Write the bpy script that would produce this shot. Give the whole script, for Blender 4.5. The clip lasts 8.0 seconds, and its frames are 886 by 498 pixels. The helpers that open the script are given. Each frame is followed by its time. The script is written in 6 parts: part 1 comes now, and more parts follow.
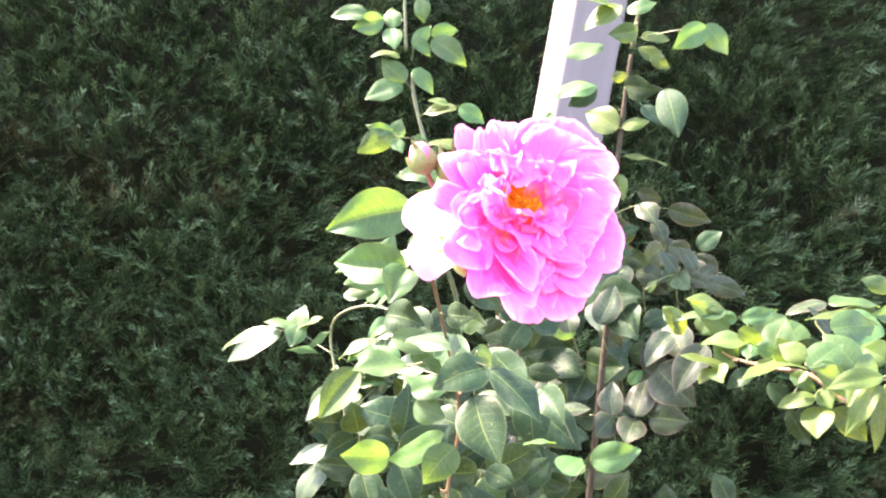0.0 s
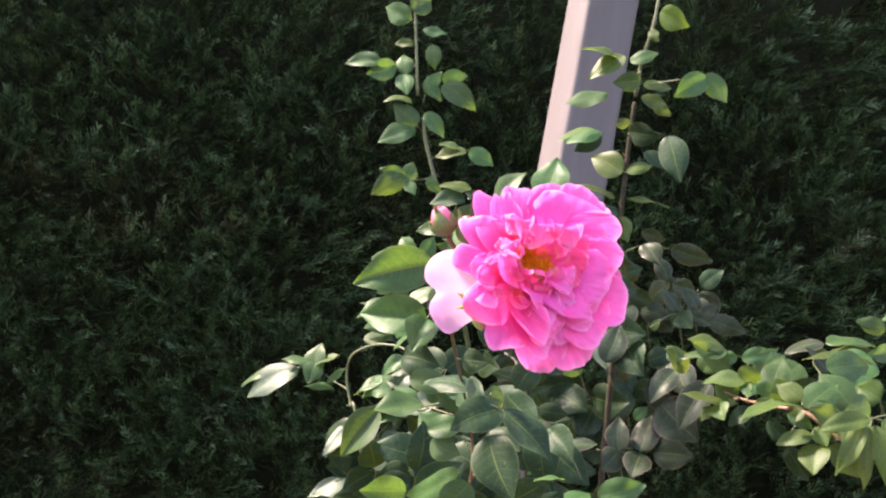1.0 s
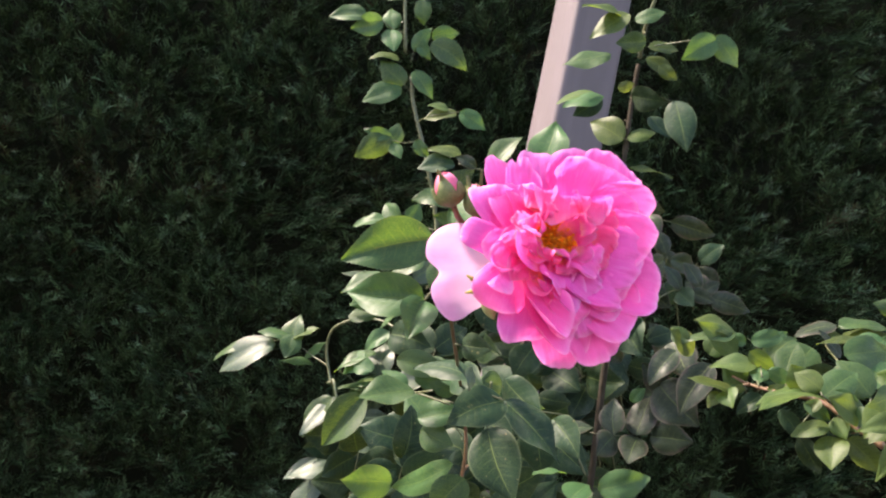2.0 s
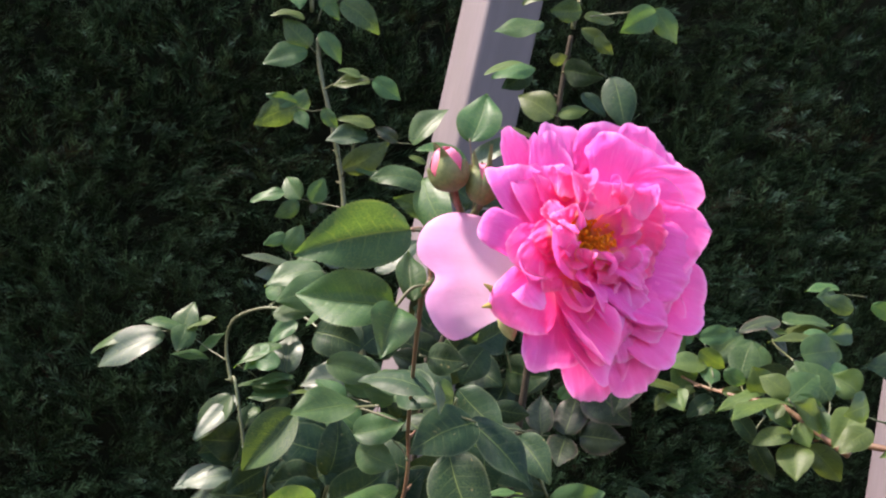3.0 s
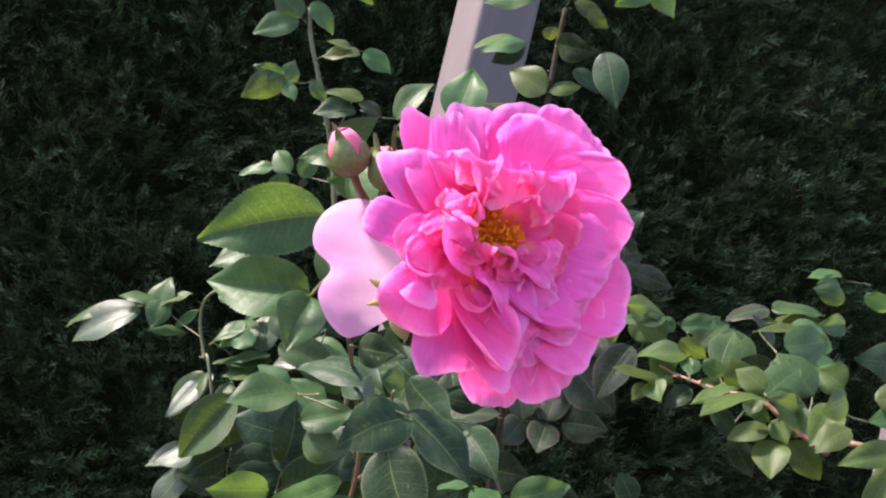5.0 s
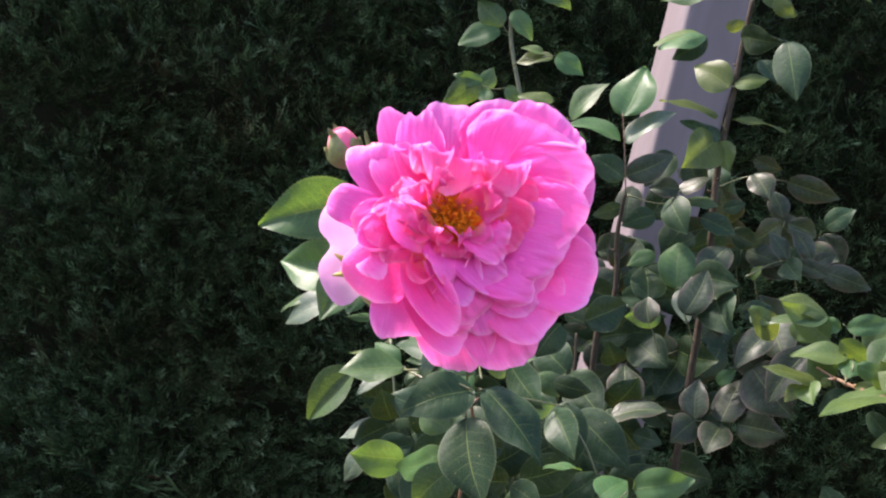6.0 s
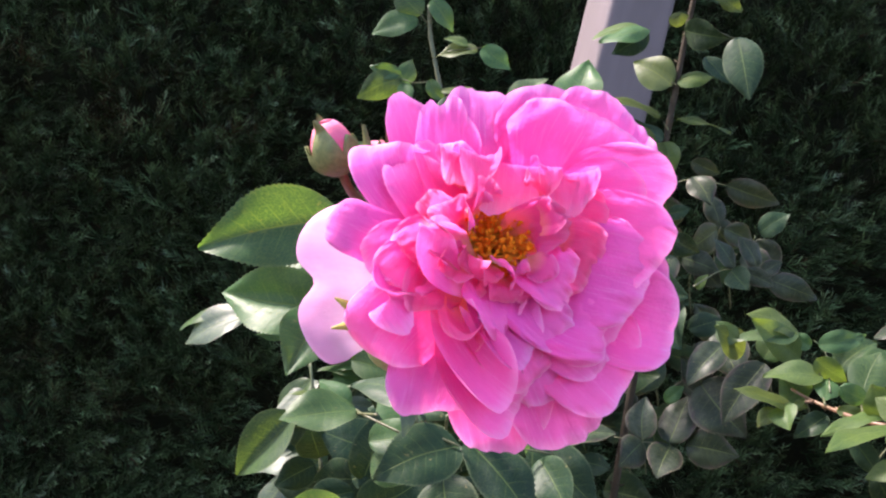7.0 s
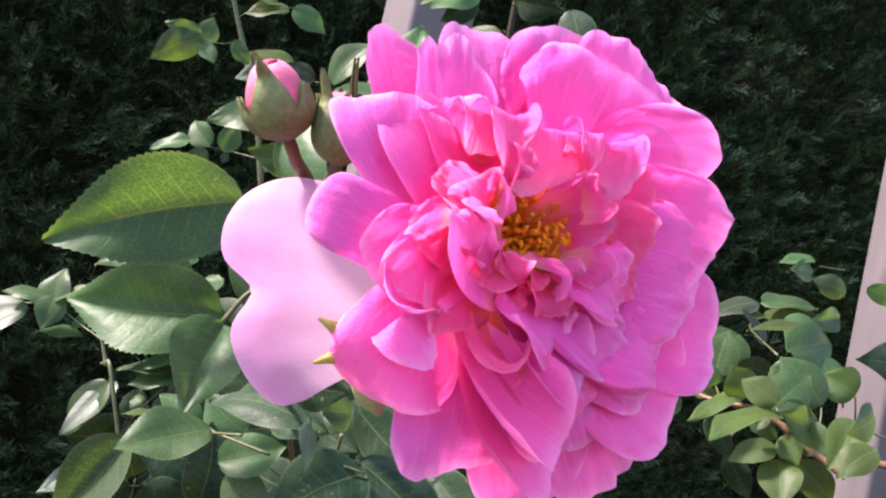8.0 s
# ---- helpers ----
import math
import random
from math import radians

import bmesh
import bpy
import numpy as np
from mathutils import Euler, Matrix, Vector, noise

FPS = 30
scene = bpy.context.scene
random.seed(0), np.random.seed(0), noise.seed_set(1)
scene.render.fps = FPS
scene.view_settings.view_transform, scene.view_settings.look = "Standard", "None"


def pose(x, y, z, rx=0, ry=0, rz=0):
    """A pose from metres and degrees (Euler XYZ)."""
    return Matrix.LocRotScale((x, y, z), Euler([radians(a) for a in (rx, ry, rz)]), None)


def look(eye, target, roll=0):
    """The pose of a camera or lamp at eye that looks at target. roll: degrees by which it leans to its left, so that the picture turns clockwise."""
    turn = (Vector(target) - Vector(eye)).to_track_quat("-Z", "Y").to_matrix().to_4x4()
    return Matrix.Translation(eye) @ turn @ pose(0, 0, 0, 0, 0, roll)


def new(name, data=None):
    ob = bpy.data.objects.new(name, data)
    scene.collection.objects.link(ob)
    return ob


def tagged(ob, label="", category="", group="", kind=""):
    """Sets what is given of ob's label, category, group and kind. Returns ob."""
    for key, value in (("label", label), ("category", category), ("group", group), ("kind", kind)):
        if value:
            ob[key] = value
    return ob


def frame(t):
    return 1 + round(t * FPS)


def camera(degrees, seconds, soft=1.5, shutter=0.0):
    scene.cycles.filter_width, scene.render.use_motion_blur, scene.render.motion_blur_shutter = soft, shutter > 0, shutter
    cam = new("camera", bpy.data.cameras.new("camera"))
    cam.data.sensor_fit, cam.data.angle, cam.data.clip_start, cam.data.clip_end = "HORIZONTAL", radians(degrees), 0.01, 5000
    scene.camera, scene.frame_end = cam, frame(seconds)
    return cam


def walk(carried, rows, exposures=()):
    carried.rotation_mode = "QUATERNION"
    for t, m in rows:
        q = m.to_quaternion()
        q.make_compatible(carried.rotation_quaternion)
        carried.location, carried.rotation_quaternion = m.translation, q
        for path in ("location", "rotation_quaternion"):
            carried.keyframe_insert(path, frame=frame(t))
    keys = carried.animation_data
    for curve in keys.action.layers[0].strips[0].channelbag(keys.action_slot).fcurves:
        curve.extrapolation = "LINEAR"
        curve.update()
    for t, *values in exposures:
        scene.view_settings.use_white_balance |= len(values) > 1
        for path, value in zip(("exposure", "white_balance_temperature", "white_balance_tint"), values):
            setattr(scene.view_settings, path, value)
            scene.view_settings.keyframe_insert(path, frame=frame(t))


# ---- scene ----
cam = camera(52.4, 8.0, soft=2.2)
PATH = [
    (0, (0.004, 0.016, 1.29), (-0.018, 2.015, 1.354), 7.4),
    (0.5, (-0.002, -0.002, 1.297), (-0.069, 1.994, 1.41), 7.1),
    (1, (-0.003, -0.019, 1.3), (-0.045, 1.976, 1.423), 7.4),
    (1.2, (-0.003, -0.017, 1.299), (-0.034, 1.979, 1.417), 7.6),
    (2.3, (-0.024, 0.060, 1.308), (0.045, 2.058, 1.341), 9.0),
    (2.5, (-0.031, 0.074, 1.309), (0.099, 2.07, 1.338), 9.2),
    (3, (-0.051, 0.116, 1.308), (0.257, 2.092, 1.349), 9.3),
    (3.5, (-0.066, 0.148, 1.311), (0.419, 2.088, 1.351), 8.8),
    (4, (-0.076, 0.168, 1.311), (0.535, 2.072, 1.342), 8.9),
    (4.2, (-0.070, 0.171, 1.313), (0.592, 2.058, 1.331), 8.9),
    (5.3, (0.012, 0.117, 1.322), (0.058, 2.116, 1.268), 10.5),
    (5.5, (0.032, 0.113, 1.325), (-0.046, 2.11, 1.249), 10.2),
    (6, (0.072, 0.101, 1.329), (-0.276, 2.067, 1.2), 10.2),
    (6.5, (0.067, 0.13, 1.335), (-0.323, 2.088, 1.201), 10.6),
    (7, (0.025, 0.168, 1.327), (-0.062, 2.165, 1.241), 10.3),
    (7.5, (-0.002, 0.197, 1.324), (0.202, 2.185, 1.254), 10.8),
    (8, (-0.014, 0.224, 1.321), (0.41, 2.178, 1.273), 10.3),
]
EXPOSURES = [(0, 4.08, 7800, 21.5), (0.5, 3.0, 7700, 21), (1, 2.50, 7800, 20), (2.5, 2.08, 7400, 20), (4, 1.82, 6900, 21.5), (5.5, 2.05, 6950, 22.3), (6.5, 2.12, 6900, 22.5), (7.5, 2.14, 6900, 22.5), (8, 2.02, 6900, 22.5)]
walk(cam, [(t, look(eye, target, roll)) for t, eye, target, roll in PATH], EXPOSURES)

# ---- light ----
SUN_FROM = Vector((-0.63, 0.11, 0.77)).normalized()
world = bpy.data.worlds.new("sky")
scene.world = world
world.use_nodes = True
wn = world.node_tree
sky = wn.nodes.new("ShaderNodeTexSky")
sky.sky_type = "NISHITA"
sky.sun_disc = False
sky.sun_elevation = math.asin(SUN_FROM.z)
sky.sun_rotation = math.atan2(SUN_FROM.x, SUN_FROM.y)
wn.links.new(sky.outputs[0], wn.nodes["Background"].inputs[0])
wn.nodes["Background"].inputs[1].default_value = 0.155
sun = new("sun", bpy.data.lights.new("sun", "SUN"))
sun.data.energy, sun.data.angle, sun.data.color = 3.9, radians(7), (1.0, 0.95, 0.88)
sun.matrix_world = Matrix.Translation((-3, 1, 4)) @ (-SUN_FROM).to_track_quat("-Z", "Y").to_matrix().to_4x4()

# ---- materials ----
class Nodes:
    """A short way to write a node tree."""

    def __init__(self, name):
        self.mat = bpy.data.materials.new(name)
        self.mat.use_nodes = True
        self.tree = self.mat.node_tree
        self.bsdf = self.tree.nodes["Principled BSDF"]
        self.out = self.tree.nodes["Material Output"]

    def node(self, kind, ins=()):
        n = self.tree.nodes.new(kind)
        for k, v in dict(ins).items():
            self.put(n.inputs[k], v)
        return n

    def put(self, socket, v):
        if isinstance(v, bpy.types.NodeSocket):
            self.tree.links.new(v, socket)
        else:
            socket.default_value = v

    def math(self, op, a, b=0.0, c=0.0, clamp=False):
        n = self.node("ShaderNodeMath")
        n.operation, n.use_clamp = op, clamp
        for i, v in enumerate((a, b, c)):
            self.put(n.inputs[i], v)
        return n.outputs[0]

    def mix(self, fac, a, b, blend="MIX"):
        n = self.node("ShaderNodeMix")
        n.data_type, n.blend_type = "RGBA", blend
        self.put(n.inputs[0], fac)
        self.put(n.inputs[6], a if isinstance(a, bpy.types.NodeSocket) else (*a, 1))
        self.put(n.inputs[7], b if isinstance(b, bpy.types.NodeSocket) else (*b, 1))
        return n.outputs[2]

    def noise(self, scale, detail=4.0, rough=0.55, vector=None):
        n = self.node("ShaderNodeTexNoise", {"Scale": scale, "Detail": detail, "Roughness": rough})
        if vector is not None:
            self.tree.links.new(vector, n.inputs["Vector"])
        return n.outputs["Fac"]

    def ramp(self, fac, a, b):
        n = self.node("ShaderNodeMapRange", {0: fac, 1: a, 2: b})
        n.clamp = True
        return n.outputs[0]

    def coords(self, kind="Object"):
        return self.node("ShaderNodeTexCoord").outputs[kind]

    def random(self):
        return self.node("ShaderNodeObjectInfo").outputs["Random"]

    def bump(self, height, strength, distance):
        n = self.node("ShaderNodeBump", {"Height": height, "Strength": strength, "Distance": distance})
        return n.outputs[0]

    def set(self, **ins):
        for k, v in ins.items():
            self.put(self.bsdf.inputs[k.replace("_", " ")], v if not isinstance(v, tuple) or len(v) != 3 else (*v, 1))
        return self


def leaf_material(name, top, deep, rim, rim_reach, translucent, rough, gloss=0.32):
    """A leaf blade: side veins that fan from the midrib, blotches, a rim of its own colour, light that comes through."""
    n = Nodes(name)
    uv = n.node("ShaderNodeSeparateXYZ", {0: n.coords("UV")})
    u, v = uv.outputs[0], uv.outputs[1]
    across = n.math("ABSOLUTE", v)
    slant = n.math("SUBTRACT", u, n.math("MULTIPLY", across, 0.16))
    wave = n.math("SINE", n.math("MULTIPLY", slant, 52.0))
    vein = n.ramp(wave, 0.95, 1.0)
    vein = n.math("MULTIPLY", vein, n.ramp(across, 1.0, 0.25))
    mid = n.ramp(across, 0.038, 0.012)
    lines = n.math("MAXIMUM", n.math("MULTIPLY", vein, 0.3), mid)
    cells = n.node("ShaderNodeCombineXYZ", {0: n.math("MULTIPLY", slant, 38.0), 1: n.math("MULTIPLY", v, 13.0), 2: n.math("MULTIPLY", n.random(), 30.0)})
    net = n.node("ShaderNodeTexVoronoi", {"Vector": cells.outputs[0], "Scale": 1.0})
    net.feature = "DISTANCE_TO_EDGE"
    mesh = n.math("MAXIMUM", n.ramp(net.outputs["Distance"], 0.075, 0.02), n.math("MAXIMUM", vein, mid))
    pos = n.coords("Object")
    blotch = n.noise(70.0, 3.0, 0.6, pos)
    rnd = n.random()
    base = n.mix(n.ramp(blotch, 0.35, 0.7), deep, top)
    tone = n.node("ShaderNodeHueSaturation", {"Hue": n.math("ADD", 0.485, n.math("MULTIPLY", rnd, 0.03)), "Saturation": 0.95, "Value": n.math("ADD", 0.72, n.math("MULTIPLY", rnd, 0.6)), "Color": base})
    edge = n.ramp(n.math("ADD", across, n.math("MULTIPLY", n.noise(160.0, 2.0, 0.5, pos), 0.5)), 1.45 - rim_reach, 1.42)
    col = n.mix(edge, tone.outputs[0], rim)
    hem = n.ramp(n.math("ADD", across, n.math("MULTIPLY", n.noise(300.0, 2.0, 0.5, pos), 0.06)), 0.95, 1.0)
    col = n.mix(n.math("MULTIPLY", hem, 0.14), col, (0.22, 0.26, 0.13))
    dust = n.math("MULTIPLY", n.ramp(n.noise(38.0, 5.0, 0.7, pos), 0.50, 0.72), 0.22)
    col = n.mix(dust, col, (0.12, 0.14, 0.11))
    speck = n.ramp(n.noise(420.0, 2.0, 0.5, pos), 0.70, 0.76)
    col = n.mix(n.math("MULTIPLY", speck, 0.5), col, (0.16, 0.13, 0.06))
    pale = n.mix(0.5, col, (0.28, 0.36, 0.10))
    blade = col
    col = n.mix(n.math("MULTIPLY", mesh, 0.10), col, pale)
    col = n.mix(n.math("MULTIPLY", lines, 0.28), col, pale)
    fine = n.noise(900.0, 2.0, 0.5, pos)
    height = n.math("ADD", n.math("MULTIPLY", lines, -0.7), n.math("MULTIPLY", fine, 0.5))
    height = n.math("ADD", height, n.math("MULTIPLY", wave, -0.06))
    n.set(Base_Color=col, Roughness=n.math("ADD", rough, n.math("MULTIPLY", n.noise(200.0, 3.0, 0.6, pos), 0.22)), Normal=n.bump(height, 0.5, 0.0004))
    n.bsdf.inputs["Specular IOR Level"].default_value = gloss
    tr = n.node("ShaderNodeBsdfTranslucent", {"Color": n.mix(1.0, n.mix(n.math("MULTIPLY", mesh, 0.3), blade, (0.27, 0.35, 0.07)), (1.06, 1.0, 0.42), "MULTIPLY")})
    bright = n.node("ShaderNodeHueSaturation", {"Value": 1.8, "Color": tr.inputs["Color"].links[0].from_socket})
    n.put(tr.inputs["Color"], bright.outputs[0])
    mixed = n.node("ShaderNodeMixShader", {0: translucent, 1: n.bsdf.outputs[0], 2: tr.outputs[0]})
    n.tree.links.new(mixed.outputs[0], n.out.inputs[0])
    return n.mat


def petal_material(name, body, heart, rim, translucent, reach=0.42, relief=0.5):
    """A petal: pale streaks along its length, a warm heart, a paler rim, light that comes through."""
    n = Nodes(name)
    uv = n.node("ShaderNodeSeparateXYZ", {0: n.coords("UV")})
    u, v = uv.outputs[0], uv.outputs[1]
    pos = n.coords("Object")
    rnd = n.random()
    stretch = n.node("ShaderNodeCombineXYZ", {0: n.math("MULTIPLY", u, 1.6), 1: n.math("MULTIPLY", v, 9.0), 2: n.math("MULTIPLY", rnd, 40.0)})
    streak = n.noise(2.2, 4.0, 0.6, stretch.outputs[0])
    cloud = n.noise(60.0, 3.0, 0.55, pos)
    col = n.mix(n.ramp(cloud, 0.3, 0.72), body, tuple(c * 0.8 for c in body))
    col = n.mix(n.math("MULTIPLY", n.ramp(streak, 0.55, 0.8), 0.45), col, rim)
    col = n.mix(n.math("MULTIPLY", n.ramp(u, 0.60, 1.0), 0.36), col, rim)
    col = n.mix(n.math("MULTIPLY", n.ramp(n.math("ADD", u, n.math("MULTIPLY", streak, 0.08)), 0.95, 1.03), 0.3), col, (0.97, 0.55, 0.82))
    thread = n.node("ShaderNodeCombineXYZ", {0: n.math("MULTIPLY", u, 0.8), 1: n.math("MULTIPLY", v, 30.0), 2: n.math("MULTIPLY", rnd, 23.0)})
    lit = n.math("MULTIPLY", n.ramp(n.noise(1.5, 3.0, 0.6, thread.outputs[0]), 0.60, 0.72), n.ramp(u, 0.35, 0.8))
    col = n.mix(n.math("MULTIPLY", lit, 0.2), col, (0.97, 0.62, 0.86))
    col = n.mix(n.ramp(u, reach, 0.04), col, heart)
    tone = n.node("ShaderNodeHueSaturation", {"Hue": n.math("ADD", 0.492, n.math("MULTIPLY", rnd, 0.016)), "Value": n.math("ADD", 0.9, n.math("MULTIPLY", rnd, 0.2)), "Color": col})
    rib = n.node("ShaderNodeCombineXYZ", {0: n.math("MULTIPLY", u, 1.2), 1: n.math("MULTIPLY", v, 22.0), 2: n.math("MULTIPLY", rnd, 17.0)})
    height = n.math("ADD", n.math("MULTIPLY", n.noise(1.6, 5.0, 0.7, rib.outputs[0]), 0.5), n.math("MULTIPLY", n.noise(260.0, 6.0, 0.7, pos), 2.6))
    n.set(Base_Color=tone.outputs[0], Roughness=0.55, Normal=n.bump(height, relief, 0.0005))
    n.bsdf.inputs["Specular IOR Level"].default_value = 0.25
    n.bsdf.inputs["Sheen Weight"].default_value = 0.12
    n.bsdf.inputs["Sheen Roughness"].default_value = 0.4
    tr = n.node("ShaderNodeBsdfTranslucent", {"Color": tone.outputs[0], "Normal": n.bump(height, min(1.0, relief * 1.6), 0.0005)})
    mixed = n.node("ShaderNodeMixShader", {0: translucent, 1: n.bsdf.outputs[0], 2: tr.outputs[0]})
    n.tree.links.new(mixed.outputs[0], n.out.inputs[0])
    return n.mat


def plain_material(name, a, b, scale, rough=0.6, relief=0.4, depth=0.0005, fine=6.0, gloss=0.5, translucent=0.0):
    """Two tones mingled at two scales, with fine relief."""
    n = Nodes(name)
    pos = n.coords("Object")
    big = n.ramp(n.noise(scale, 4.0, 0.6, pos), 0.3, 0.7)
    small = n.noise(scale * fine, 4.0, 0.6, pos)
    col = n.mix(big, a, b)
    col = n.mix(n.ramp(small, 0.35, 0.75), col, tuple(c * 0.62 for c in a))
    n.set(Base_Color=col, Roughness=rough, Normal=n.bump(small, relief, depth), Specular_IOR_Level=gloss)
    if translucent:
        tr = n.node("ShaderNodeBsdfTranslucent", {"Color": col})
        mixed = n.node("ShaderNodeMixShader", {0: translucent, 1: n.bsdf.outputs[0], 2: tr.outputs[0]})
        n.tree.links.new(mixed.outputs[0], n.out.inputs[0])
    return n.mat


def wood_material():
    """Sawn softwood, weathered to a pale lilac grey, with grain along the post and damp stains."""
    n = Nodes("weathered_wood")
    pos = n.coords("Object")
    long = n.node("ShaderNodeMapping", {0: pos, 3: (1.0, 1.0, 0.045)}).outputs[0]
    grain = n.noise(260.0, 5.0, 0.65, long)
    band = n.noise(60.0, 3.0, 0.5, long)
    stain = n.noise(9.0, 4.0, 0.6, pos)
    col = n.mix(n.ramp(band, 0.2, 0.9), (0.128, 0.104, 0.115), (0.091, 0.073, 0.080))
    col = n.mix(n.math("MULTIPLY", n.ramp(grain, 0.45, 0.8), 0.4), col, (0.088, 0.07, 0.075))
    col = n.mix(n.math("MULTIPLY", n.ramp(stain, 0.52, 0.72), 0.55), col, (0.12, 0.10, 0.095))
    spots = n.node("ShaderNodeTexVoronoi", {"Vector": n.node("ShaderNodeMapping", {0: pos, 3: (1.0, 1.0, 0.6)}).outputs[0], "Scale": 9.0})
    knot = n.ramp(spots.outputs["Distance"], 0.13, 0.05)
    col = n.mix(n.math("MULTIPLY", knot, 0.75), col, (0.045, 0.032, 0.032))
    smear = n.noise(4.0, 5.0, 0.7, n.node("ShaderNodeMapping", {0: pos, 3: (2.0, 2.0, 0.5)}).outputs[0])
    col = n.mix(n.math("MULTIPLY", n.ramp(smear, 0.42, 0.66), 0.6), col, (0.066, 0.055, 0.058))
    n.set(Base_Color=col, Roughness=0.72, Normal=n.bump(n.math("ADD", grain, n.math("MULTIPLY", band, 0.6)), 0.25, 0.0008))
    return n.mat


def hedge_material(name, a, b, translucent):
    n = Nodes(name)
    pos = n.coords("Object")
    isl = n.node("ShaderNodeNewGeometry").outputs["Random Per Island"]
    along = n.node("ShaderNodeSeparateXYZ", {0: n.coords("UV")}).outputs[0]
    patch = n.ramp(n.noise(2.4, 3.0, 0.5, pos), 0.35, 0.65)
    col = n.mix(patch, a, b)
    # Tips pale as new growth, pushed brighter to look lit over shaded bases.
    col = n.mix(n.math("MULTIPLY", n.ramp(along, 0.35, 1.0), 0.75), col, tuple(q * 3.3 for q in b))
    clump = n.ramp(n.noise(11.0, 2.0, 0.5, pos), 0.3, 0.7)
    dead = n.math("MULTIPLY", n.ramp(n.noise(3.1, 3.0, 0.6, pos), 0.58, 0.70), n.ramp(isl, 0.75, 0.55))
    col = n.mix(n.math("MAXIMUM", dead, n.ramp(isl, 0.05, 0.03)), col, (0.085, 0.052, 0.028))
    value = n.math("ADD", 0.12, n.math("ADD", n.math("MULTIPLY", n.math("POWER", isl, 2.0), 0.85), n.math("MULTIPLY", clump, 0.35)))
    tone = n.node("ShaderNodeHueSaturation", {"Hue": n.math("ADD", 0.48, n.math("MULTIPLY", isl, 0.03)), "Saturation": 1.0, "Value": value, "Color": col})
    n.set(Base_Color=tone.outputs[0], Roughness=0.42, Specular_IOR_Level=n.math("MULTIPLY_ADD", n.math("MULTIPLY", n.ramp(along, 0.45, 0.95), n.math("POWER", isl, 2.0)), 0.9, 0.03))
    tr = n.node("ShaderNodeBsdfTranslucent", {"Color": tone.outputs[0]})
    mixed = n.node("ShaderNodeMixShader", {0: translucent, 1: n.bsdf.outputs[0], 2: tr.outputs[0]})
    n.tree.links.new(mixed.outputs[0], n.out.inputs[0])
    return n.mat


LEAF = {
    "g": leaf_material("leaf_green", (0.040, 0.095, 0.030), (0.028, 0.072, 0.025), (0.078, 0.120, 0.046), 0.06, 0.40, 0.34, 0.27),
    # green taken far down, so the bush's shade sits in the blade colour
    "d": leaf_material("leaf_shaded", (0.010, 0.028, 0.013), (0.007, 0.020, 0.010), (0.030, 0.045, 0.022), 0.08, 0.05, 0.36, 0.11),
    "s": leaf_material("leaf_shining", (0.034, 0.062, 0.034), (0.024, 0.045, 0.028), (0.075, 0.045, 0.050), 0.30, 0.22, 0.36, 0.40),
    "y": leaf_material("leaf_young", (0.062, 0.098, 0.020), (0.043, 0.078, 0.020), (0.116, 0.125, 0.033), 0.10, 0.46, 0.38, 0.30),
    # bronze and purple rim are its own; the blade is darkened for shade
    "b": leaf_material("leaf_bronzed_shaded", (0.015, 0.024, 0.014), (0.011, 0.018, 0.012), (0.058, 0.027, 0.036), 0.42, 0.05, 0.30, 0.15),
}
PETAL = {
    "p": petal_material("petal_pink", (0.97, 0.098, 0.465), (0.97, 0.33, 0.55), (0.97, 0.29, 0.68), 0.38, 0.30),
    "r": petal_material("petal_rose", (0.97, 0.115, 0.41), (0.97, 0.58, 0.27), (0.97, 0.28, 0.58), 0.70, 0.62),
    "h": petal_material("petal_inner", (0.97, 0.105, 0.42), (0.97, 0.36, 0.42), (0.97, 0.27, 0.58), 0.45, 0.35),
    "b": petal_material("petal_bud", (0.90, 0.17, 0.30), (0.85, 0.35, 0.38), (0.90, 0.34, 0.42), 0.30),
    "w": petal_material("petal_pale", (0.84, 0.39, 0.66), (0.84, 0.58, 0.71), (0.84, 0.29, 0.60), 0.50, 0.75, 0.12),
}
WOOD = wood_material()
CANE = plain_material("green_cane", (0.062, 0.082, 0.030), (0.098, 0.085, 0.038), 40.0, 0.5)
CANE_RED = plain_material("red_cane", (0.15, 0.06, 0.035), (0.11, 0.085, 0.04), 60.0, 0.45)
BARK = plain_material("brown_bark", (0.034, 0.026, 0.018), (0.050, 0.038, 0.026), 30.0, 0.85, 0.8, 0.0015, gloss=0.2)
SEPAL = plain_material("sepal_green", (0.115, 0.150, 0.045), (0.165, 0.165, 0.060), 160.0, 0.6)
ANTHER = plain_material("anther_orange", (0.98, 0.34, 0.014), (0.97, 0.26, 0.011), 300.0, 0.7, gloss=0.2, translucent=0.4)
FILAMENT = plain_material("filament_yellow", (0.98, 0.38, 0.045), (0.96, 0.33, 0.035), 200.0, 0.6, gloss=0.2, translucent=0.4)
SEPAL_GOLD = plain_material("sepal_golden", (0.42, 0.34, 0.07), (0.36, 0.23, 0.05), 200.0, 0.55)
HIP_CREAM = plain_material("hip_cream", (0.40, 0.38, 0.17), (0.30, 0.33, 0.13), 160.0, 0.5)
SOIL = plain_material("bare_soil", (0.032, 0.024, 0.017), (0.052, 0.038, 0.026), 6.0, 0.95, 0.9, 0.01)
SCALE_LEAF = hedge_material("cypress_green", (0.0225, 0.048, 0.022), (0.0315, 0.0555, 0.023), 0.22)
# Core sheet kept almost black, so gaps between sprays read as deep shade.
TWIG_SHADE = plain_material("hedge_twig_shade", (0.010, 0.013, 0.007), (0.018, 0.016, 0.009), 20.0, 0.9, gloss=0.05)

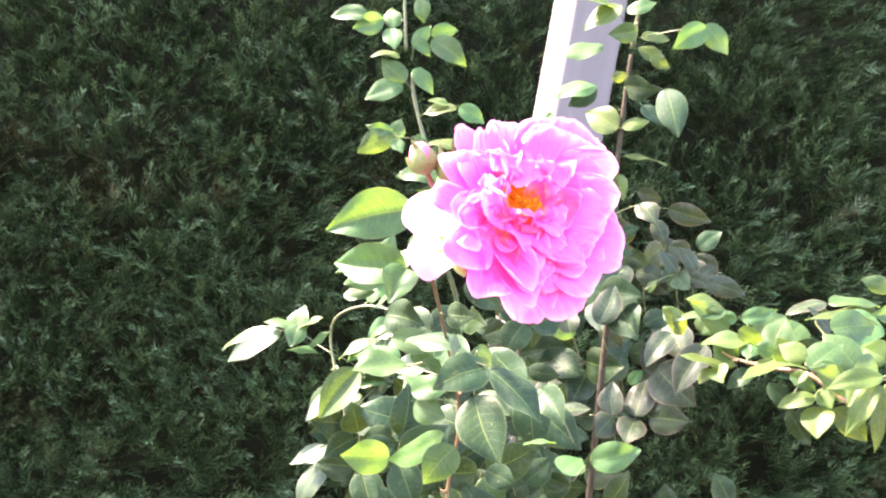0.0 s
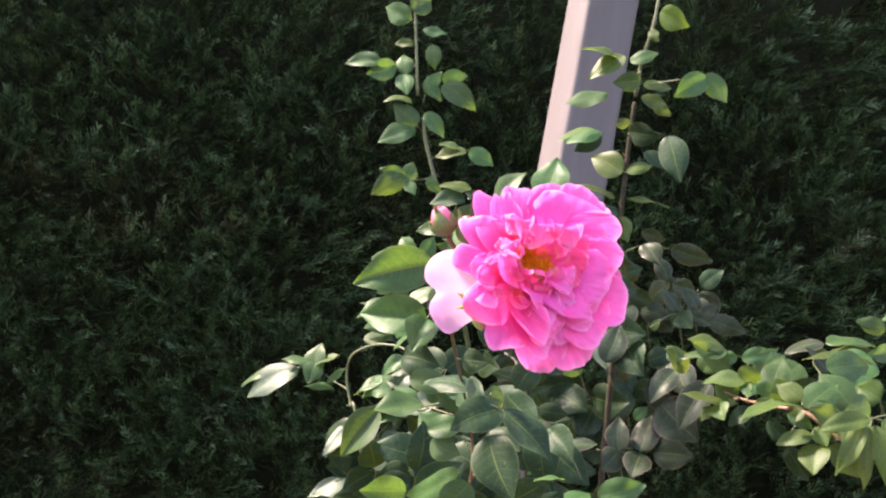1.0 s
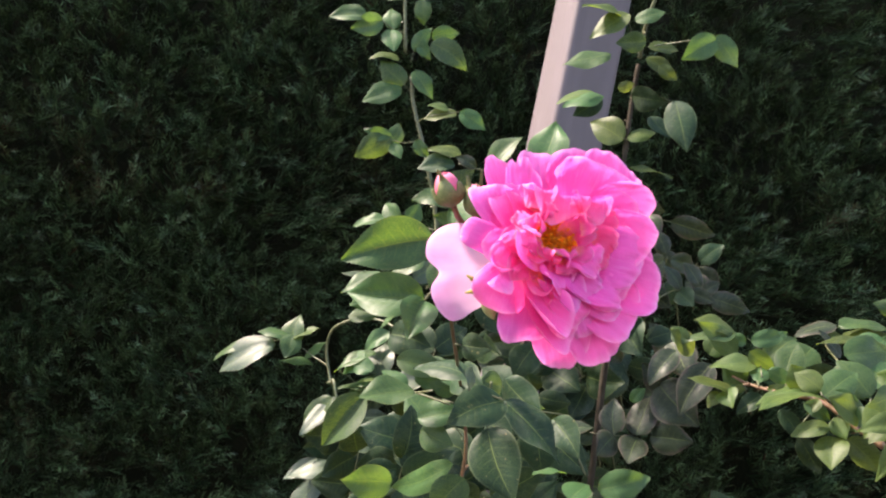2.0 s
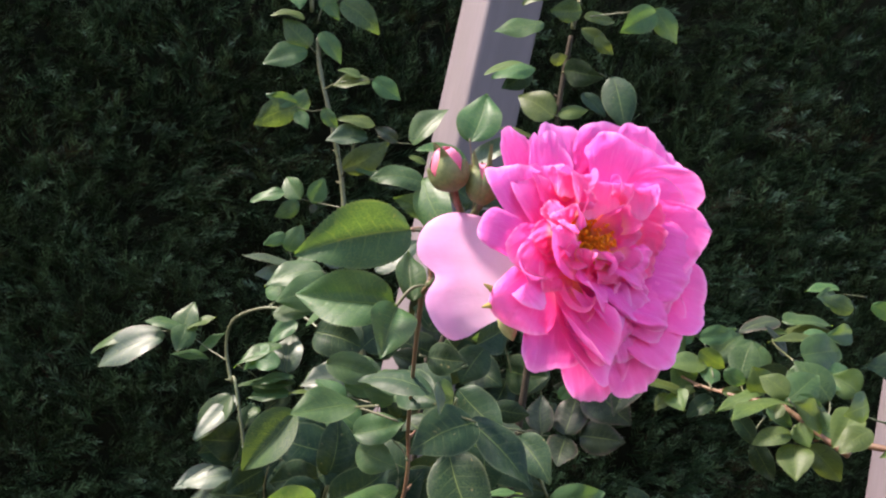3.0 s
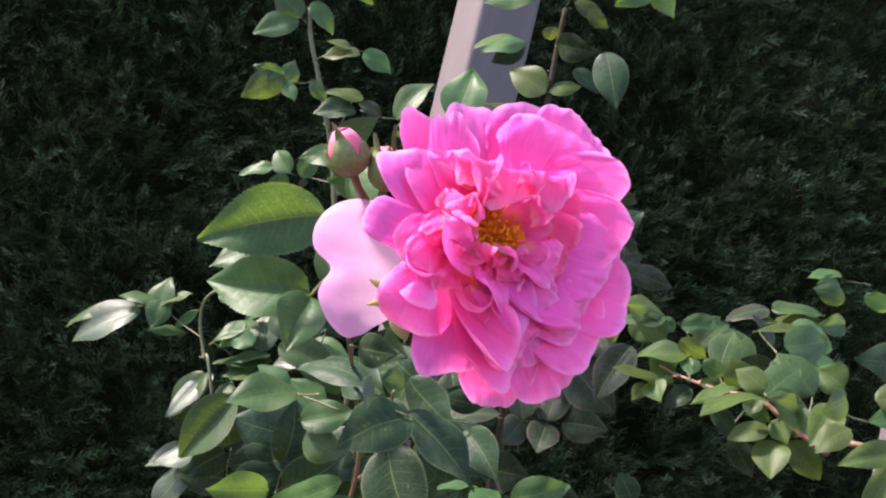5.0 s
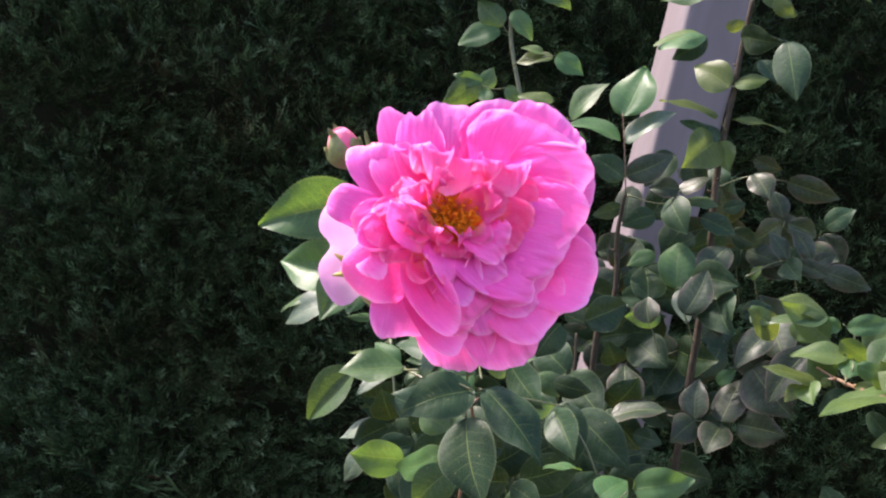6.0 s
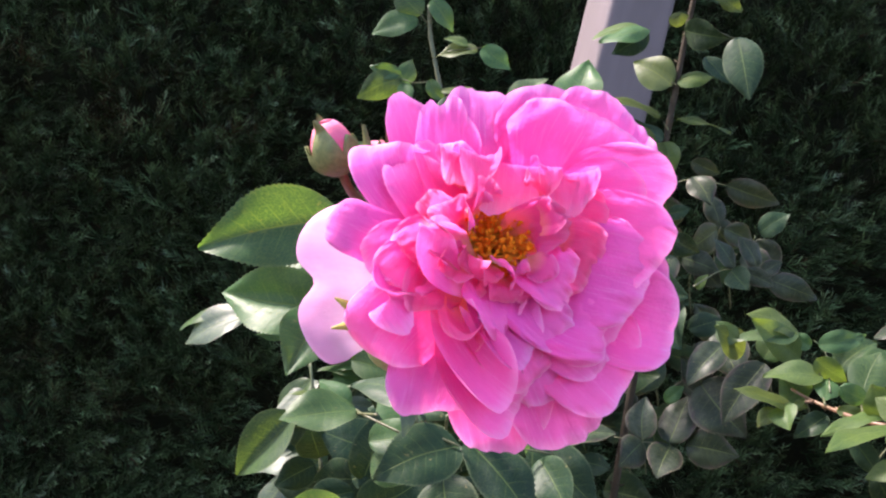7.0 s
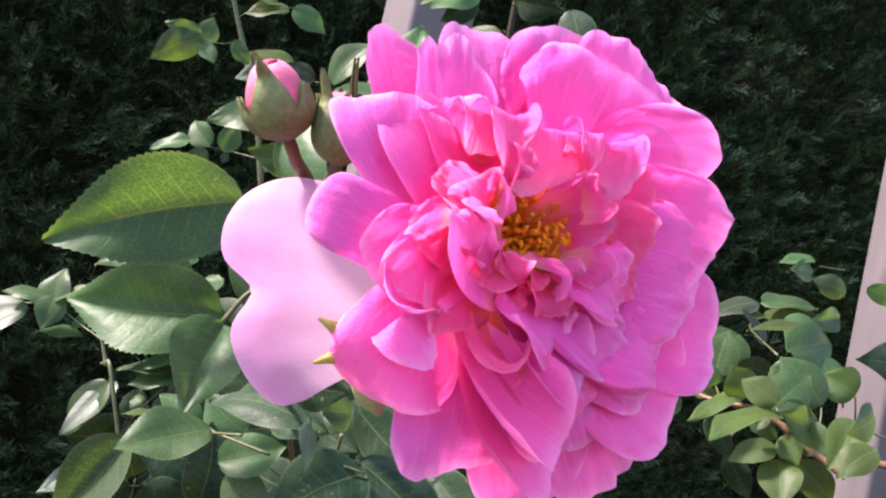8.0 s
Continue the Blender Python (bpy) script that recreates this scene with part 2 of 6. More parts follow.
# ---- builders ----
def mesh_object(name, verts, faces, material, parent=None, uvs=None, smooth=True):
    me = bpy.data.meshes.new(name)
    me.from_pydata([tuple(v) for v in verts], [], faces)
    if uvs is not None:
        layer = me.uv_layers.new(name="uv")
        idx = np.empty(len(me.loops), dtype=np.int32)
        me.loops.foreach_get("vertex_index", idx)
        layer.data.foreach_set("uv", np.asarray(uvs, dtype=np.float32)[idx].ravel())
    me.materials.append(material)
    me.polygons.foreach_set("use_smooth", [smooth] * len(me.polygons))
    me.update()
    ob = new(name, me)
    ob.parent = parent
    return ob


def empty_thing(name, label, category, **more):
    return tagged(new(name), label, category, **more)


def grid_faces(nu, nv):
    return [(i * nv + j, i * nv + j + 1, (i + 1) * nv + j + 1, (i + 1) * nv + j) for i in range(nu - 1) for j in range(nv - 1)]


def smooth_line(points, steps):
    """A Catmull-Rom line through the points."""
    p = [Vector(q) for q in points]
    p = [p[0] * 2 - p[1]] + p + [p[-1] * 2 - p[-2]]
    out = []
    for i in range(1, len(p) - 2):
        for k in range(steps):
            t = k / steps
            a, b, c, d = p[i - 1], p[i], p[i + 1], p[i + 2]
            out.append(0.5 * (2 * b + (c - a) * t + (2 * a - 5 * b + 4 * c - d) * t * t + (3 * b - a - 3 * c + d) * t ** 3))
    return out + [p[-2]]


def tube_data(line, r0, r1, sides=7, lumps=0.0, seed=0):
    """Verts and faces of a tapered round stem along a line."""
    rng = random.Random(seed)
    verts, faces = [], []
    n = len(line)
    for i, p in enumerate(line):
        d = (line[min(i + 1, n - 1)] - line[max(i - 1, 0)]).normalized()
        side = d.cross(Vector((0.3, 1, 0.2))).normalized()
        up = side.cross(d)
        r = (r0 + (r1 - r0) * i / (n - 1)) * (1 + lumps * rng.uniform(-1, 1))
        for k in range(sides):
            a = 2 * math.pi * k / sides
            verts.append(p + (side * math.cos(a) + up * math.sin(a)) * r)
    for i in range(n - 1):
        for k in range(sides):
            j = (k + 1) % sides
            faces.append((i * sides + k, i * sides + j, (i + 1) * sides + j, (i + 1) * sides + k))
    faces.append(tuple(range(sides))[::-1])
    faces.append(tuple((n - 1) * sides + k for k in range(sides)))
    return verts, faces


def join(pieces):
    verts, faces = [], []
    for v, f in pieces:
        o = len(verts)
        verts += v
        faces += [tuple(i + o for i in q) for q in f]
    return verts, faces


def cane(parent, points, r0, r1, material, label="", thorns=0, seed=0, name="cane"):
    """A woody stem with swollen nodes and a few hooked thorns."""
    line = smooth_line(points, 8)
    pieces = [tube_data(line, r0, r1, 8, 0.10, seed)]
    rng = random.Random(seed + 5)
    for _ in range(thorns):
        i = rng.randrange(1, len(line) - 1)
        d = (line[i + 1] - line[i - 1]).normalized()
        a = rng.uniform(0, 6.283)
        side = d.cross(Vector((0.3, 1, 0.2))).normalized()
        out = (side * math.cos(a) + side.cross(d) * math.sin(a)).normalized()
        r = r0 + (r1 - r0) * i / len(line)
        tip = line[i] + out * (r + 0.004) - d * 0.002
        pieces.append(tube_data([line[i] + out * r * 0.6, line[i] + out * (r + 0.0015), tip], 0.0016, 0.0003, 5))
    v, f = join(pieces)
    ob = mesh_object(name, v, f, material, parent)
    return tagged(ob, label) if label else ob


leaf_count = [0]


def leaflet(stalk, base, tip, normal, width, kind="g", fold=0.25, droop=0.10, steady=False):
    """One toothed oval leaflet, folded along its midrib and drooping towards its tip."""
    leaf_count[0] += 1
    rng = random.Random(leaf_count[0] * 7 + 1)
    b, t, nrm = Vector(base), Vector(tip), Vector(normal).normalized()
    axis = t - b
    length = axis.length
    axis.normalize()
    nrm = (nrm - axis * nrm.dot(axis)).normalized()
    side = axis.cross(nrm)
    nu, half = 53, 3
    if not steady:
        fold *= rng.uniform(0.5, 1.6)
        droop *= rng.uniform(0.4, 1.8)
    twist = 0.0 if steady else rng.uniform(-0.3, 0.3)
    ripple, phase = rng.uniform(0.012, 0.035), rng.uniform(0, 6.28)
    bend = rng.uniform(-0.05, 0.05)
    verts, uvs = [], []
    for i in range(nu):
        u = i / (nu - 1)
        prof = (math.sin(math.pi * min(1, u ** 0.82)) ** 0.60) * (1.0 - 0.14 * u) * 1.03 if 0 < u < 1 else 0.0
        if u > 0.55:
            prof *= 1 - 0.55 * ((u - 0.55) / 0.45) ** 1.7
        prof = max(prof, 0.012)
        arch = droop * length * (2.2 * u * (1 - u) - 0.5 * max(0.0, u - 0.7) ** 2)
        ca, sa = math.cos(twist * u), math.sin(twist * u)
        for j in range(-half, half + 1):
            v = j / half
            w = prof * width * 0.5
            tooth = (0.026 if i % 2 else -0.02) * w if abs(j) == half else 0.0
            x = v * (w + tooth) + bend * length * math.sin(math.pi * u)
            up = abs(v) * w * fold * 1.6 - v * v * w * 0.34
            up += ripple * length * math.sin(u * 9 + phase + v * 2) * abs(v)
            ahead = 0.010 * length if tooth > 0 else 0.0
            p = b + axis * (u * length + ahead) + side * (x * ca - up * sa) + nrm * (arch + up * ca + x * sa)
            verts.append(p)
            uvs.append((u, v))
    return mesh_object("leaflet", verts, grid_faces(nu, 2 * half + 1), LEAF[kind], stalk, uvs)


def compound_leaf(parent, points, kinds=CANE, r=0.0005, label=""):
    """The stalk that carries a set of leaflets."""
    v, f = tube_data(smooth_line(points, 6), r * 1.25, r * 0.8, 6)
    ob = mesh_object("compound_leaf", v, f, kinds, parent)
    return tagged(ob, label) if label else ob


petal_count = [0]
BLOOM_HEART = Vector((0.0265, 0.3640, 1.3220))
BLOOM_NORMAL = Vector((0.30, -0.92, 0.24)).normalized()
BLOOM_RIGHT = Vector((0, 0, 1)).cross(BLOOM_NORMAL).normalized()
BLOOM_UP = BLOOM_NORMAL.cross(BLOOM_RIGHT)


def in_bloom(q):
    """A place in the bloom, in millimetres right, up and out from its heart."""
    return BLOOM_HEART + (BLOOM_RIGHT * q[0] + BLOOM_UP * q[1] + BLOOM_NORMAL * q[2]) * 0.001


def petal(bloom, base, mid, tip, width, cup=0.0, roll=0.0, wave=0.03, frill=1.0, kind="p", notch=0.0, notch_at=0.0, point=0.0, twist=0.0, claw=0.3):
    """One petal that runs from its claw over mid to its tip, in the bloom's millimetres. cup: how far its sides rise; roll: how far its
    rim turns back; wave: slow folds; frill: small creases of the rim; notch: a dent in the tip; point: a pointed tip."""
    petal_count[0] += 1
    rng = random.Random(petal_count[0] * 13 + 3)
    b, m, t = in_bloom(base), in_bloom(mid), in_bloom(tip)
    c = m * 2 - (b + t) * 0.5
    width *= 0.001
    side = (m - b).cross(BLOOM_NORMAL).normalized()
    nu, nv = 30, 39
    ph = [rng.uniform(0, 6.28) for _ in range(6)]
    verts, uvs = [], []
    for i in range(nu):
        u = i / (nu - 1)
        prof = claw + (1 - claw) * math.sin(math.pi / 2 * min(1.0, u / 0.72)) ** 1.1
        for j in range(nv):
            v = math.sin(math.pi / 2 * (2 * j / (nv - 1) - 1))
            end = 0.64 - 0.2 * point + (0.36 + 0.2 * point) * max(0.0, 1 - abs(v) ** (2.8 - 1.5 * point)) ** (0.55 + 0.3 * point)
            end -= notch * math.exp(-(((v - notch_at) / 0.22) ** 2))
            lobes = 0.035 * math.sin(2.3 * v + ph[0]) + 0.011 * math.sin(6.1 * v + ph[1]) + 0.02 * noise.noise((v * 5 + ph[2] * 11, 0.5, ph[0] * 3))
            s = u * (1 + (end - 1) * u ** 0.7 + lobes * u ** 2 * min(1.0, frill))
            p = b * ((1 - s) ** 2) + c * (2 * s * (1 - s)) + t * (s * s)
            d = ((c - b) * (1 - s) + (t - c) * s).normalized()
            across = (side - d * side.dot(d)).normalized()
            up = across.cross(d)
            edge = max(0.0, max(u, abs(v) * min(1.0, u * 1.6)) - 0.68) / 0.32
            h = cup * v * v * prof * (0.3 + 0.7 * u) * 1.6
            h -= roll * edge * edge * 1.5
            h += wave * u * u * (0.75 * math.sin(2.6 * v + ph[3]) + 0.45 * math.sin(4.4 * v + 2.5 * u + ph[4]))
            h += 0.030 * u * noise.noise((v * 2.6 + ph[0] * 5, u * 1.6, ph[2] * 7)) * (0.5 + frill * 0.5)
            h += (kind != "w") * 0.011 * u * noise.noise((v * 5.0 + ph[3] * 9, u * 4.5, ph[0] * 9))
            h += 0.014 * u * noise.noise((v * 7.5 + ph[1] * 5, u * 1.2, ph[5] * 7)) * frill
            h += frill * edge * (0.050 * noise.noise((v * 5.5 + ph[4] * 9, u * 3.5, ph[1] * 5)) + 0.016 * noise.noise((v * 13 + ph[2] * 9, u * 8, ph[3] * 5)))
            h += (frill > 1.2) * 0.045 * u * noise.noise((v * 4.2 + ph[3] * 7, u * 5.5, ph[4] * 3)) + (frill > 1.2) * 0.020 * u * noise.noise((v * 9 + ph[5] * 7, u * 10, ph[0] * 3))
            x = v * 0.5 * prof * (1 + 0.04 * math.sin(5 * u + ph[2]))
            ang = twist * (u - 0.4)
            verts.append(p + across * (width * (x * math.cos(ang) - h * math.sin(ang))) + up * (width * (h * math.cos(ang) + x * math.sin(ang))))
            uvs.append((u, v))
    return mesh_object("petal", verts, grid_faces(nu, nv), PETAL[kind], bloom, uvs)


def blob_data(centre, axis, length, radius, nu=14, nv=16, power=1.0, lobes=0.0):
    """A closed bud-like body of revolution along an axis, fattest below its middle."""
    axis = Vector(axis).normalized()
    side = axis.cross(Vector((0.2, 1, 0.1))).normalized()
    up = side.cross(axis)
    verts, faces = [], []
    for i in range(nu):
        u = i / (nu - 1)
        r = radius * max(0.02, math.sin(math.pi * u ** power)) ** 0.75
        for k in range(nv):
            a = 2 * math.pi * k / nv
            q = r * (1 + lobes * math.sin(3 * a + u * 5))
            verts.append(Vector(centre) + axis * (u - 0.5) * length + side * (q * math.cos(a)) + up * (q * math.sin(a)))
    for i in range(nu - 1):
        for k in range(nv):
            j = (k + 1) % nv
            faces.append((i * nv + k, i * nv + j, (i + 1) * nv + j, (i + 1) * nv + k))
    return verts, faces


def sepal(parent, base, tip, normal, width, curve=0.2, material=SEPAL):
    """A narrow pointed sepal with some thickness and a side lobe."""
    b, t, n = Vector(base), Vector(tip), Vector(normal).normalized()
    axis = t - b
    length = axis.length
    axis.normalize()
    n = (n - axis * n.dot(axis)).normalized()
    side = axis.cross(n)
    nu, nv = 14, 7
    verts, uvs = [], []
    for layer in (0.0, -0.0006):
        for i in range(nu):
            u = i / (nu - 1)
            w = width * 0.5 * (0.75 + 0.5 * math.sin(math.pi * min(1, u * 1.6))) * (1 - u ** 1.6) + 0.0002
            for j in range(nv):
                v = 2 * j / (nv - 1) - 1
                h = curve * length * 4 * u * (1 - u) - v * v * w * 0.5
                verts.append(b + axis * (u * length) + side * (v * w) + n * (h + layer * (1 - u)))
                uvs.append((u, v))
    f = grid_faces(nu, nv)
    k = nu * nv
    return mesh_object("sepal", verts, f + [tuple(i + k for i in q[::-1]) for q in f], material, parent, uvs)

# ---- ground, hedge and posts ----
def ground():
    n = 60
    axis = [math.copysign(abs(q) ** 3, q) * 60 for q in np.linspace(-1, 1, n)]
    verts = [(x, y + 1, 0.02 * noise.noise((x * 2, y * 2, 0)) - 0.02) for x in axis for y in axis]
    return tagged(mesh_object("ground", verts, grid_faces(n, n), SOIL), "bare brown garden soil under the hedge and roses", "ground", kind="structure")


HEDGE_Y = 2.27
# The top is out of view; its height was raised to shade the posts.
HEDGE_TOP = 3.7


def hedge_front(x, z):
    """How far the clipped face stands out at a place."""
    return HEDGE_Y + 0.07 * noise.noise((x * 1.3, z * 1.3, 3.0)) + 0.045 * noise.noise((x * 5, z * 5, 9.0))


def hedge():
    """A clipped cypress hedge: a core sheet darkened as inner shade, and a skin of flat forked sprays."""
    thing = empty_thing("cypress_hedge", "tall clipped dark green cypress hedge in shade", "hedge")
    nx, nz = 110, 46
    xs, zs = np.linspace(-5.0, 5.5, nx), np.linspace(0.0, HEDGE_TOP, nz)
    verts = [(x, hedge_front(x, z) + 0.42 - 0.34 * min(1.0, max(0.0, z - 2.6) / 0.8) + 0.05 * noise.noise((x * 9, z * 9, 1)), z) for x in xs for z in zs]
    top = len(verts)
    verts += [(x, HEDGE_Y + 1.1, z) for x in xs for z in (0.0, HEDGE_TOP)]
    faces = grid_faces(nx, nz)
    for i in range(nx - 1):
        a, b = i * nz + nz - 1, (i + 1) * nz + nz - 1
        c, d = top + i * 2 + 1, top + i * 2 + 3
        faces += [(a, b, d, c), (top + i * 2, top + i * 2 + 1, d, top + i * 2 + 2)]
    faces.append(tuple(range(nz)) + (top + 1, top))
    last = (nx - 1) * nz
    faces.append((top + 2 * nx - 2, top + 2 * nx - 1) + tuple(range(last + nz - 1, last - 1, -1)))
    core = mesh_object("core", verts, faces, TWIG_SHADE, thing)
    tagged(core, "near-black sheet standing for shaded twigs inside the hedge")
    rng = np.random.default_rng(4)

    def strip(V, Fc, U, a, d, nrm, ln, w, u0, u1):
        o = len(V)
        s = np.cross(d, nrm)
        s /= np.linalg.norm(s) + 1e-9
        m = a + d * ln * 0.55 + nrm * ln * 0.05
        V.extend([a - s * w * 0.5, a + s * w * 0.5, m + s * w * 0.55, m - s * w * 0.55, a + d * ln - nrm * ln * 0.10])
        Fc.extend([(o, o + 1, o + 2), (o, o + 2, o + 3), (o + 3, o + 2, o + 4)])
        mid = (u0 + u1) / 2
        U.extend([u0, u0, mid, mid, u1])

    def spray(forks):
        """A flat fern-like spray, one unit long, that grows along y, faces z and nods at its tips."""
        V, Fc, U = [], [], []
        up, d, side = np.array([0, 0, 1.0]), np.array([0, 1.0, 0]), np.array([1.0, 0, 0])
        sway = rng.uniform(-0.12, 0.12)

        def stem(u):
            return d * u + side * sway * math.sin(2.5 * u) - up * 0.22 * u * u

        for k in range(4):
            q = stem((k + 1) / 4) - stem(k / 4)
            strip(V, Fc, U, stem(k / 4), q / np.linalg.norm(q), up, 0.28, 0.024, k / 4, (k + 1) / 4)
        for k in range(forks):
            u = 0.12 + 0.82 * (k + rng.uniform(-0.3, 0.3)) / forks
            ang = rng.uniform(0.45, 0.85)
            q = d * math.cos(ang) + side * (1 if k % 2 else -1) * math.sin(ang) + up * rng.uniform(-0.25, 0.25)
            ln = (0.40 - 0.27 * u) * rng.uniform(0.6, 1.25)
            strip(V, Fc, U, stem(u), q, up, ln, 0.029, u, u + ln)
            for w in (0.3, 0.55, 0.8):
                q2 = q * 0.75 + d * rng.uniform(0.35, 0.8) + side * rng.uniform(-0.2, 0.2) + up * rng.uniform(-0.3, 0.2)
                q2 /= np.linalg.norm(q2)
                o, a, l2 = len(V), stem(u) + q * ln * w, ln * rng.uniform(0.35, 0.65)
                V.extend([a - np.cross(q2, up) * 0.015, a + np.cross(q2, up) * 0.015, a + q2 * l2])
                Fc.append((o, o + 1, o + 2))
                U.extend([u + ln * w, u + ln * w, u + ln])
        return np.array(V), np.array(Fc), np.clip(np.array(U), 0, 1)

    kinds = [spray(12) for _ in range(24)]
    chunks, faces_all, shares, offset = [], [], [], 0

    def place(p, d, nrm, size):
        nonlocal offset
        d /= np.linalg.norm(d)
        nrm -= d * nrm.dot(d)
        nrm /= np.linalg.norm(nrm)
        V, Fc, U = kinds[rng.integers(24)]
        chunks.append(p + (V @ np.array([np.cross(d, nrm), d, nrm])) * size)
        faces_all.append(Fc + offset)
        shares.append(U)
        offset += len(V)

    for x0, x1, z0, z1, count, lo, hi in ((-1.5, 1.95, 0.45, 2.15, 23000, 0.05, 0.10), (-2.1, -1.5, 0.2, 2.15, 3000, 0.06, 0.11), (-1.5, 0.3, 0.18, 0.45, 1500, 0.06, 0.11), (-5.0, -2.1, 0.0, HEDGE_TOP, 1000, 0.14, 0.24), (1.95, 5.5, 0.0, HEDGE_TOP, 1200, 0.14, 0.24), (-1.5, 1.95, 2.15, HEDGE_TOP, 900, 0.14, 0.24), (-1.5, 1.95, 0.0, 0.45, 250, 0.14, 0.24)):
        for _ in range(count):
            x, z = rng.uniform(x0, x1), rng.uniform(z0, z1)
            clump = noise.noise((x * 8, z * 8, 21.0))
            if clump < -0.25 and rng.random() < 0.6:
                continue
            p = np.array([x, hedge_front(x, z) - 0.06 * clump + 0.20 * rng.random() ** 2 - 0.02, z])
            a = 0.35 + 1.2 * noise.noise((x * 2.6, z * 2.6, 5.0)) + rng.normal(0, 0.55)
            d = np.array([math.sin(a), -rng.uniform(0.1, 1.1), 0.15 + math.cos(a) * rng.uniform(0.2, 1.0)])
            nrm = np.array([rng.normal(0, 0.5), -rng.uniform(0.1, 1.0), rng.normal(0.7, 0.4)])
            place(p, d, nrm, rng.uniform(lo, hi))
    for _ in range(1500):
        p = np.array([rng.uniform(-5.0, 5.5), HEDGE_Y + rng.uniform(0.0, 1.1), HEDGE_TOP - 0.03 + rng.uniform(0.0, 0.05)])
        a = rng.uniform(0, 6.283)
        place(p, np.array([math.cos(a), math.sin(a), rng.uniform(0.1, 0.8)]), np.array([rng.normal(0, 0.4), rng.normal(0, 0.4), 1.0]), rng.uniform(0.12, 0.2))
    points, tris = np.concatenate(chunks).astype(np.float32), np.concatenate(faces_all).astype(np.int32)
    me = bpy.data.meshes.new("foliage")
    me.vertices.add(len(points))
    me.vertices.foreach_set("co", points.ravel())
    me.loops.add(tris.size)
    me.loops.foreach_set("vertex_index", tris.ravel())
    me.polygons.add(len(tris))
    me.polygons.foreach_set("loop_start", np.arange(0, tris.size, 3, dtype=np.int32))
    me.update(calc_edges=True)
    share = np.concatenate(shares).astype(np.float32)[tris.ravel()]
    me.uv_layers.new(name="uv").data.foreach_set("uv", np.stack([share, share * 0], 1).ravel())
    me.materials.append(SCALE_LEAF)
    foliage = new("foliage", me)
    foliage.parent = thing
    tagged(foliage, "feathery scale-leaved cypress sprays", kind="stuff")
    return thing


def post(x, y, size, height, yaw, lean, label):
    """A square timber post with worn edges and a small knot hole."""
    ring, worn, flat = [], 0.008, size / 2 - 0.008
    for k in range(4):
        cx, cy = flat * (1, -1, -1, 1)[k], flat * (1, 1, -1, -1)[k]
        for j in range(9):
            a = math.pi / 2 * (k + j / 8)
            ring.append((cx + worn * math.cos(a), cy + worn * math.sin(a)))
    rows, around = 60, len(ring)
    verts = []
    for i in range(rows):
        z = -0.05 + height * i / (rows - 1)
        for qx, qy in ring:
            dent = 1 + 0.012 * noise.noise((qx * 40 + x * 9, qy * 40, z * 3.5)) + 0.006 * noise.noise((qx * 90, qy * 90, z * 16))
            verts.append((qx * dent, qy * dent, z))
    faces = [(i * around + k, i * around + (k + 1) % around, (i + 1) * around + (k + 1) % around, (i + 1) * around + k) for i in range(rows - 1) for k in range(around)]
    faces += [tuple(range(around))[::-1], tuple((rows - 1) * around + k for k in range(around))]
    me = bpy.data.meshes.new("timber_post")
    me.from_pydata(verts, [], faces)
    me.polygons.foreach_set("use_smooth", [True] * (len(faces) - 2) + [False] * 2)
    me.update()
    me.materials.append(WOOD)
    ob = tagged(new("timber_post", me), label, "post", group="posts of the rose support")
    ob.matrix_world = pose(x, y, 0, 0, lean, 0) @ pose(0, 0, 0, 0, 0, yaw)
    return ob


ground()
hedge()
post_one = post(0.132 - 1.52 * math.tan(radians(3.2)), 1.185, 0.075, 2.35, 18, 3.2, "weathered lilac-grey square timber post behind the rose")
post_two = post(0.805, 1.232, 0.068, 2.35, 18, 0.0, "weathered grey timber post beside a green climbing cane")


def knot_hole(thing, place):
    """A small dark knot hole, set into the face of a post that looks to the west."""
    bpy.context.view_layer.update()
    q = thing.matrix_world.inverted() @ Vector(place)
    v, f = blob_data((-0.034, max(-0.02, min(0.02, q.y)), q.z), (1, 0, 0), 0.0012, 0.0042, 6, 12)
    return tagged(mesh_object("knot_hole", v, f, BARK, thing), "dark knot hole")


knot_hole(post_one, (0.098, 1.208, 1.640))

# ---- the rose bush in bloom ----
rose_bush = empty_thing("rose_bush", "pink garden rose bush with one open double bloom and two buds", "rose bush")
bloom = mesh_object("bloom", *blob_data((0.0310, 0.3780, 1.3150), (-0.30, 0.92, -0.24), 0.012, 0.006), SEPAL, rose_bush)
tagged(bloom, "fully open double rose bloom in bright pink with orange stamens")
mesh_object("receptacle", *blob_data((0.0250, 0.3680, 1.3190), (0.30, -0.92, 0.24), 0.008, 0.0130), FILAMENT, bloom)
petal(bloom, (-13.1, -11.4, -8.0), (-25.7, -9.7, -18.0), (-38.4, -11.0, -25.0), 37.5, cup=-0.05, roll=0.02, wave=0.01, frill=0.15, kind="w", notch=0.17, notch_at=-0.06, claw=0.55)
petal(bloom, (-9.3, 6.6, -3.0), (-17.4, 19.3, -4.0), (-23.9, 30.3, -3.0), 14, cup=0.05, wave=0.03, point=0.5)
petal(bloom, (-3.5, 1.0, -3.0), (-21.5, 7.9, 3.0), (-26.0, 17.4, 3.0), 18, cup=0.10, roll=0.05, wave=0.015, frill=0.6)
petal(bloom, (-3.5, 2.0, -3.0), (-11.6, 13.9, 0.0), (-14.8, 29.6, 1.0), 15, cup=0.10, wave=0.04, frill=1.6, notch=0.05)
petal(bloom, (0.4, 4.7, -4.0), (-2.9, 20.4, -3.0), (-4.2, 37.1, -5.0), 20, cup=0.05, roll=0.03, wave=0.02, frill=0.7)
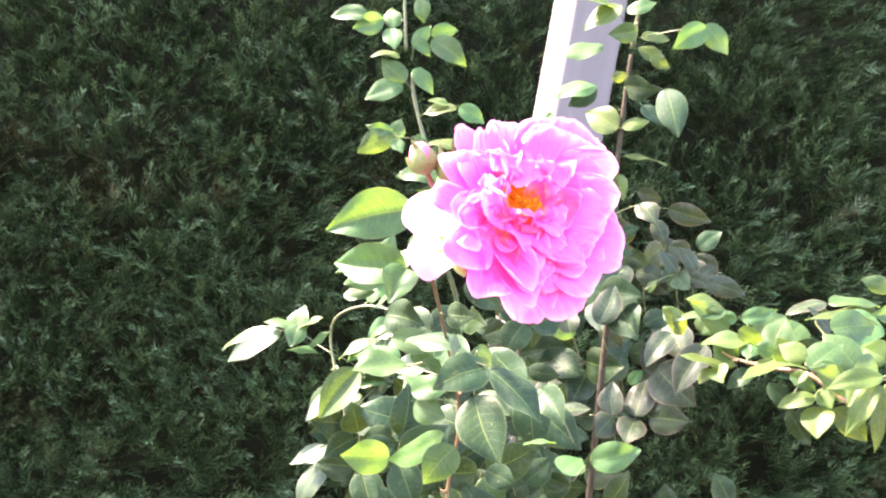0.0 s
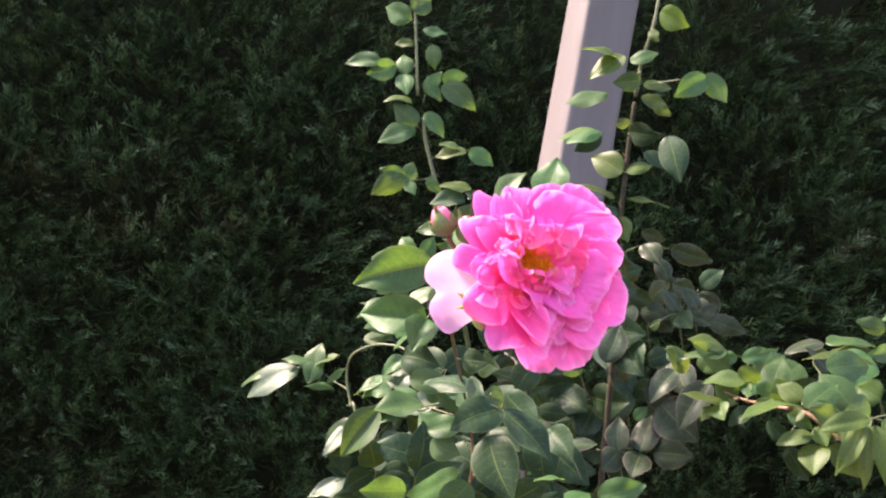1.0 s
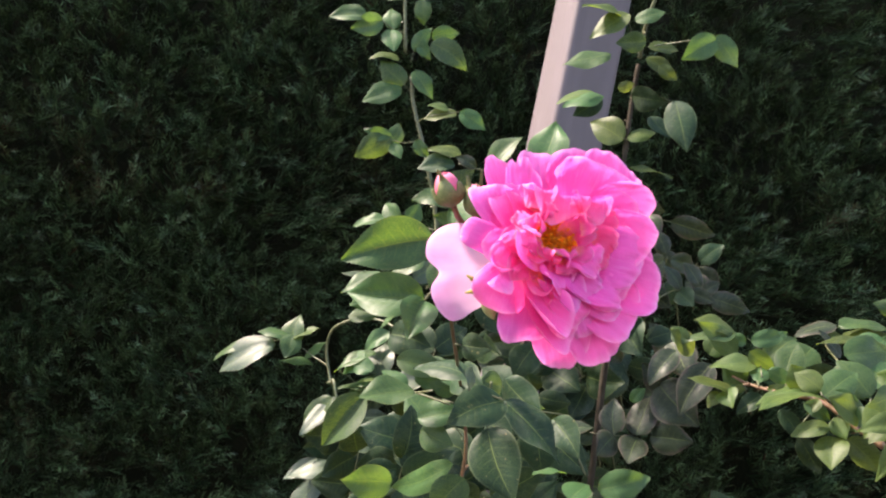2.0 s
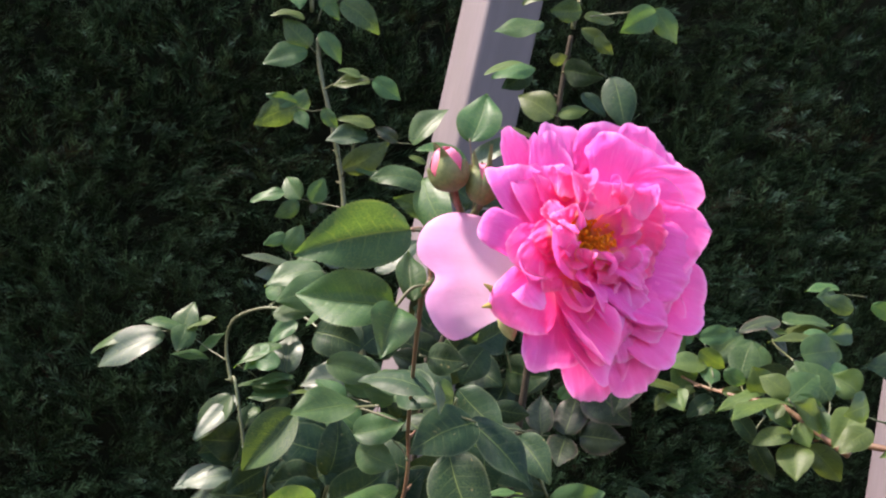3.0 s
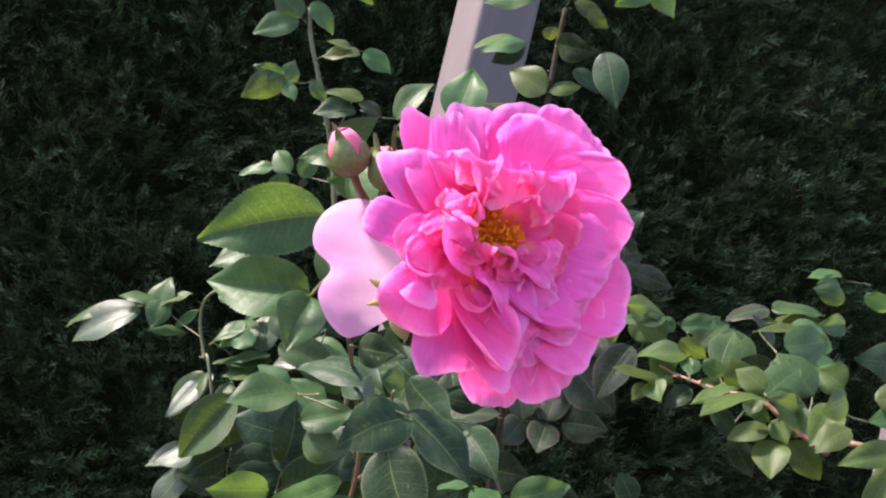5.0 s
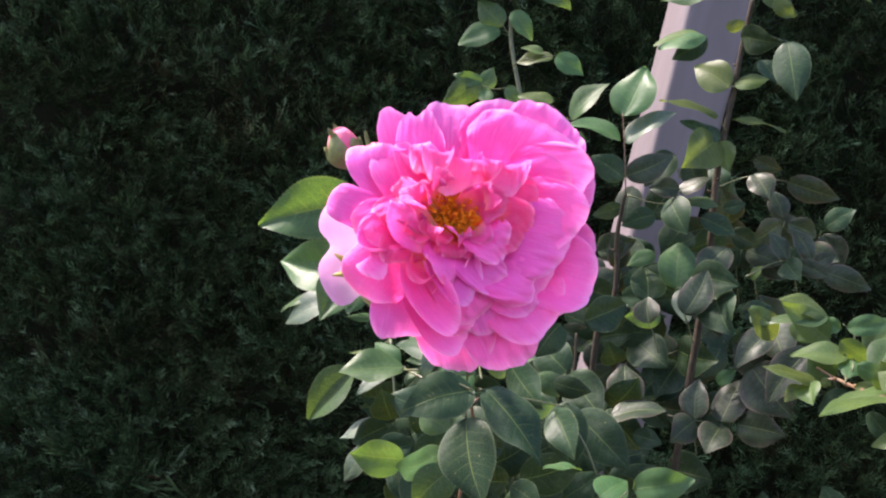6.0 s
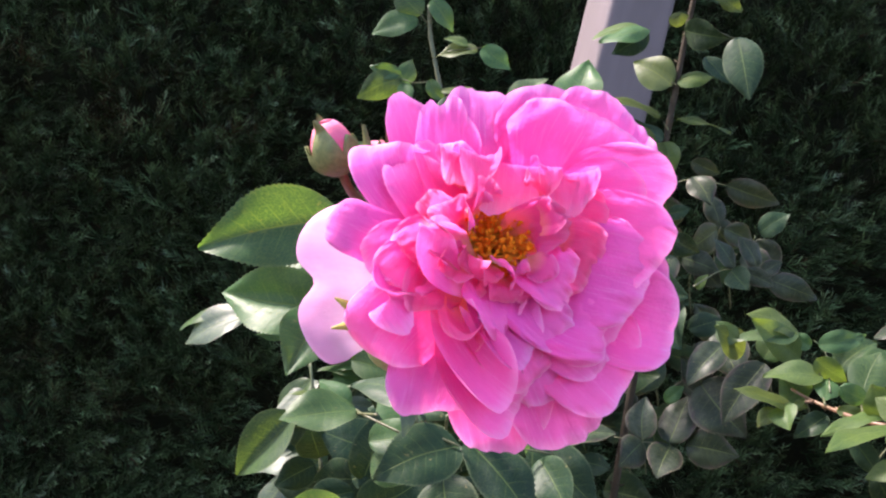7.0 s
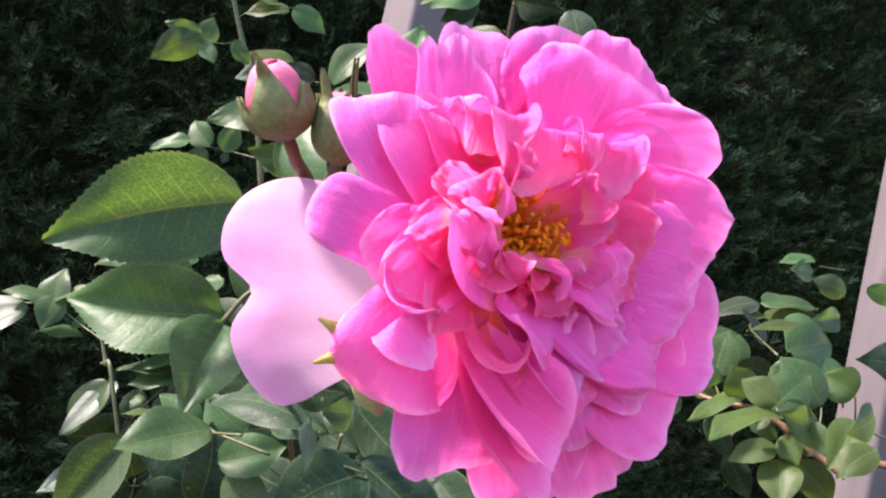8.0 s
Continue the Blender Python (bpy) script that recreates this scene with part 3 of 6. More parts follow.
petal(bloom, (8.2, 4.2, -5.0), (13.2, 23.6, -3.0), (14.4, 39.0, -2.0), 29, cup=0.05, roll=0.03, wave=0.02, frill=0.8)
petal(bloom, (9.8, 4.3, -4.0), (21.7, 23.7, 0.0), (28.0, 37.9, 1.0), 27, cup=0.05, roll=0.03, wave=0.02)
petal(bloom, (12.4, 2.7, -4.0), (24.3, 13.9, 4.0), (36.7, 15.3, 9.0), 23, cup=0.04, roll=0.03, wave=0.02)
petal(bloom, (12.9, 0.7, -3.0), (24.2, 2.4, 7.0), (35.3, -0.5, 12.0), 24, cup=0.05, roll=0.03, wave=0.02)
petal(bloom, (14.6, -2.8, -5.0), (29.3, -10.6, 2.0), (45.1, -13.2, 4.0), 25, cup=0.05, roll=0.03, wave=0.02, frill=0.6)
petal(bloom, (11.5, -5.3, -4.0), (21.7, -19.0, 2.0), (32.5, -28.2, 5.0), 27, cup=0.05, roll=0.03, wave=0.02, frill=0.6)
petal(bloom, (8.7, -7.5, -5.0), (14.7, -25.1, -1.0), (26.2, -40.7, -4.0), 24, cup=0.06, roll=0.03, wave=0.03)
petal(bloom, (4.1, -9.0, -5.0), (4.4, -27.5, -1.0), (11.0, -44.1, -5.0), 25, cup=0.06, roll=0.03, wave=0.03)
petal(bloom, (-1.1, -9.7, -4.0), (-8.5, -25.6, 1.0), (-10.3, -38.6, 2.0), 21, cup=0.03, roll=0.05, wave=0.02)
petal(bloom, (-4.7, -11.7, -2.0), (-18.7, -20.3, 5.0), (-23.1, -29.1, 3.0), 21, cup=-0.05, roll=0.04, wave=0.01, frill=0.2)
petal(bloom, (-9.3, -6.6, 0.0), (-27.8, -4.0, 7.0), (-36.9, -1.4, 6.0), 12, cup=-0.05, roll=0.03, wave=0.01, frill=0.2)
# unseen backing petals, added to dim sunlight through the lower and right petals
petal(bloom, (9.9, -5.9, -10.0), (16.3, -21.1, -11.0), (23.1, -34.8, -14.0), 26, cup=0.04, wave=0.02)
petal(bloom, (12.8, -4.6, -9.0), (24.5, -16.6, -7.0), (35.5, -27.0, -7.0), 26, cup=0.04, wave=0.02)
petal(bloom, (4.5, -7.6, -9.0), (3.0, -22.1, -9.0), (3.2, -34.2, -10.0), 24, cup=0.04, wave=0.02)
petal(bloom, (16.4, -0.1, -9.0), (30.4, -3.8, -5.0), (44.2, -8.7, -3.0), 26, cup=0.04, wave=0.02)
petal(bloom, (15.0, 2.8, -9.0), (29.0, 14.4, -7.0), (42.5, 22.4, -6.0), 26, cup=0.04, wave=0.02)
petal(bloom, (8.4, 2.8, -2.0), (17.9, 18.0, 3.0), (24.5, 33.3, 4.0), 38, cup=0.02, roll=0.05, wave=0.012, frill=0.6)
petal(bloom, (10.1, 0.9, -1.0), (21.5, 8.7, 5.0), (33.2, 10.7, 8.0), 24, cup=0.03, roll=0.05, wave=0.02, frill=0.8)
petal(bloom, (9.4, -2.2, 0.0), (19.6, -3.7, 8.0), (33.4, -5.0, 11.0), 26, cup=0.03, roll=0.06, wave=0.02, frill=1.0)
petal(bloom, (7.9, -5.1, -1.0), (17.6, -13.0, 5.0), (30.7, -18.4, 6.0), 26, cup=0.04, roll=0.06, wave=0.03, frill=1.0)
petal(bloom, (5.7, -7.3, -1.0), (12.9, -19.8, 3.0), (21.1, -30.7, 3.0), 25, cup=0.05, roll=0.06, wave=0.03, frill=1.1)
petal(bloom, (0.2, -9.8, -1.0), (3.9, -22.2, 3.0), (12.0, -34.1, 2.0), 25, cup=0.05, roll=0.06, wave=0.03, frill=1.2)
petal(bloom, (-5.3, -11.9, 0.0), (-2.8, -27.4, 3.0), (7.9, -36.8, 3.0), 17, cup=0.26, roll=0.0, wave=0.04, frill=0.6)
petal(bloom, (-10.6, -12.8, 3.0), (-6.9, -24.7, 7.0), (4.9, -33.8, 8.0), 12, cup=0.42, roll=-0.05, wave=0.03, frill=0.4)
petal(bloom, (-10.5, -7.9, 2.0), (-22.3, -12.4, 7.0), (-18.8, -21.8, 8.0), 12, cup=0.10, roll=0.05, wave=0.02)
petal(bloom, (-8.5, -6.8, 2.0), (-20.4, -6.5, 7.0), (-27.3, -11.6, 8.0), 13, cup=0.06, roll=0.05, wave=0.03)
petal(bloom, (-4.8, 0.5, -1.0), (-16.6, 5.6, 4.0), (-22.5, 14.5, 4.0), 14, cup=0.12, roll=0.04, wave=0.02, frill=0.6)
petal(bloom, (-2.7, 2.7, -1.0), (-11.9, 11.0, 4.0), (-14.9, 19.7, 3.0), 14, cup=0.12, roll=0.04, wave=0.03, frill=0.8)
petal(bloom, (3.9, -9.5, 0.0), (7.6, -20.3, 6.0), (14.1, -26.1, 7.0), 21, cup=0.04, roll=0.07, wave=0.04, frill=1.4)
petal(bloom, (8.4, -7.1, 0.0), (15.6, -14.3, 8.0), (25.3, -14.3, 9.0), 21, cup=0.04, roll=0.07, wave=0.04, frill=1.3)
petal(bloom, (-0.0, -12.7, 1.0), (2.8, -24.1, 6.0), (10.3, -31.0, 6.0), 19, cup=0.05, roll=0.07, wave=0.04, frill=1.3)
petal(bloom, (-1.2, 5.0, -3.0), (-1.3, 15.1, 9.5), (-0.8, 4.5, 9.0), 25, cup=-0.05, wave=0.04, kind="h", frill=1.2)
petal(bloom, (11.3, 4.9, 0.0), (11.4, 15.5, 9.5), (12.5, 7.3, 9.0), 15, cup=-0.08, wave=0.05, kind="h", frill=1.5)
petal(bloom, (-9.1, 4.4, -1.0), (-10.1, 14.8, 9.0), (-11.1, 7.8, 9.0), 13, cup=-0.08, wave=0.06, kind="h", frill=2.2)
petal(bloom, (7.2, 2.1, 1.0), (12.9, 6.3, 7.0), (22.2, 4.2, 9.0), 17, cup=0.06, roll=0.05, wave=0.06, kind="r", frill=2.1)
petal(bloom, (8.0, -1.6, 1.0), (13.4, -1.7, 8.0), (21.1, -4.3, 11.0), 17, cup=0.06, roll=0.06, wave=0.07, kind="r", frill=2.4)
petal(bloom, (6.1, -2.9, 2.0), (8.3, -6.3, 10.0), (15.9, -10.0, 12.0), 15, cup=0.08, roll=0.06, wave=0.06, frill=2.2)
petal(bloom, (3.9, -5.1, 2.0), (6.0, -13.5, 9.0), (16.6, -19.6, 10.0), 13, cup=0.06, roll=0.06, wave=0.05, frill=1.7)
petal(bloom, (2.3, -6.2, 2.0), (0.6, -14.1, 9.0), (3.5, -17.8, 11.0), 18, cup=0.08, roll=0.08, wave=0.06, frill=2.1)
petal(bloom, (-0.2, -8.3, 1.0), (0.1, -17.5, 7.0), (8.6, -24.4, 9.0), 15, cup=0.24, roll=0.0, wave=0.06, frill=0.8)
petal(bloom, (-1.7, -8.3, 0.0), (0.6, -19.1, 5.0), (7.8, -25.5, 6.0), 16, cup=0.10, wave=0.04, kind="r")
petal(bloom, (-3.1, -8.7, 2.0), (-6.1, -18.0, 7.0), (-3.3, -21.2, 9.0), 13, cup=0.10, roll=0.06, wave=0.05, kind="r", frill=2.0)
petal(bloom, (-5.4, -6.3, 2.0), (-13.4, -12.2, 7.0), (-15.2, -18.2, 9.0), 14, cup=0.10, roll=0.06, wave=0.04, kind="r")
petal(bloom, (-6.5, -4.7, 2.0), (-18.0, -8.7, 8.0), (-22.8, -14.2, 9.0), 14, cup=0.08, roll=0.06, wave=0.04)
petal(bloom, (-6.6, -2.9, 2.0), (-16.9, -4.5, 8.0), (-21.6, -7.9, 10.0), 12, cup=0.12, roll=0.06, wave=0.06, kind="r", frill=2.0)
petal(bloom, (-3.0, -13.0, 6.0), (-14.9, -8.8, 12.0), (-14.4, 0.5, 13.0), 8.5, cup=0.16, wave=0.04, twist=0.6, frill=0.8)
petal(bloom, (-3.5, -7.2, 4.0), (-12.5, -5.1, 11.0), (-17.5, -4.3, 12.0), 8, cup=0.2, wave=0.06, kind="r", frill=2.0)
petal(bloom, (-5.7, -0.1, 2.0), (-14.0, 2.1, 7.0), (-19.1, 4.8, 8.0), 8, cup=0.18, wave=0.08, kind="r", frill=2.1)
petal(bloom, (-5.3, -0.2, 3.0), (-10.8, 0.6, 8.0), (-18.0, 1.2, 10.0), 6, cup=0.2, wave=0.08, kind="r", frill=2.0)
petal(bloom, (-2.5, -6.2, 4.0), (-6.1, -9.9, 10.0), (-3.7, -11.4, 11.0), 9, cup=0.2, wave=0.08, kind="r", frill=2.0)
petal(bloom, (0.8, -5.7, 4.0), (0.4, -7.5, 11.0), (3.4, -8.9, 12.0), 9, cup=0.16, roll=0.06, wave=0.10, kind="r", frill=2.2)
petal(bloom, (4.2, 0.5, 2.0), (5.1, 3.0, 8.0), (13.6, 4.2, 9.0), 12, cup=0.12, wave=0.08, kind="r", frill=2.1)
petal(bloom, (-5.8, -3.1, 4.0), (-10.7, -8.0, 10.0), (-12.7, -10.8, 11.0), 8, cup=0.2, wave=0.10, kind="r", frill=2.0)


# small crumpled petals round the stamens
crumple = random.Random(41)
for k in range(15):
    a = 0.6 + k * 6.283 / 15 + crumple.uniform(-0.15, 0.15)
    if a % 6.283 < 0.5 or a % 6.283 > 5.9 or 1.1 < a % 6.283 < 2.0:
        continue
    near, far, high = crumple.uniform(5.0, 7.0), crumple.uniform(11.0, 16.0), crumple.uniform(7.0, 11.0)
    turn = a + crumple.uniform(-0.35, 0.35)
    petal(bloom, (near * math.cos(a), near * math.sin(a), 1.5), (0.75 * far * math.cos(a), 0.75 * far * math.sin(a), high), (far * math.cos(turn), far * math.sin(turn), high + crumple.uniform(-1, 2.5)), crumple.uniform(6.0, 9.0), cup=crumple.uniform(0.05, 0.2), roll=0.05, wave=0.09, frill=2.0, kind="r")


def stamens(bloom, centre, count):
    rng = random.Random(11)
    for k in range(count):
        a, rad = rng.uniform(0, 6.283), 0.0058 * math.sqrt(rng.random())
        side = BLOOM_NORMAL.cross(Vector((0, 0, 1))).normalized()
        up = side.cross(BLOOM_NORMAL)
        foot = Vector(centre) + (side * math.cos(a) + up * math.sin(a)) * rad * 0.5
        head = foot + BLOOM_NORMAL * rng.uniform(0.0025, 0.0075) + (side * math.cos(a) + up * math.sin(a)) * rad * 0.9
        mid = (foot + head) / 2 + Vector((rng.uniform(-1, 1), rng.uniform(-1, 1), rng.uniform(-1, 1))) * 0.0007
        v, f = tube_data(smooth_line([foot, mid, head], 4), 0.0002, 0.00015, 5)
        filament = mesh_object("stamen", v, f, FILAMENT, bloom)
        axis = Vector((rng.uniform(-1, 1), rng.uniform(-1, 1), rng.uniform(-1, 1)))
        v, f = blob_data(head, axis, 0.0016, 0.00042, 6, 7, 1.0, 0.15)
        mesh_object("anther", v, f, ANTHER, filament)


stamens(bloom, (0.0256, 0.3628, 1.3210), 220)

# one golden sepal that turns out below the pale petal, and a pale hip under it
sepal(bloom, (0.0038, 0.3520, 1.3026), (-0.0026, 0.3480, 1.3056), (0, -1, 0.2), 0.0036, 0.12, SEPAL_GOLD)
sepal(bloom, (0.0030, 0.3520, 1.3030), (0.0028, 0.3480, 1.3068), (0, -1, 0.2), 0.0028, 0.06, SEPAL_GOLD)
sepal(bloom, (0.0040, 0.3520, 1.3014), (-0.0022, 0.3480, 1.2994), (0, -1, 0.2), 0.0030, 0.06, SEPAL_GOLD)
hip = mesh_object("hip", *blob_data((0.0072, 0.3560, 1.2962), (0.45, 0.1, -0.85), 0.0110, 0.0027, 14, 16, 1.0, 0.06), HIP_CREAM, bloom)
tagged(hip, "pale cream-green swelling below the sepals")


def bud(centre, axis, length, radius, reaches, turn, name_label):
    """A closed bud: a furled twist of pink petals, sepals that hug it and end in fine tips, a round hip below."""
    axis = Vector(axis).normalized()
    foot = Vector(centre) - axis * length * 0.5
    side = axis.cross(Vector((0.2, 1, 0.1))).normalized()
    up = side.cross(axis)

    def girth(q):
        k = (q - 0.40) / (0.46 if q < 0.40 else 0.64)
        return radius * math.sqrt(max(0.0, 1 - min(1.0, k * k)))

    v, f = blob_data(foot + axis * length * 0.02, axis, length * 0.26, radius * 0.6, 12, 16, 0.9)
    thing = tagged(mesh_object("bud", v, f, SEPAL, rose_bush), name_label)
    for k in range(4):
        verts, uvs = [], []
        for i in range(18):
            q = 0.06 + 0.94 * i / 17
            for j in range(17):
                w = j / 16
                a = turn + k * 1.62 + (w - 0.5) * 3.1 + q * 0.9
                r = girth(q) * (0.86 + 0.10 * w) * (1 + 0.02 * math.sin(5 * a + 6 * q)) + 0.0002
                verts.append(foot + axis * (length * (q + 0.035 * math.sin(math.pi * w) * q)) + (side * math.cos(a) + up * math.sin(a)) * r)
                uvs.append((0.25 + 0.75 * q, 2 * w - 1))
        mesh_object("furled_petal", verts, grid_faces(18, 17), PETAL["b"], thing, uvs)
    for k, reach in enumerate(reaches):
        verts, uvs = [], []
        for layer in (0.00055, 0.0):
            for i in range(22):
                u = i / 21
                q = reach * u
                half = 0.74 * max(0.0, 1 - u ** 2.2) ** 0.9 + 0.045 * (1 - u) + 0.02
                lift = 0.0012 * max(0.0, u - 0.75) / 0.25 * (1 if k % 2 else 0.4)
                for j in range(9):
                    w = j / 4 - 1
                    a = turn + k * 1.2566 + half * w + 0.05 * math.sin(7 * u + k)
                    r = max(girth(min(q, 0.93)) * 1.02, radius * 0.30 * (1.25 - u)) + layer + lift + 0.0004 * (1 - w * w)
                    verts.append(foot + axis * (length * q) + (side * math.cos(a) + up * math.sin(a)) * r)
                    uvs.append((u, w))
        f = grid_faces(22, 9)
        n = 22 * 9
        mesh_object("sepal", verts, f + [tuple(i + n for i in q[::-1]) for q in f], SEPAL, thing, uvs)
    return thing


bud((-0.0131, 0.3740, 1.3366), (-0.40, -0.36, 0.84), 0.0117, 0.0052, (0.74, 1.20, 0.66, 1.14, 0.58), 3.5, "plump rose bud showing pink petals between olive green sepals")
bud((-0.0022, 0.3755, 1.3343), (-0.22, -0.14, 0.96), 0.0108, 0.0040, (1.55, 1.05, 1.40, 1.02, 1.10), 2.9, "narrow olive green rose bud with long sepal tips")
# stems that carry the bloom and the buds
cane(rose_bush, [(-0.0010, 0.3763, 1.3300), (-0.0016, 0.3795, 1.3270), (-0.0012, 0.3950, 1.3212), (-0.0025, 0.4120, 1.3039), (-0.0058, 0.4250, 1.3013)], 0.0011, 0.0013, CANE, "", 0, 1)
cane(rose_bush, [(-0.0110, 0.3758, 1.3326), (-0.0084, 0.3785, 1.3280), (-0.0042, 0.3880, 1.3223), (-0.0014, 0.4080, 1.3051), (-0.0053, 0.4250, 1.3014)], 0.0011, 0.0013, CANE_RED, "", 0, 2)
cane(rose_bush, [(0.0330, 0.3840, 1.3140), (0.0290, 0.4020, 1.3060), (-0.0009, 0.4120, 1.3041), (-0.0058, 0.4250, 1.3013)], 0.0015, 0.0013, CANE, "", 0, 3)
cane(rose_bush, [(-0.0058, 0.4250, 1.3013), (-0.0045, 0.4450, 1.2913), (0.0154, 0.5614, 1.2292), (0.0218, 0.5787, 1.1967), (0.0218, 0.5887, 1.1367), (0.0500, 0.6200, 1.0000), (0.0600, 0.7000, 0.5500), (0.0700, 0.7200, 0.0000)], 0.0009, 0.0012, CANE_RED, "upright reddish-green flowering cane with small red thorns", 8, 4)
cane(rose_bush, [(-0.0155, 0.4210, 1.3190), (-0.0113, 0.4230, 1.3194), (-0.0073, 0.4240, 1.3133), (-0.0054, 0.4250, 1.3051), (-0.0058, 0.4250, 1.3013)], 0.0008, 0.0011, CANE_RED, "", 0, 5)
# leaves beside and below the bloom
stalk = compound_leaf(rose_bush, [(-0.0160, 0.4250, 1.2919), (-0.0114, 0.4250, 1.2992), (-0.0058, 0.4250, 1.3013)], CANE)
leaflet(stalk, (-0.0160, 0.4290, 1.2928), (-0.0502, 0.4370, 1.2905), (0.14, -0.91, 0.32), 0.0215, "g", 0.50, 0.08, True)
leaflet(stalk, (-0.0160, 0.4210, 1.2923), (-0.0201, 0.4037, 1.2763), (0.05, -0.95, 0.25), 0.0165, "g", 0.50, 0.06, True)
leaflet(stalk, (-0.0094, 0.4300, 1.2948), (-0.0119, 0.4450, 1.3119), (0.01, -0.99, 0.14), 0.0117, "g")
stalk = compound_leaf(rose_bush, [(-0.0119, 0.4210, 1.3193), (-0.0155, 0.4210, 1.3190)], CANE)
leaflet(stalk, (-0.0155, 0.4210, 1.3190), (-0.0528, 0.4140, 1.3043), (0.52, -0.81, 0.26), 0.0232, "g", 0.46, 0.08, True)
stalk = compound_leaf(rose_bush, [(0.0129, 0.4700, 1.3149), (0.0019, 0.4700, 1.3251), (-0.0061, 0.4700, 1.3395)], CANE)
leaflet(stalk, (-0.0069, 0.4700, 1.3393), (-0.0293, 0.4700, 1.3379), (-0.21, -0.66, 0.72), 0.0135, "g")
leaflet(stalk, (-0.0084, 0.4700, 1.3414), (0.0060, 0.4500, 1.3173), (-0.44, -0.90, -0.06), 0.0164, "g")
leaflet(stalk, (0.0020, 0.4800, 1.3280), (-0.0179, 0.4800, 1.3326), (0.19, -0.98, -0.00), 0.0106, "g")
stalk = compound_leaf(rose_bush, [(-0.0249, 0.5600, 1.2765), (-0.0329, 0.5600, 1.2921), (-0.0395, 0.5600, 1.2973)], CANE)
leaflet(stalk, (-0.0330, 0.5600, 1.2926), (-0.0589, 0.5600, 1.2788), (-0.10, -0.99, 0.03), 0.0192, "g")
leaflet(stalk, (-0.0386, 0.5700, 1.2969), (-0.0657, 0.5700, 1.2848), (-0.40, -0.67, 0.63), 0.0182, "g")
leaflet(stalk, (-0.0201, 0.6100, 1.2830), (-0.0416, 0.6100, 1.2650), (-0.59, -0.39, 0.70), 0.0171, "g")
stalk = compound_leaf(rose_bush, [(0.0060, 0.5300, 1.2346), (-0.0116, 0.5400, 1.2366), (-0.0197, 0.5500, 1.2361), (-0.0406, 0.5450, 1.2300)], CANE)
leaflet(stalk, (-0.0148, 0.5400, 1.2380), (-0.0439, 0.5250, 1.2316), (-0.42, -0.59, 0.69), 0.0233, "g")
leaflet(stalk, (-0.0406, 0.5450, 1.2300), (-0.0610, 0.5450, 1.1995), (-0.22, -0.86, 0.42), 0.0222, "g", 0.60, 0.08, True)
leaflet(stalk, (-0.0068, 0.5500, 1.2458), (0.0112, 0.5611, 1.2536), (-0.47, -0.59, 0.65), 0.0157, "g")
stalk = compound_leaf(rose_bush, [(0.0216, 0.5700, 1.2346), (0.0128, 0.6000, 1.2412), (0.0016, 0.6000, 1.2452)], CANE)
leaflet(stalk, (0.0016, 0.6000, 1.2452), (-0.0250, 0.6300, 1.2441), (-0.44, -0.61, 0.66), 0.0181, "g")
leaflet(stalk, (0.0178, 0.5200, 1.2679), (0.0270, 0.4959, 1.2677), (-0.16, -0.98, 0.07), 0.0163, "d")
leaflet(stalk, (0.0113, 0.6000, 1.2327), (-0.0058, 0.6000, 1.2365), (0.01, -0.97, 0.23), 0.0114, "g")
stalk = compound_leaf(rose_bush, [(0.0114, 0.4750, 1.2619), (0.0151, 0.4750, 1.2522), (0.0295, 0.4730, 1.2485)], CANE)
leaflet(stalk, (0.0298, 0.4750, 1.2482), (0.0029, 0.4619, 1.2352), (-0.31, -0.87, 0.40), 0.0221, "d")
leaflet(stalk, (0.0107, 0.4650, 1.2628), (0.0108, 0.4550, 1.2524), (0.60, -0.69, 0.40), 0.0070, "s")
stalk = compound_leaf(rose_bush, [(0.0234, 0.4900, 1.2545), (0.0239, 0.5000, 1.2399), (0.0256, 0.5000, 1.2292)], CANE)
leaflet(stalk, (0.0256, 0.5000, 1.2297), (0.0421, 0.4800, 1.1992), (0.05, -0.99, -0.10), 0.0274, "d", 0.36, 0.06, True)
leaflet(stalk, (0.0128, 0.5400, 1.2005), (-0.0191, 0.5900, 1.1708), (0.04, -0.89, 0.45), 0.0164, "g")
leaflet(stalk, (0.0198, 0.5300, 1.1961), (0.0045, 0.5282, 1.1733), (0.19, -0.87, 0.46), 0.0207, "g")
stalk = compound_leaf(rose_bush, [(0.0295, 0.5000, 1.2437), (0.0410, 0.5200, 1.2397), (0.0676, 0.5300, 1.2380)], CANE)
leaflet(stalk, (0.0314, 0.5000, 1.2446), (0.0633, 0.4900, 1.2187), (0.22, -0.64, 0.73), 0.0257, "d")
leaflet(stalk, (0.0668, 0.6200, 1.2216), (0.0759, 0.6200, 1.1834), (-0.20, -0.94, 0.27), 0.0267, "d")
leaflet(stalk, (0.0730, 0.6600, 1.2083), (0.1110, 0.6500, 1.1832), (-0.08, -0.98, 0.17), 0.0299, "d")
leaflet(stalk, (0.0485, 0.5900, 1.2377), (0.0691, 0.5950, 1.2324), (0.02, -0.91, 0.42), 0.0135, "g")
leaflet(stalk, (0.0463, 0.5600, 1.2264), (0.0618, 0.5684, 1.2293), (0.07, -0.94, 0.32), 0.0132, "g")
leaflet(stalk, (0.0146, 0.5000, 1.2536), (-0.0167, 0.5200, 1.2521), (0.06, -0.54, 0.84), 0.0168, "d")
leaflet(stalk, (0.0353, 0.5600, 1.2455), (0.0217, 0.5470, 1.2477), (0.06, -0.96, 0.27), 0.0150, "g")
stalk = compound_leaf(rose_bush, [(0.1025, 0.6200, 1.1669), (0.1099, 0.6200, 1.1788)], CANE)
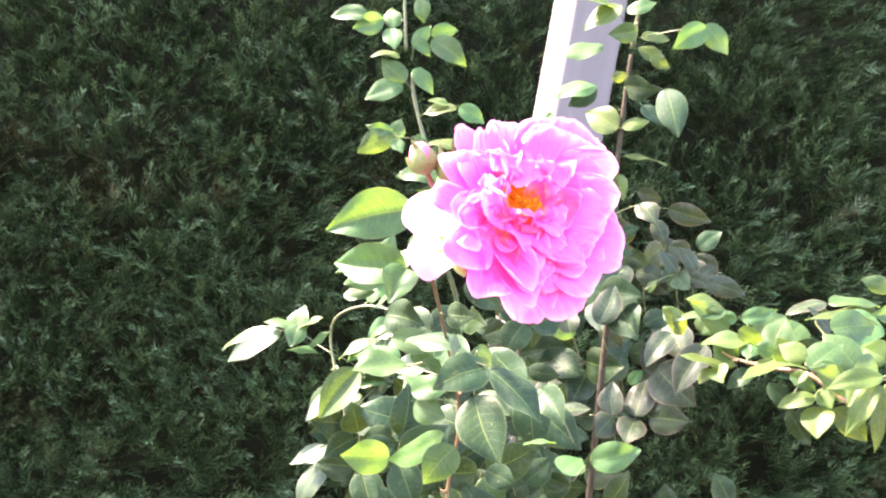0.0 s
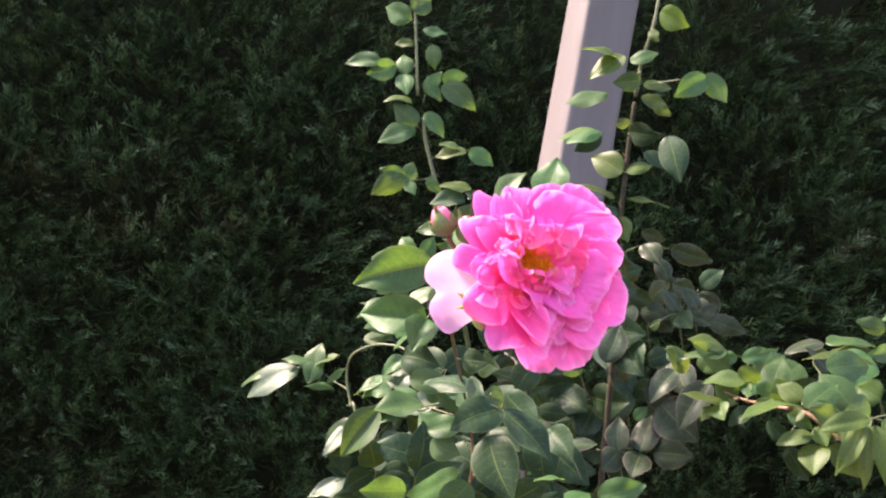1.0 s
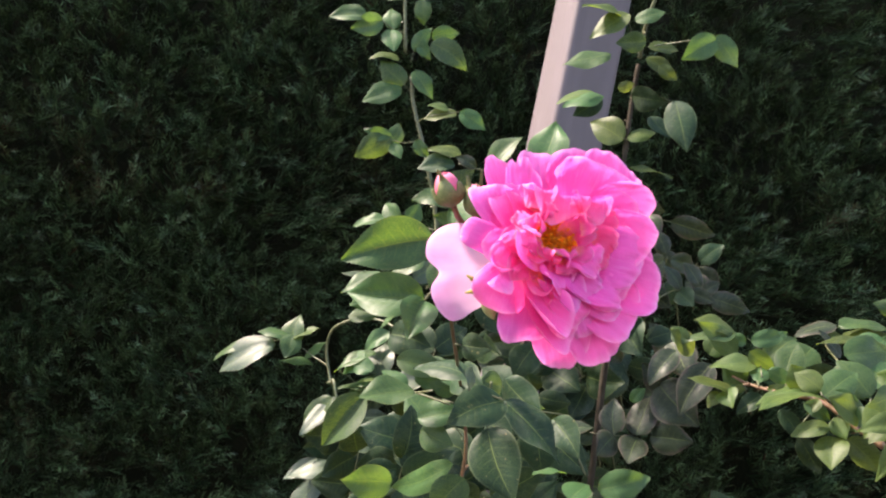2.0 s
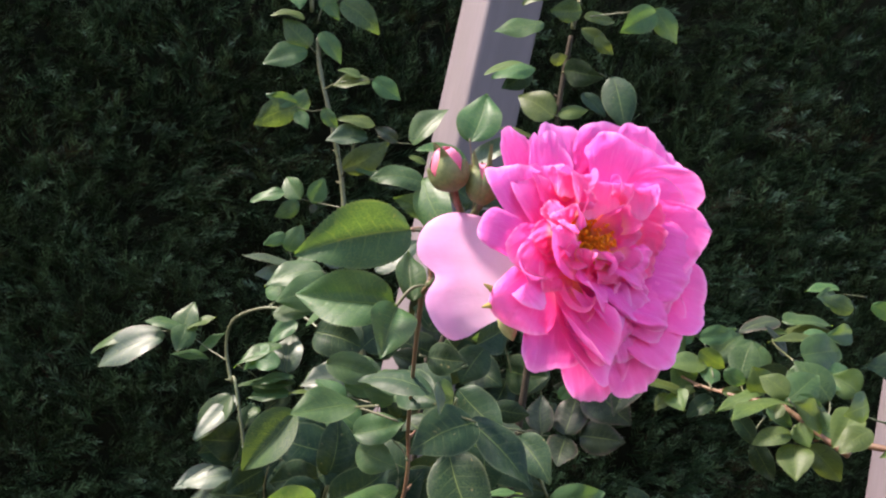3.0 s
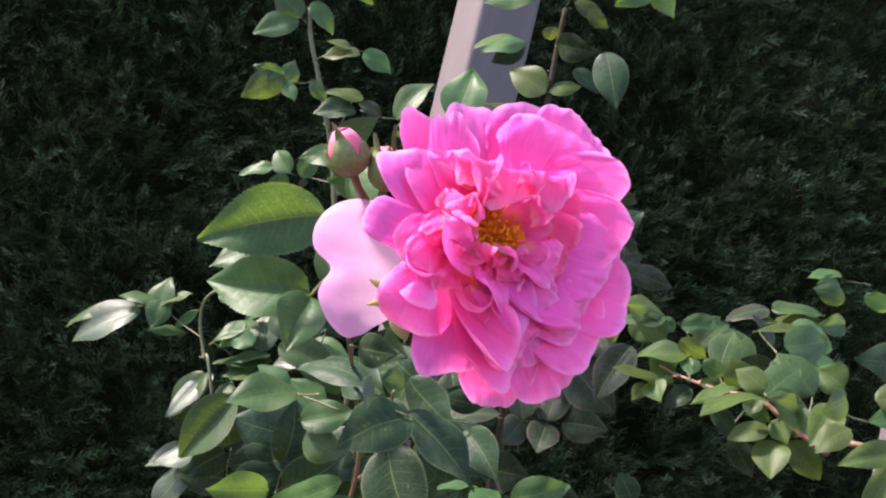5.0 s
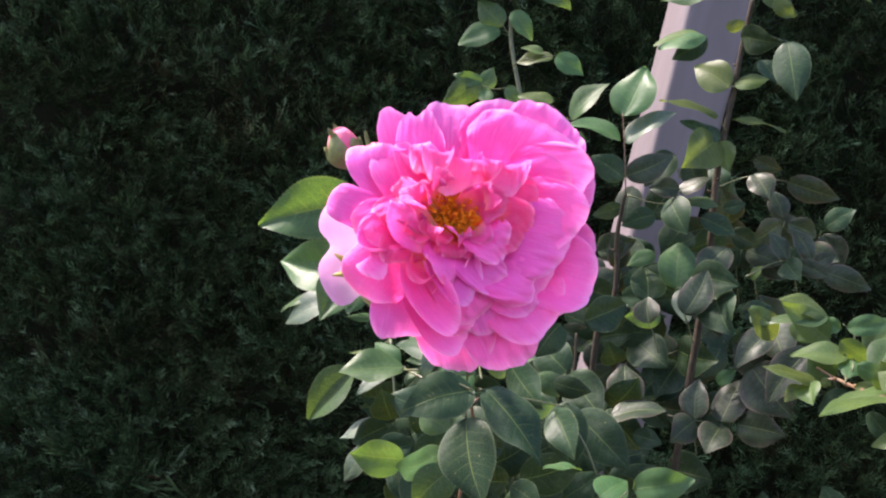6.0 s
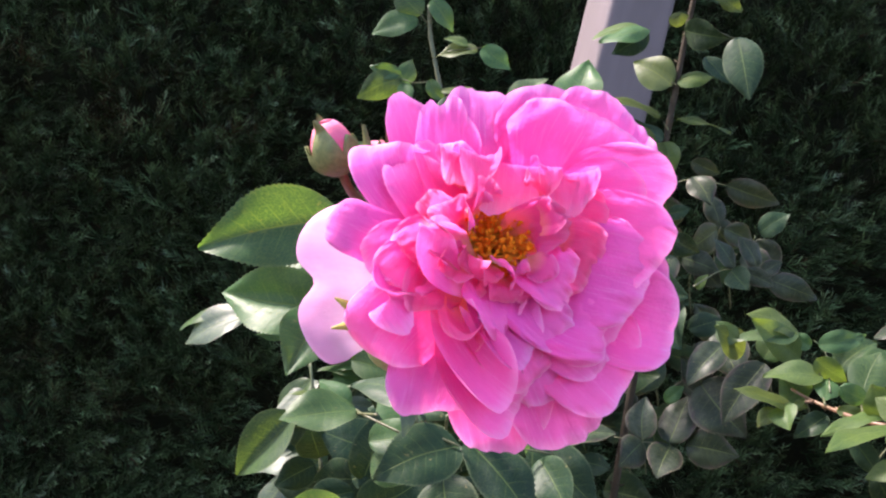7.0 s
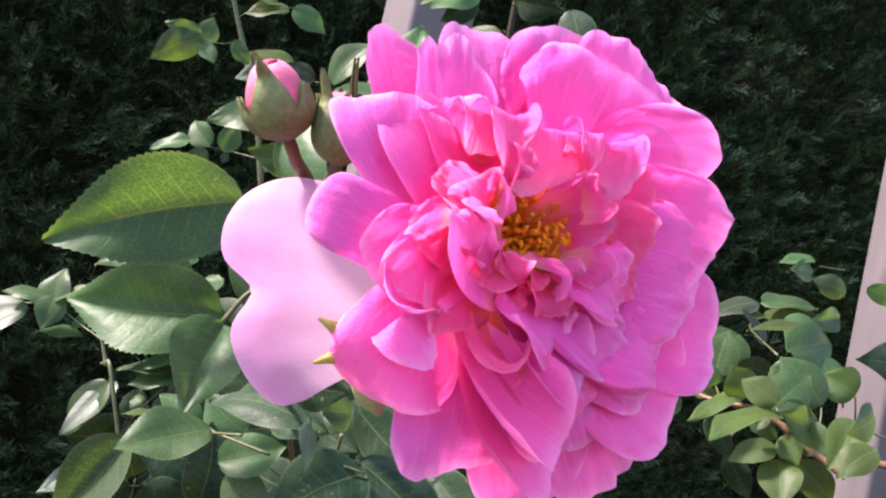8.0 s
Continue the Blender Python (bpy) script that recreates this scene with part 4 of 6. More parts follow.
leaflet(stalk, (0.0951, 0.6200, 1.1719), (0.1098, 0.6398, 1.1794), (-0.34, -0.84, 0.42), 0.0215, "g")
leaflet(stalk, (0.1127, 0.6200, 1.1811), (0.1451, 0.6200, 1.1938), (-0.29, -0.93, 0.24), 0.0208, "g")
leaflet(stalk, (0.0767, 0.6700, 1.1517), (0.0943, 0.6700, 1.1726), (0.06, -0.99, 0.10), 0.0190, "d")
leaflet(stalk, (0.0617, 0.5700, 1.1948), (0.0818, 0.5700, 1.1989), (-0.11, -0.08, 0.99), 0.0124, "g")
leaflet(stalk, (0.0448, 0.6200, 1.1665), (0.0652, 0.6093, 1.1612), (-0.03, -0.98, 0.20), 0.0175, "d")
stalk = compound_leaf(rose_bush, [(0.0236, 0.6200, 1.1776), (0.0232, 0.6200, 1.1892), (0.0209, 0.6200, 1.1948)], CANE)
leaflet(stalk, (0.0286, 0.6200, 1.1925), (0.0019, 0.6351, 1.1985), (0.00, -0.98, 0.21), 0.0243, "d")
leaflet(stalk, (0.0331, 0.6700, 1.1724), (0.0037, 0.6700, 1.1767), (-0.35, -0.90, 0.24), 0.0203, "d")
leaflet(stalk, (0.0257, 0.7000, 1.1869), (0.0072, 0.7171, 1.1913), (-0.17, -0.94, 0.30), 0.0212, "d")
leaflet(stalk, (0.0630, 0.7200, 1.2209), (0.0356, 0.7396, 1.2359), (-0.14, -0.96, 0.25), 0.0293, "d")
stalk = compound_leaf(rose_bush, [(-0.0053, 0.6800, 1.2407), (-0.0036, 0.6800, 1.2506)], CANE)
leaflet(stalk, (-0.0042, 0.6800, 1.2499), (-0.0291, 0.7011, 1.2615), (-0.07, -1.00, -0.04), 0.0272, "d")
leaflet(stalk, (-0.0036, 0.6800, 1.2506), (0.0174, 0.6982, 1.2673), (-0.29, -0.95, -0.15), 0.0233, "d")
leaflet(stalk, (0.0019, 0.7000, 1.2519), (0.0224, 0.6838, 1.2565), (-0.23, -0.97, 0.08), 0.0208, "d")
leaflet(stalk, (0.0679, 0.6800, 1.2626), (0.0924, 0.7001, 1.2769), (-0.19, -0.97, -0.16), 0.0240, "d")
leaflet(stalk, (0.0148, 0.5800, 1.2903), (0.0393, 0.5800, 1.2747), (-0.28, -0.95, 0.12), 0.0163, "d")
stalk = compound_leaf(rose_bush, [(0.0890, 0.5500, 1.2035), (0.0813, 0.5500, 1.2160), (0.0710, 0.5500, 1.2281)], CANE)
leaflet(stalk, (0.0629, 0.5300, 1.2348), (0.0765, 0.5100, 1.2193), (-0.34, -0.92, 0.20), 0.0175, "d")
leaflet(stalk, (0.0354, 0.5500, 1.2502), (0.0579, 0.5300, 1.2344), (-0.37, -0.93, 0.03), 0.0204, "d")
leaflet(stalk, (0.0589, 0.5700, 1.2408), (0.0789, 0.5700, 1.2400), (-0.32, -0.93, 0.18), 0.0125, "d")
stalk = compound_leaf(rose_bush, [(-0.0046, 0.5250, 1.2413), (-0.0162, 0.5450, 1.2355), (-0.0198, 0.5450, 1.2356)], CANE)
leaflet(stalk, (-0.0192, 0.5450, 1.2357), (-0.0342, 0.5519, 1.2451), (-0.19, -0.64, 0.74), 0.0130, "g")
leaflet(stalk, (-0.0298, 0.5450, 1.2376), (-0.0454, 0.5450, 1.2381), (0.13, 0.04, 0.99), 0.0066, "y")
stalk = compound_leaf(rose_bush, [(-0.0490, 0.8300, 1.1200), (-0.0684, 0.8300, 1.1180), (-0.0742, 0.8300, 1.1230)], CANE)
leaflet(stalk, (-0.0744, 0.8300, 1.1240), (-0.1109, 0.8300, 1.1103), (-0.18, -0.60, 0.78), 0.0228, "s")
leaflet(stalk, (-0.0849, 0.8300, 1.1108), (-0.1059, 0.8300, 1.0708), (-0.18, -0.58, 0.79), 0.0257, "s")
leaflet(stalk, (-0.0849, 0.8300, 1.1137), (-0.0661, 0.8242, 1.1136), (0.29, -0.92, 0.26), 0.0129, "g")
leaflet(stalk, (-0.0725, 0.8300, 1.1190), (-0.0622, 0.8393, 1.1314), (0.12, -0.99, 0.10), 0.0148, "g")
# the spray that reaches out past the bloom
cane(rose_bush, [(-0.0180, 0.7600, 1.2440), (-0.0420, 0.7900, 1.2560), (-0.0600, 0.8080, 1.2575), (-0.0773, 0.8200, 1.2532), (-0.0933, 0.8300, 1.2411), (-0.0956, 0.8350, 1.2216), (-0.0877, 0.8300, 1.1968), (-0.0748, 0.8100, 1.1715), (0.0000, 0.7800, 0.9000), (0.0500, 0.7600, 0.4000), (0.0700, 0.7500, 0.0000)], 0.0010, 0.0015, CANE, "thin brown twig with swollen nodes", 5, 7)
stalk = compound_leaf(rose_bush, [(-0.0914, 0.8350, 1.2089), (-0.1084, 0.8550, 1.2130), (-0.1320, 0.8650, 1.2221), (-0.1663, 0.8750, 1.2183)], CANE)
leaflet(stalk, (-0.1462, 0.8650, 1.2191), (-0.1943, 0.8700, 1.1848), (-0.24, -0.66, 0.71), 0.0348, "s")
leaflet(stalk, (-0.1663, 0.8750, 1.2179), (-0.2022, 0.8750, 1.1941), (-0.31, -0.36, 0.88), 0.0186, "g")
leaflet(stalk, (-0.1340, 0.8650, 1.2264), (-0.1639, 0.8650, 1.2274), (-0.03, -0.40, 0.92), 0.0171, "g")
leaflet(stalk, (-0.1311, 0.8650, 1.2167), (-0.1287, 0.8781, 1.2474), (-0.28, -0.68, 0.68), 0.0242, "g")
leaflet(stalk, (-0.1325, 0.8650, 1.2257), (-0.1086, 0.8650, 1.2386), (-0.29, -0.22, 0.93), 0.0165, "y")
leaflet(stalk, (-0.1178, 0.8650, 1.2095), (-0.0983, 0.8650, 1.2281), (-0.32, -0.51, 0.80), 0.0164, "g")
leaflet(stalk, (-0.1088, 0.8650, 1.2043), (-0.1400, 0.8650, 1.2035), (0.12, -0.18, 0.98), 0.0190, "g")
leaflet(stalk, (-0.1309, 0.8650, 1.2292), (-0.1335, 0.8490, 1.2088), (0.07, -0.94, 0.34), 0.0204, "g")
stalk = compound_leaf(rose_bush, [(-0.0430, 0.8450, 1.1863), (-0.0455, 0.8450, 1.2025), (-0.0531, 0.8450, 1.2264)], CANE)
leaflet(stalk, (-0.0458, 0.8450, 1.2046), (-0.0459, 0.8674, 1.2341), (-0.38, -0.64, 0.67), 0.0289, "s")
leaflet(stalk, (-0.0628, 0.8450, 1.2252), (-0.0798, 0.8450, 1.2020), (-0.35, -0.64, 0.68), 0.0201, "g")
leaflet(stalk, (0.0025, 0.7950, 1.2146), (-0.0356, 0.7950, 1.2034), (-0.40, -0.62, 0.68), 0.0243, "s")
leaflet(stalk, (-0.0369, 0.8450, 1.1985), (-0.0825, 0.8450, 1.1895), (-0.10, -0.32, 0.94), 0.0232, "g")
leaflet(stalk, (-0.0850, 0.8450, 1.1811), (-0.1069, 0.8450, 1.1412), (-0.46, -0.76, 0.46), 0.0273, "g", 0.36, 0.06, True)
leaflet(stalk, (-0.0740, 0.8450, 1.1464), (-0.1014, 0.8150, 1.1506), (0.07, -0.99, 0.07), 0.0321, "d")
leaflet(stalk, (-0.0797, 0.8450, 1.1208), (-0.1170, 0.8450, 1.1053), (-0.30, -0.59, 0.75), 0.0245, "s")
leaflet(stalk, (-0.0712, 0.8450, 1.1915), (-0.0475, 0.8450, 1.1899), (-0.36, -0.63, 0.69), 0.0145, "g")
leaflet(stalk, (-0.0560, 0.8450, 1.1685), (-0.0325, 0.8450, 1.1699), (0.02, -0.97, 0.25), 0.0142, "s")
stalk = compound_leaf(rose_bush, [(-0.0753, 0.8400, 1.1314), (-0.0664, 0.8400, 1.1604), (-0.0471, 0.8400, 1.1868)], CANE)
leaflet(stalk, (-0.0639, 0.8400, 1.1566), (-0.0722, 0.8400, 1.1357), (-0.07, -0.99, 0.16), 0.0115, "g")
leaflet(stalk, (-0.0564, 0.8400, 1.1206), (-0.0389, 0.8576, 1.1335), (0.03, -0.97, 0.24), 0.0223, "d")
leaflet(stalk, (-0.0241, 0.8400, 1.1147), (-0.0396, 0.8615, 1.1156), (-0.02, -0.92, 0.38), 0.0224, "g")
stalk = compound_leaf(rose_bush, [(-0.0478, 0.8750, 1.2751), (-0.0571, 0.8750, 1.2952), (-0.0653, 0.8750, 1.3133)], CANE)
leaflet(stalk, (-0.0622, 0.8750, 1.3009), (-0.0530, 0.8750, 1.3244), (-0.19, -0.98, 0.10), 0.0181, "g")
leaflet(stalk, (-0.0642, 0.8750, 1.3139), (-0.0820, 0.8750, 1.3029), (-0.09, -1.00, 0.01), 0.0118, "g")
leaflet(stalk, (-0.0574, 0.8750, 1.2887), (-0.0976, 0.8750, 1.2915), (0.02, -0.36, 0.93), 0.0219, "s")
leaflet(stalk, (-0.0571, 0.8750, 1.2815), (-0.0850, 0.8750, 1.2773), (-0.03, -0.99, 0.13), 0.0145, "s")
leaflet(stalk, (-0.0223, 0.8750, 1.3147), (-0.0552, 0.8750, 1.2904), (-0.26, -0.66, 0.71), 0.0250, "g")
leaflet(stalk, (-0.0299, 0.8750, 1.2951), (-0.0096, 0.8932, 1.3110), (-0.14, -0.98, 0.11), 0.0227, "s")
leaflet(stalk, (-0.0586, 0.8750, 1.2649), (-0.0744, 0.8922, 1.2666), (0.13, -0.97, 0.20), 0.0181, "g")
leaflet(stalk, (-0.0539, 0.8750, 1.2742), (-0.0546, 0.8531, 1.2626), (0.15, -0.98, 0.14), 0.0204, "g")
stalk = compound_leaf(rose_bush, [(0.0190, 0.7800, 1.2008), (-0.0033, 0.8000, 1.2007), (-0.0279, 0.8000, 1.2039)], CANE)
leaflet(stalk, (-0.0319, 0.8000, 1.2043), (0.0067, 0.8000, 1.2194), (-0.51, -0.61, 0.61), 0.0246, "g", 0.36, 0.06, True)
leaflet(stalk, (-0.0534, 0.8300, 1.2105), (-0.0734, 0.8433, 1.2175), (-0.35, -0.64, 0.68), 0.0185, "g")
leaflet(stalk, (-0.0412, 0.8400, 1.1904), (-0.0736, 0.8400, 1.1816), (-0.08, -0.44, 0.90), 0.0205, "g")
leaflet(stalk, (-0.0525, 0.8500, 1.1688), (-0.0391, 0.8567, 1.1719), (-0.36, -0.62, 0.70), 0.0110, "g")
leaflet(stalk, (-0.0637, 0.8500, 1.1740), (-0.0696, 0.8425, 1.1655), (-0.34, -0.62, 0.71), 0.0101, "g")
leaflet(stalk, (-0.0391, 0.8400, 1.2035), (-0.0704, 0.8400, 1.1921), (-0.17, -0.18, 0.97), 0.0203, "g")
stalk = compound_leaf(rose_bush, [(0.0166, 0.5800, 1.2384), (0.0081, 0.6000, 1.2394), (0.0033, 0.6000, 1.2418)], CANE)
leaflet(stalk, (-0.0280, 0.6000, 1.2477), (0.0033, 0.6000, 1.2441), (-0.16, -0.89, 0.42), 0.0183, "g", 0.36, 0.06, True)
leaflet(stalk, (0.0010, 0.5900, 1.2393), (0.0186, 0.6056, 1.2466), (-0.20, -0.87, 0.46), 0.0180, "g", 0.36, 0.06, True)
leaflet(stalk, (-0.0358, 0.6300, 1.2603), (-0.0084, 0.6121, 1.2569), (-0.14, -0.98, 0.15), 0.0249, "d")
leaflet(stalk, (-0.0592, 0.5700, 1.2713), (-0.0400, 0.5700, 1.2760), (-0.24, -0.62, 0.75), 0.0121, "g")
leaflet(stalk, (-0.0155, 0.6200, 1.2361), (0.0060, 0.6200, 1.2320), (0.06, -0.94, 0.34), 0.0111, "g")
stalk = compound_leaf(rose_bush, [(0.0177, 0.5600, 1.2106), (0.0162, 0.5700, 1.2132), (0.0100, 0.5700, 1.2180)], CANE)
leaflet(stalk, (-0.0102, 0.5700, 1.2181), (0.0145, 0.5700, 1.2271), (-0.31, -0.77, 0.56), 0.0190, "g", 0.36, 0.06, True)
leaflet(stalk, (-0.0073, 0.5700, 1.2115), (0.0126, 0.5597, 1.2069), (-0.21, -0.95, 0.22), 0.0175, "g")
leaflet(stalk, (-0.0208, 0.6300, 1.1796), (0.0056, 0.6431, 1.1906), (-0.25, -0.92, 0.31), 0.0225, "d")
leaflet(stalk, (0.0075, 0.5500, 1.2482), (0.0237, 0.5229, 1.2462), (-0.19, -0.93, 0.32), 0.0210, "d")
stalk = compound_leaf(rose_bush, [(0.0016, 0.4700, 1.2721), (0.0048, 0.4700, 1.2721)], CANE)
leaflet(stalk, (0.0050, 0.4700, 1.2721), (0.0190, 0.4602, 1.2732), (-0.21, -0.98, 0.03), 0.0137, "d")
stalk = compound_leaf(rose_bush, [(-0.0160, 0.5900, 1.2942), (-0.0135, 0.5700, 1.2989)], CANE)
leaflet(stalk, (-0.0125, 0.5700, 1.3006), (0.0082, 0.5700, 1.3195), (-0.47, -0.66, 0.59), 0.0170, "s")
stalk = compound_leaf(rose_bush, [(-0.0700, 0.8600, 1.1583), (-0.0742, 0.8600, 1.1449)], CANE)
leaflet(stalk, (-0.0753, 0.8600, 1.1383), (-0.1034, 0.8331, 1.1357), (-0.18, -0.98, -0.02), 0.0310, "d")
leaflet(stalk, (-0.0737, 0.8800, 1.1492), (-0.0687, 0.8931, 1.1694), (0.08, -0.96, 0.28), 0.0191, "d")
stalk = compound_leaf(rose_bush, [(-0.0550, 0.8450, 1.1863), (-0.0700, 0.8450, 1.1990), (-0.0850, 0.8450, 1.2060)], CANE)
leaflet(stalk, (0.0080, 0.8400, 1.2210), (-0.0310, 0.8300, 1.1930), (-0.48, -0.57, 0.67), 0.0283, "s")
leaflet(stalk, (-0.0530, 0.8500, 1.2260), (-0.0870, 0.8400, 1.2040), (-0.48, -0.57, 0.67), 0.0190, "g")
leaflet(stalk, (-0.0350, 0.8500, 1.1900), (-0.0680, 0.8400, 1.1820), (-0.3, -0.4, 0.85), 0.0157, "s")
leaflet(stalk, (-0.0810, 0.8500, 1.1810), (-0.1080, 0.8300, 1.1460), (-0.42, -0.66, 0.6), 0.0200, "s")
leaflet(stalk, (-0.0830, 0.8600, 1.1500), (-0.0960, 0.8500, 1.1240), (0.05, -0.97, 0.2), 0.0366, "d")
leaflet(stalk, (-0.0780, 0.8500, 1.1200), (-0.1180, 0.8400, 1.1040), (-0.48, -0.57, 0.67), 0.0178, "s")
leaflet(stalk, (-0.0170, 0.7000, 1.2360), (0.0160, 0.6800, 1.2310), (-0.2, -0.85, 0.45), 0.0210, "g")
leaflet(stalk, (0.0170, 0.7000, 1.2230), (0.0410, 0.6900, 1.2310), (-0.2, -0.85, 0.45), 0.0199, "g")
leaflet(stalk, (0.0020, 0.6900, 1.1990), (-0.0200, 0.7000, 1.2140), (-0.2, -0.85, 0.45), 0.0251, "g")
leaflet(stalk, (0.0560, 0.6000, 1.2680), (0.0460, 0.6000, 1.2470), (0.05, -0.97, 0.2), 0.0205, "d")
leaflet(stalk, (-0.0440, 0.8600, 1.2450), (-0.0640, 0.8600, 1.2230), (-0.2, -0.85, 0.45), 0.0175, "g")
leaflet(stalk, (-0.0490, 0.8600, 1.2000), (-0.0540, 0.8500, 1.1660), (0.05, -0.97, 0.2), 0.0220, "d")
leaflet(stalk, (0.0370, 0.7200, 1.2030), (0.0630, 0.7000, 1.1930), (0.05, -0.97, 0.2), 0.0252, "d")
leaflet(stalk, (-0.0350, 0.8000, 1.1780), (-0.0080, 0.8000, 1.1630), (0.05, -0.97, 0.2), 0.0227, "d")
leaflet(stalk, (0.0110, 0.7000, 1.1760), (0.0360, 0.7000, 1.1880), (-0.2, -0.85, 0.45), 0.0209, "g")
leaflet(stalk, (-0.0040, 0.7200, 1.1520), (-0.0190, 0.7200, 1.1710), (0.05, -0.97, 0.2), 0.0240, "d")
# the upright canes behind the bloom
climbing_rose = empty_thing("climbing_rose", "tall green rose canes climbing in front of a timber post", "climbing rose")
cane(climbing_rose, [(-0.0687, 1.0500, 1.5197), (-0.0619, 1.0500, 1.4890), (-0.0383, 1.0400, 1.4278), (-0.0214, 1.0350, 1.3770), (-0.0058, 1.0300, 1.3152), (0.0200, 1.0500, 1.2500), (0.0400, 1.0600, 1.1000), (0.0500, 1.0500, 0.6000), (0.0500, 1.0300, 0.0000)], 0.0022, 0.0032, CANE, "upright green rose cane with small thorns", 9, 11)
cane(climbing_rose, [(-0.0798, 1.0500, 1.5454), (-0.0888, 1.0500, 1.6042), (-0.1028, 1.0600, 1.6867)], 0.0021, 0.0016, CANE, "", 3, 12)
stalk = compound_leaf(climbing_rose, [(-0.0852, 1.0500, 1.5678), (-0.0970, 1.0500, 1.5699), (-0.1138, 1.0500, 1.5795), (-0.1290, 1.0500, 1.5819)], CANE)
leaflet(stalk, (-0.1290, 1.0500, 1.5819), (-0.1714, 1.0500, 1.5735), (-0.01, -0.90, 0.44), 0.0263, "g")
leaflet(stalk, (-0.1096, 1.0500, 1.5787), (-0.1443, 1.0500, 1.5636), (0.05, -0.99, -0.15), 0.0266, "g")
leaflet(stalk, (-0.0970, 1.0500, 1.5699), (-0.1030, 1.0685, 1.5984), (0.07, -0.96, -0.25), 0.0224, "g")
leaflet(stalk, (-0.1003, 1.0500, 1.5695), (-0.0908, 1.0307, 1.5403), (0.05, -0.99, -0.13), 0.0237, "g")
stalk = compound_leaf(climbing_rose, [(-0.0903, 1.0500, 1.6084), (-0.0924, 1.0500, 1.6253), (-0.0988, 1.0500, 1.6384)], CANE)
leaflet(stalk, (-0.0837, 1.0500, 1.6263), (-0.0531, 1.0500, 1.6251), (-0.07, -0.84, 0.54), 0.0187, "g")
leaflet(stalk, (-0.0988, 1.0500, 1.6384), (-0.1341, 1.0690, 1.6546), (-0.14, -0.96, -0.23), 0.0285, "g")
leaflet(stalk, (-0.0915, 1.0500, 1.6069), (-0.1155, 1.0500, 1.6041), (-0.13, -0.87, 0.48), 0.0148, "y")
leaflet(stalk, (-0.0701, 1.0500, 1.6093), (-0.0630, 1.0500, 1.5793), (-0.15, -0.97, -0.19), 0.0210, "g")
leaflet(stalk, (-0.1001, 1.0500, 1.6486), (-0.0804, 1.0747, 1.6733), (0.08, -0.99, -0.13), 0.0286, "g")
stalk = compound_leaf(climbing_rose, [(-0.0723, 1.0500, 1.5352), (-0.0682, 1.0500, 1.5561), (-0.0526, 1.0500, 1.5662)], CANE)
leaflet(stalk, (-0.0528, 1.0500, 1.5682), (-0.0222, 1.0500, 1.5766), (0.11, -0.97, -0.20), 0.0195, "g")
leaflet(stalk, (-0.0520, 1.0500, 1.5615), (-0.0078, 1.0500, 1.5360), (0.02, -1.00, 0.07), 0.0291, "g")
leaflet(stalk, (-0.0691, 1.0500, 1.5629), (-0.0503, 1.0500, 1.5419), (0.07, -0.98, -0.21), 0.0153, "g")
leaflet(stalk, (-0.0707, 1.0500, 1.5490), (-0.0541, 1.0500, 1.5783), (0.07, -0.97, -0.23), 0.0181, "g")
stalk = compound_leaf(climbing_rose, [(-0.0662, 1.0500, 1.5019), (-0.0760, 1.0500, 1.5109), (-0.0828, 1.0500, 1.5271)], CANE)
leaflet(stalk, (-0.0746, 1.0500, 1.5104), (-0.1064, 1.0500, 1.5325), (0.11, -0.99, -0.12), 0.0276, "g")
leaflet(stalk, (-0.0853, 1.0500, 1.5364), (-0.1200, 1.0500, 1.5330), (0.19, -0.58, 0.79), 0.0213, "y")
leaflet(stalk, (-0.0773, 1.0500, 1.5047), (-0.1197, 1.0500, 1.4833), (-0.19, -0.91, 0.36), 0.0291, "g")
leaflet(stalk, (-0.0678, 1.0500, 1.5262), (-0.0415, 1.0500, 1.4981), (0.25, -0.96, -0.09), 0.0206, "g")
stalk = compound_leaf(climbing_rose, [(-0.0544, 1.0300, 1.4660), (-0.0395, 0.9900, 1.4687), (-0.0090, 0.9900, 1.4774)], CANE)
leaflet(stalk, (-0.0118, 0.9900, 1.4745), (-0.0466, 0.9900, 1.4640), (-0.28, -0.61, 0.74), 0.0222, "y")
leaflet(stalk, (-0.0090, 0.9900, 1.4774), (0.0207, 0.9900, 1.4619), (0.12, -0.99, 0.08), 0.0219, "g")
leaflet(stalk, (-0.0216, 0.9900, 1.4772), (-0.0441, 0.9900, 1.4796), (0.16, -0.75, 0.65), 0.0138, "y")
stalk = compound_leaf(climbing_rose, [(-0.0493, 1.0300, 1.4467), (-0.0627, 1.0000, 1.4374), (-0.0775, 1.0000, 1.4388)], CANE)
leaflet(stalk, (-0.0775, 1.0000, 1.4388), (-0.1141, 1.0000, 1.4139), (0.16, -0.99, 0.06), 0.0273, "g")
leaflet(stalk, (-0.0771, 1.0000, 1.4357), (-0.0713, 1.0140, 1.4598), (0.23, -0.97, -0.09), 0.0195, "g")
leaflet(stalk, (-0.0752, 1.0000, 1.4353), (-0.0636, 0.9892, 1.4185), (0.20, -0.98, -0.07), 0.0156, "g")
leaflet(stalk, (-0.0780, 1.0000, 1.4426), (-0.1085, 1.0000, 1.4454), (0.08, -0.99, 0.10), 0.0156, "g")
leaflet(stalk, (-0.0523, 1.0000, 1.4419), (-0.0343, 1.0000, 1.4248), (-0.19, -0.98, 0.11), 0.0143, "g")
stalk = compound_leaf(climbing_rose, [(-0.0154, 1.0400, 1.3514), (-0.0382, 1.0600, 1.3535), (-0.0594, 1.0600, 1.3541)], CANE)
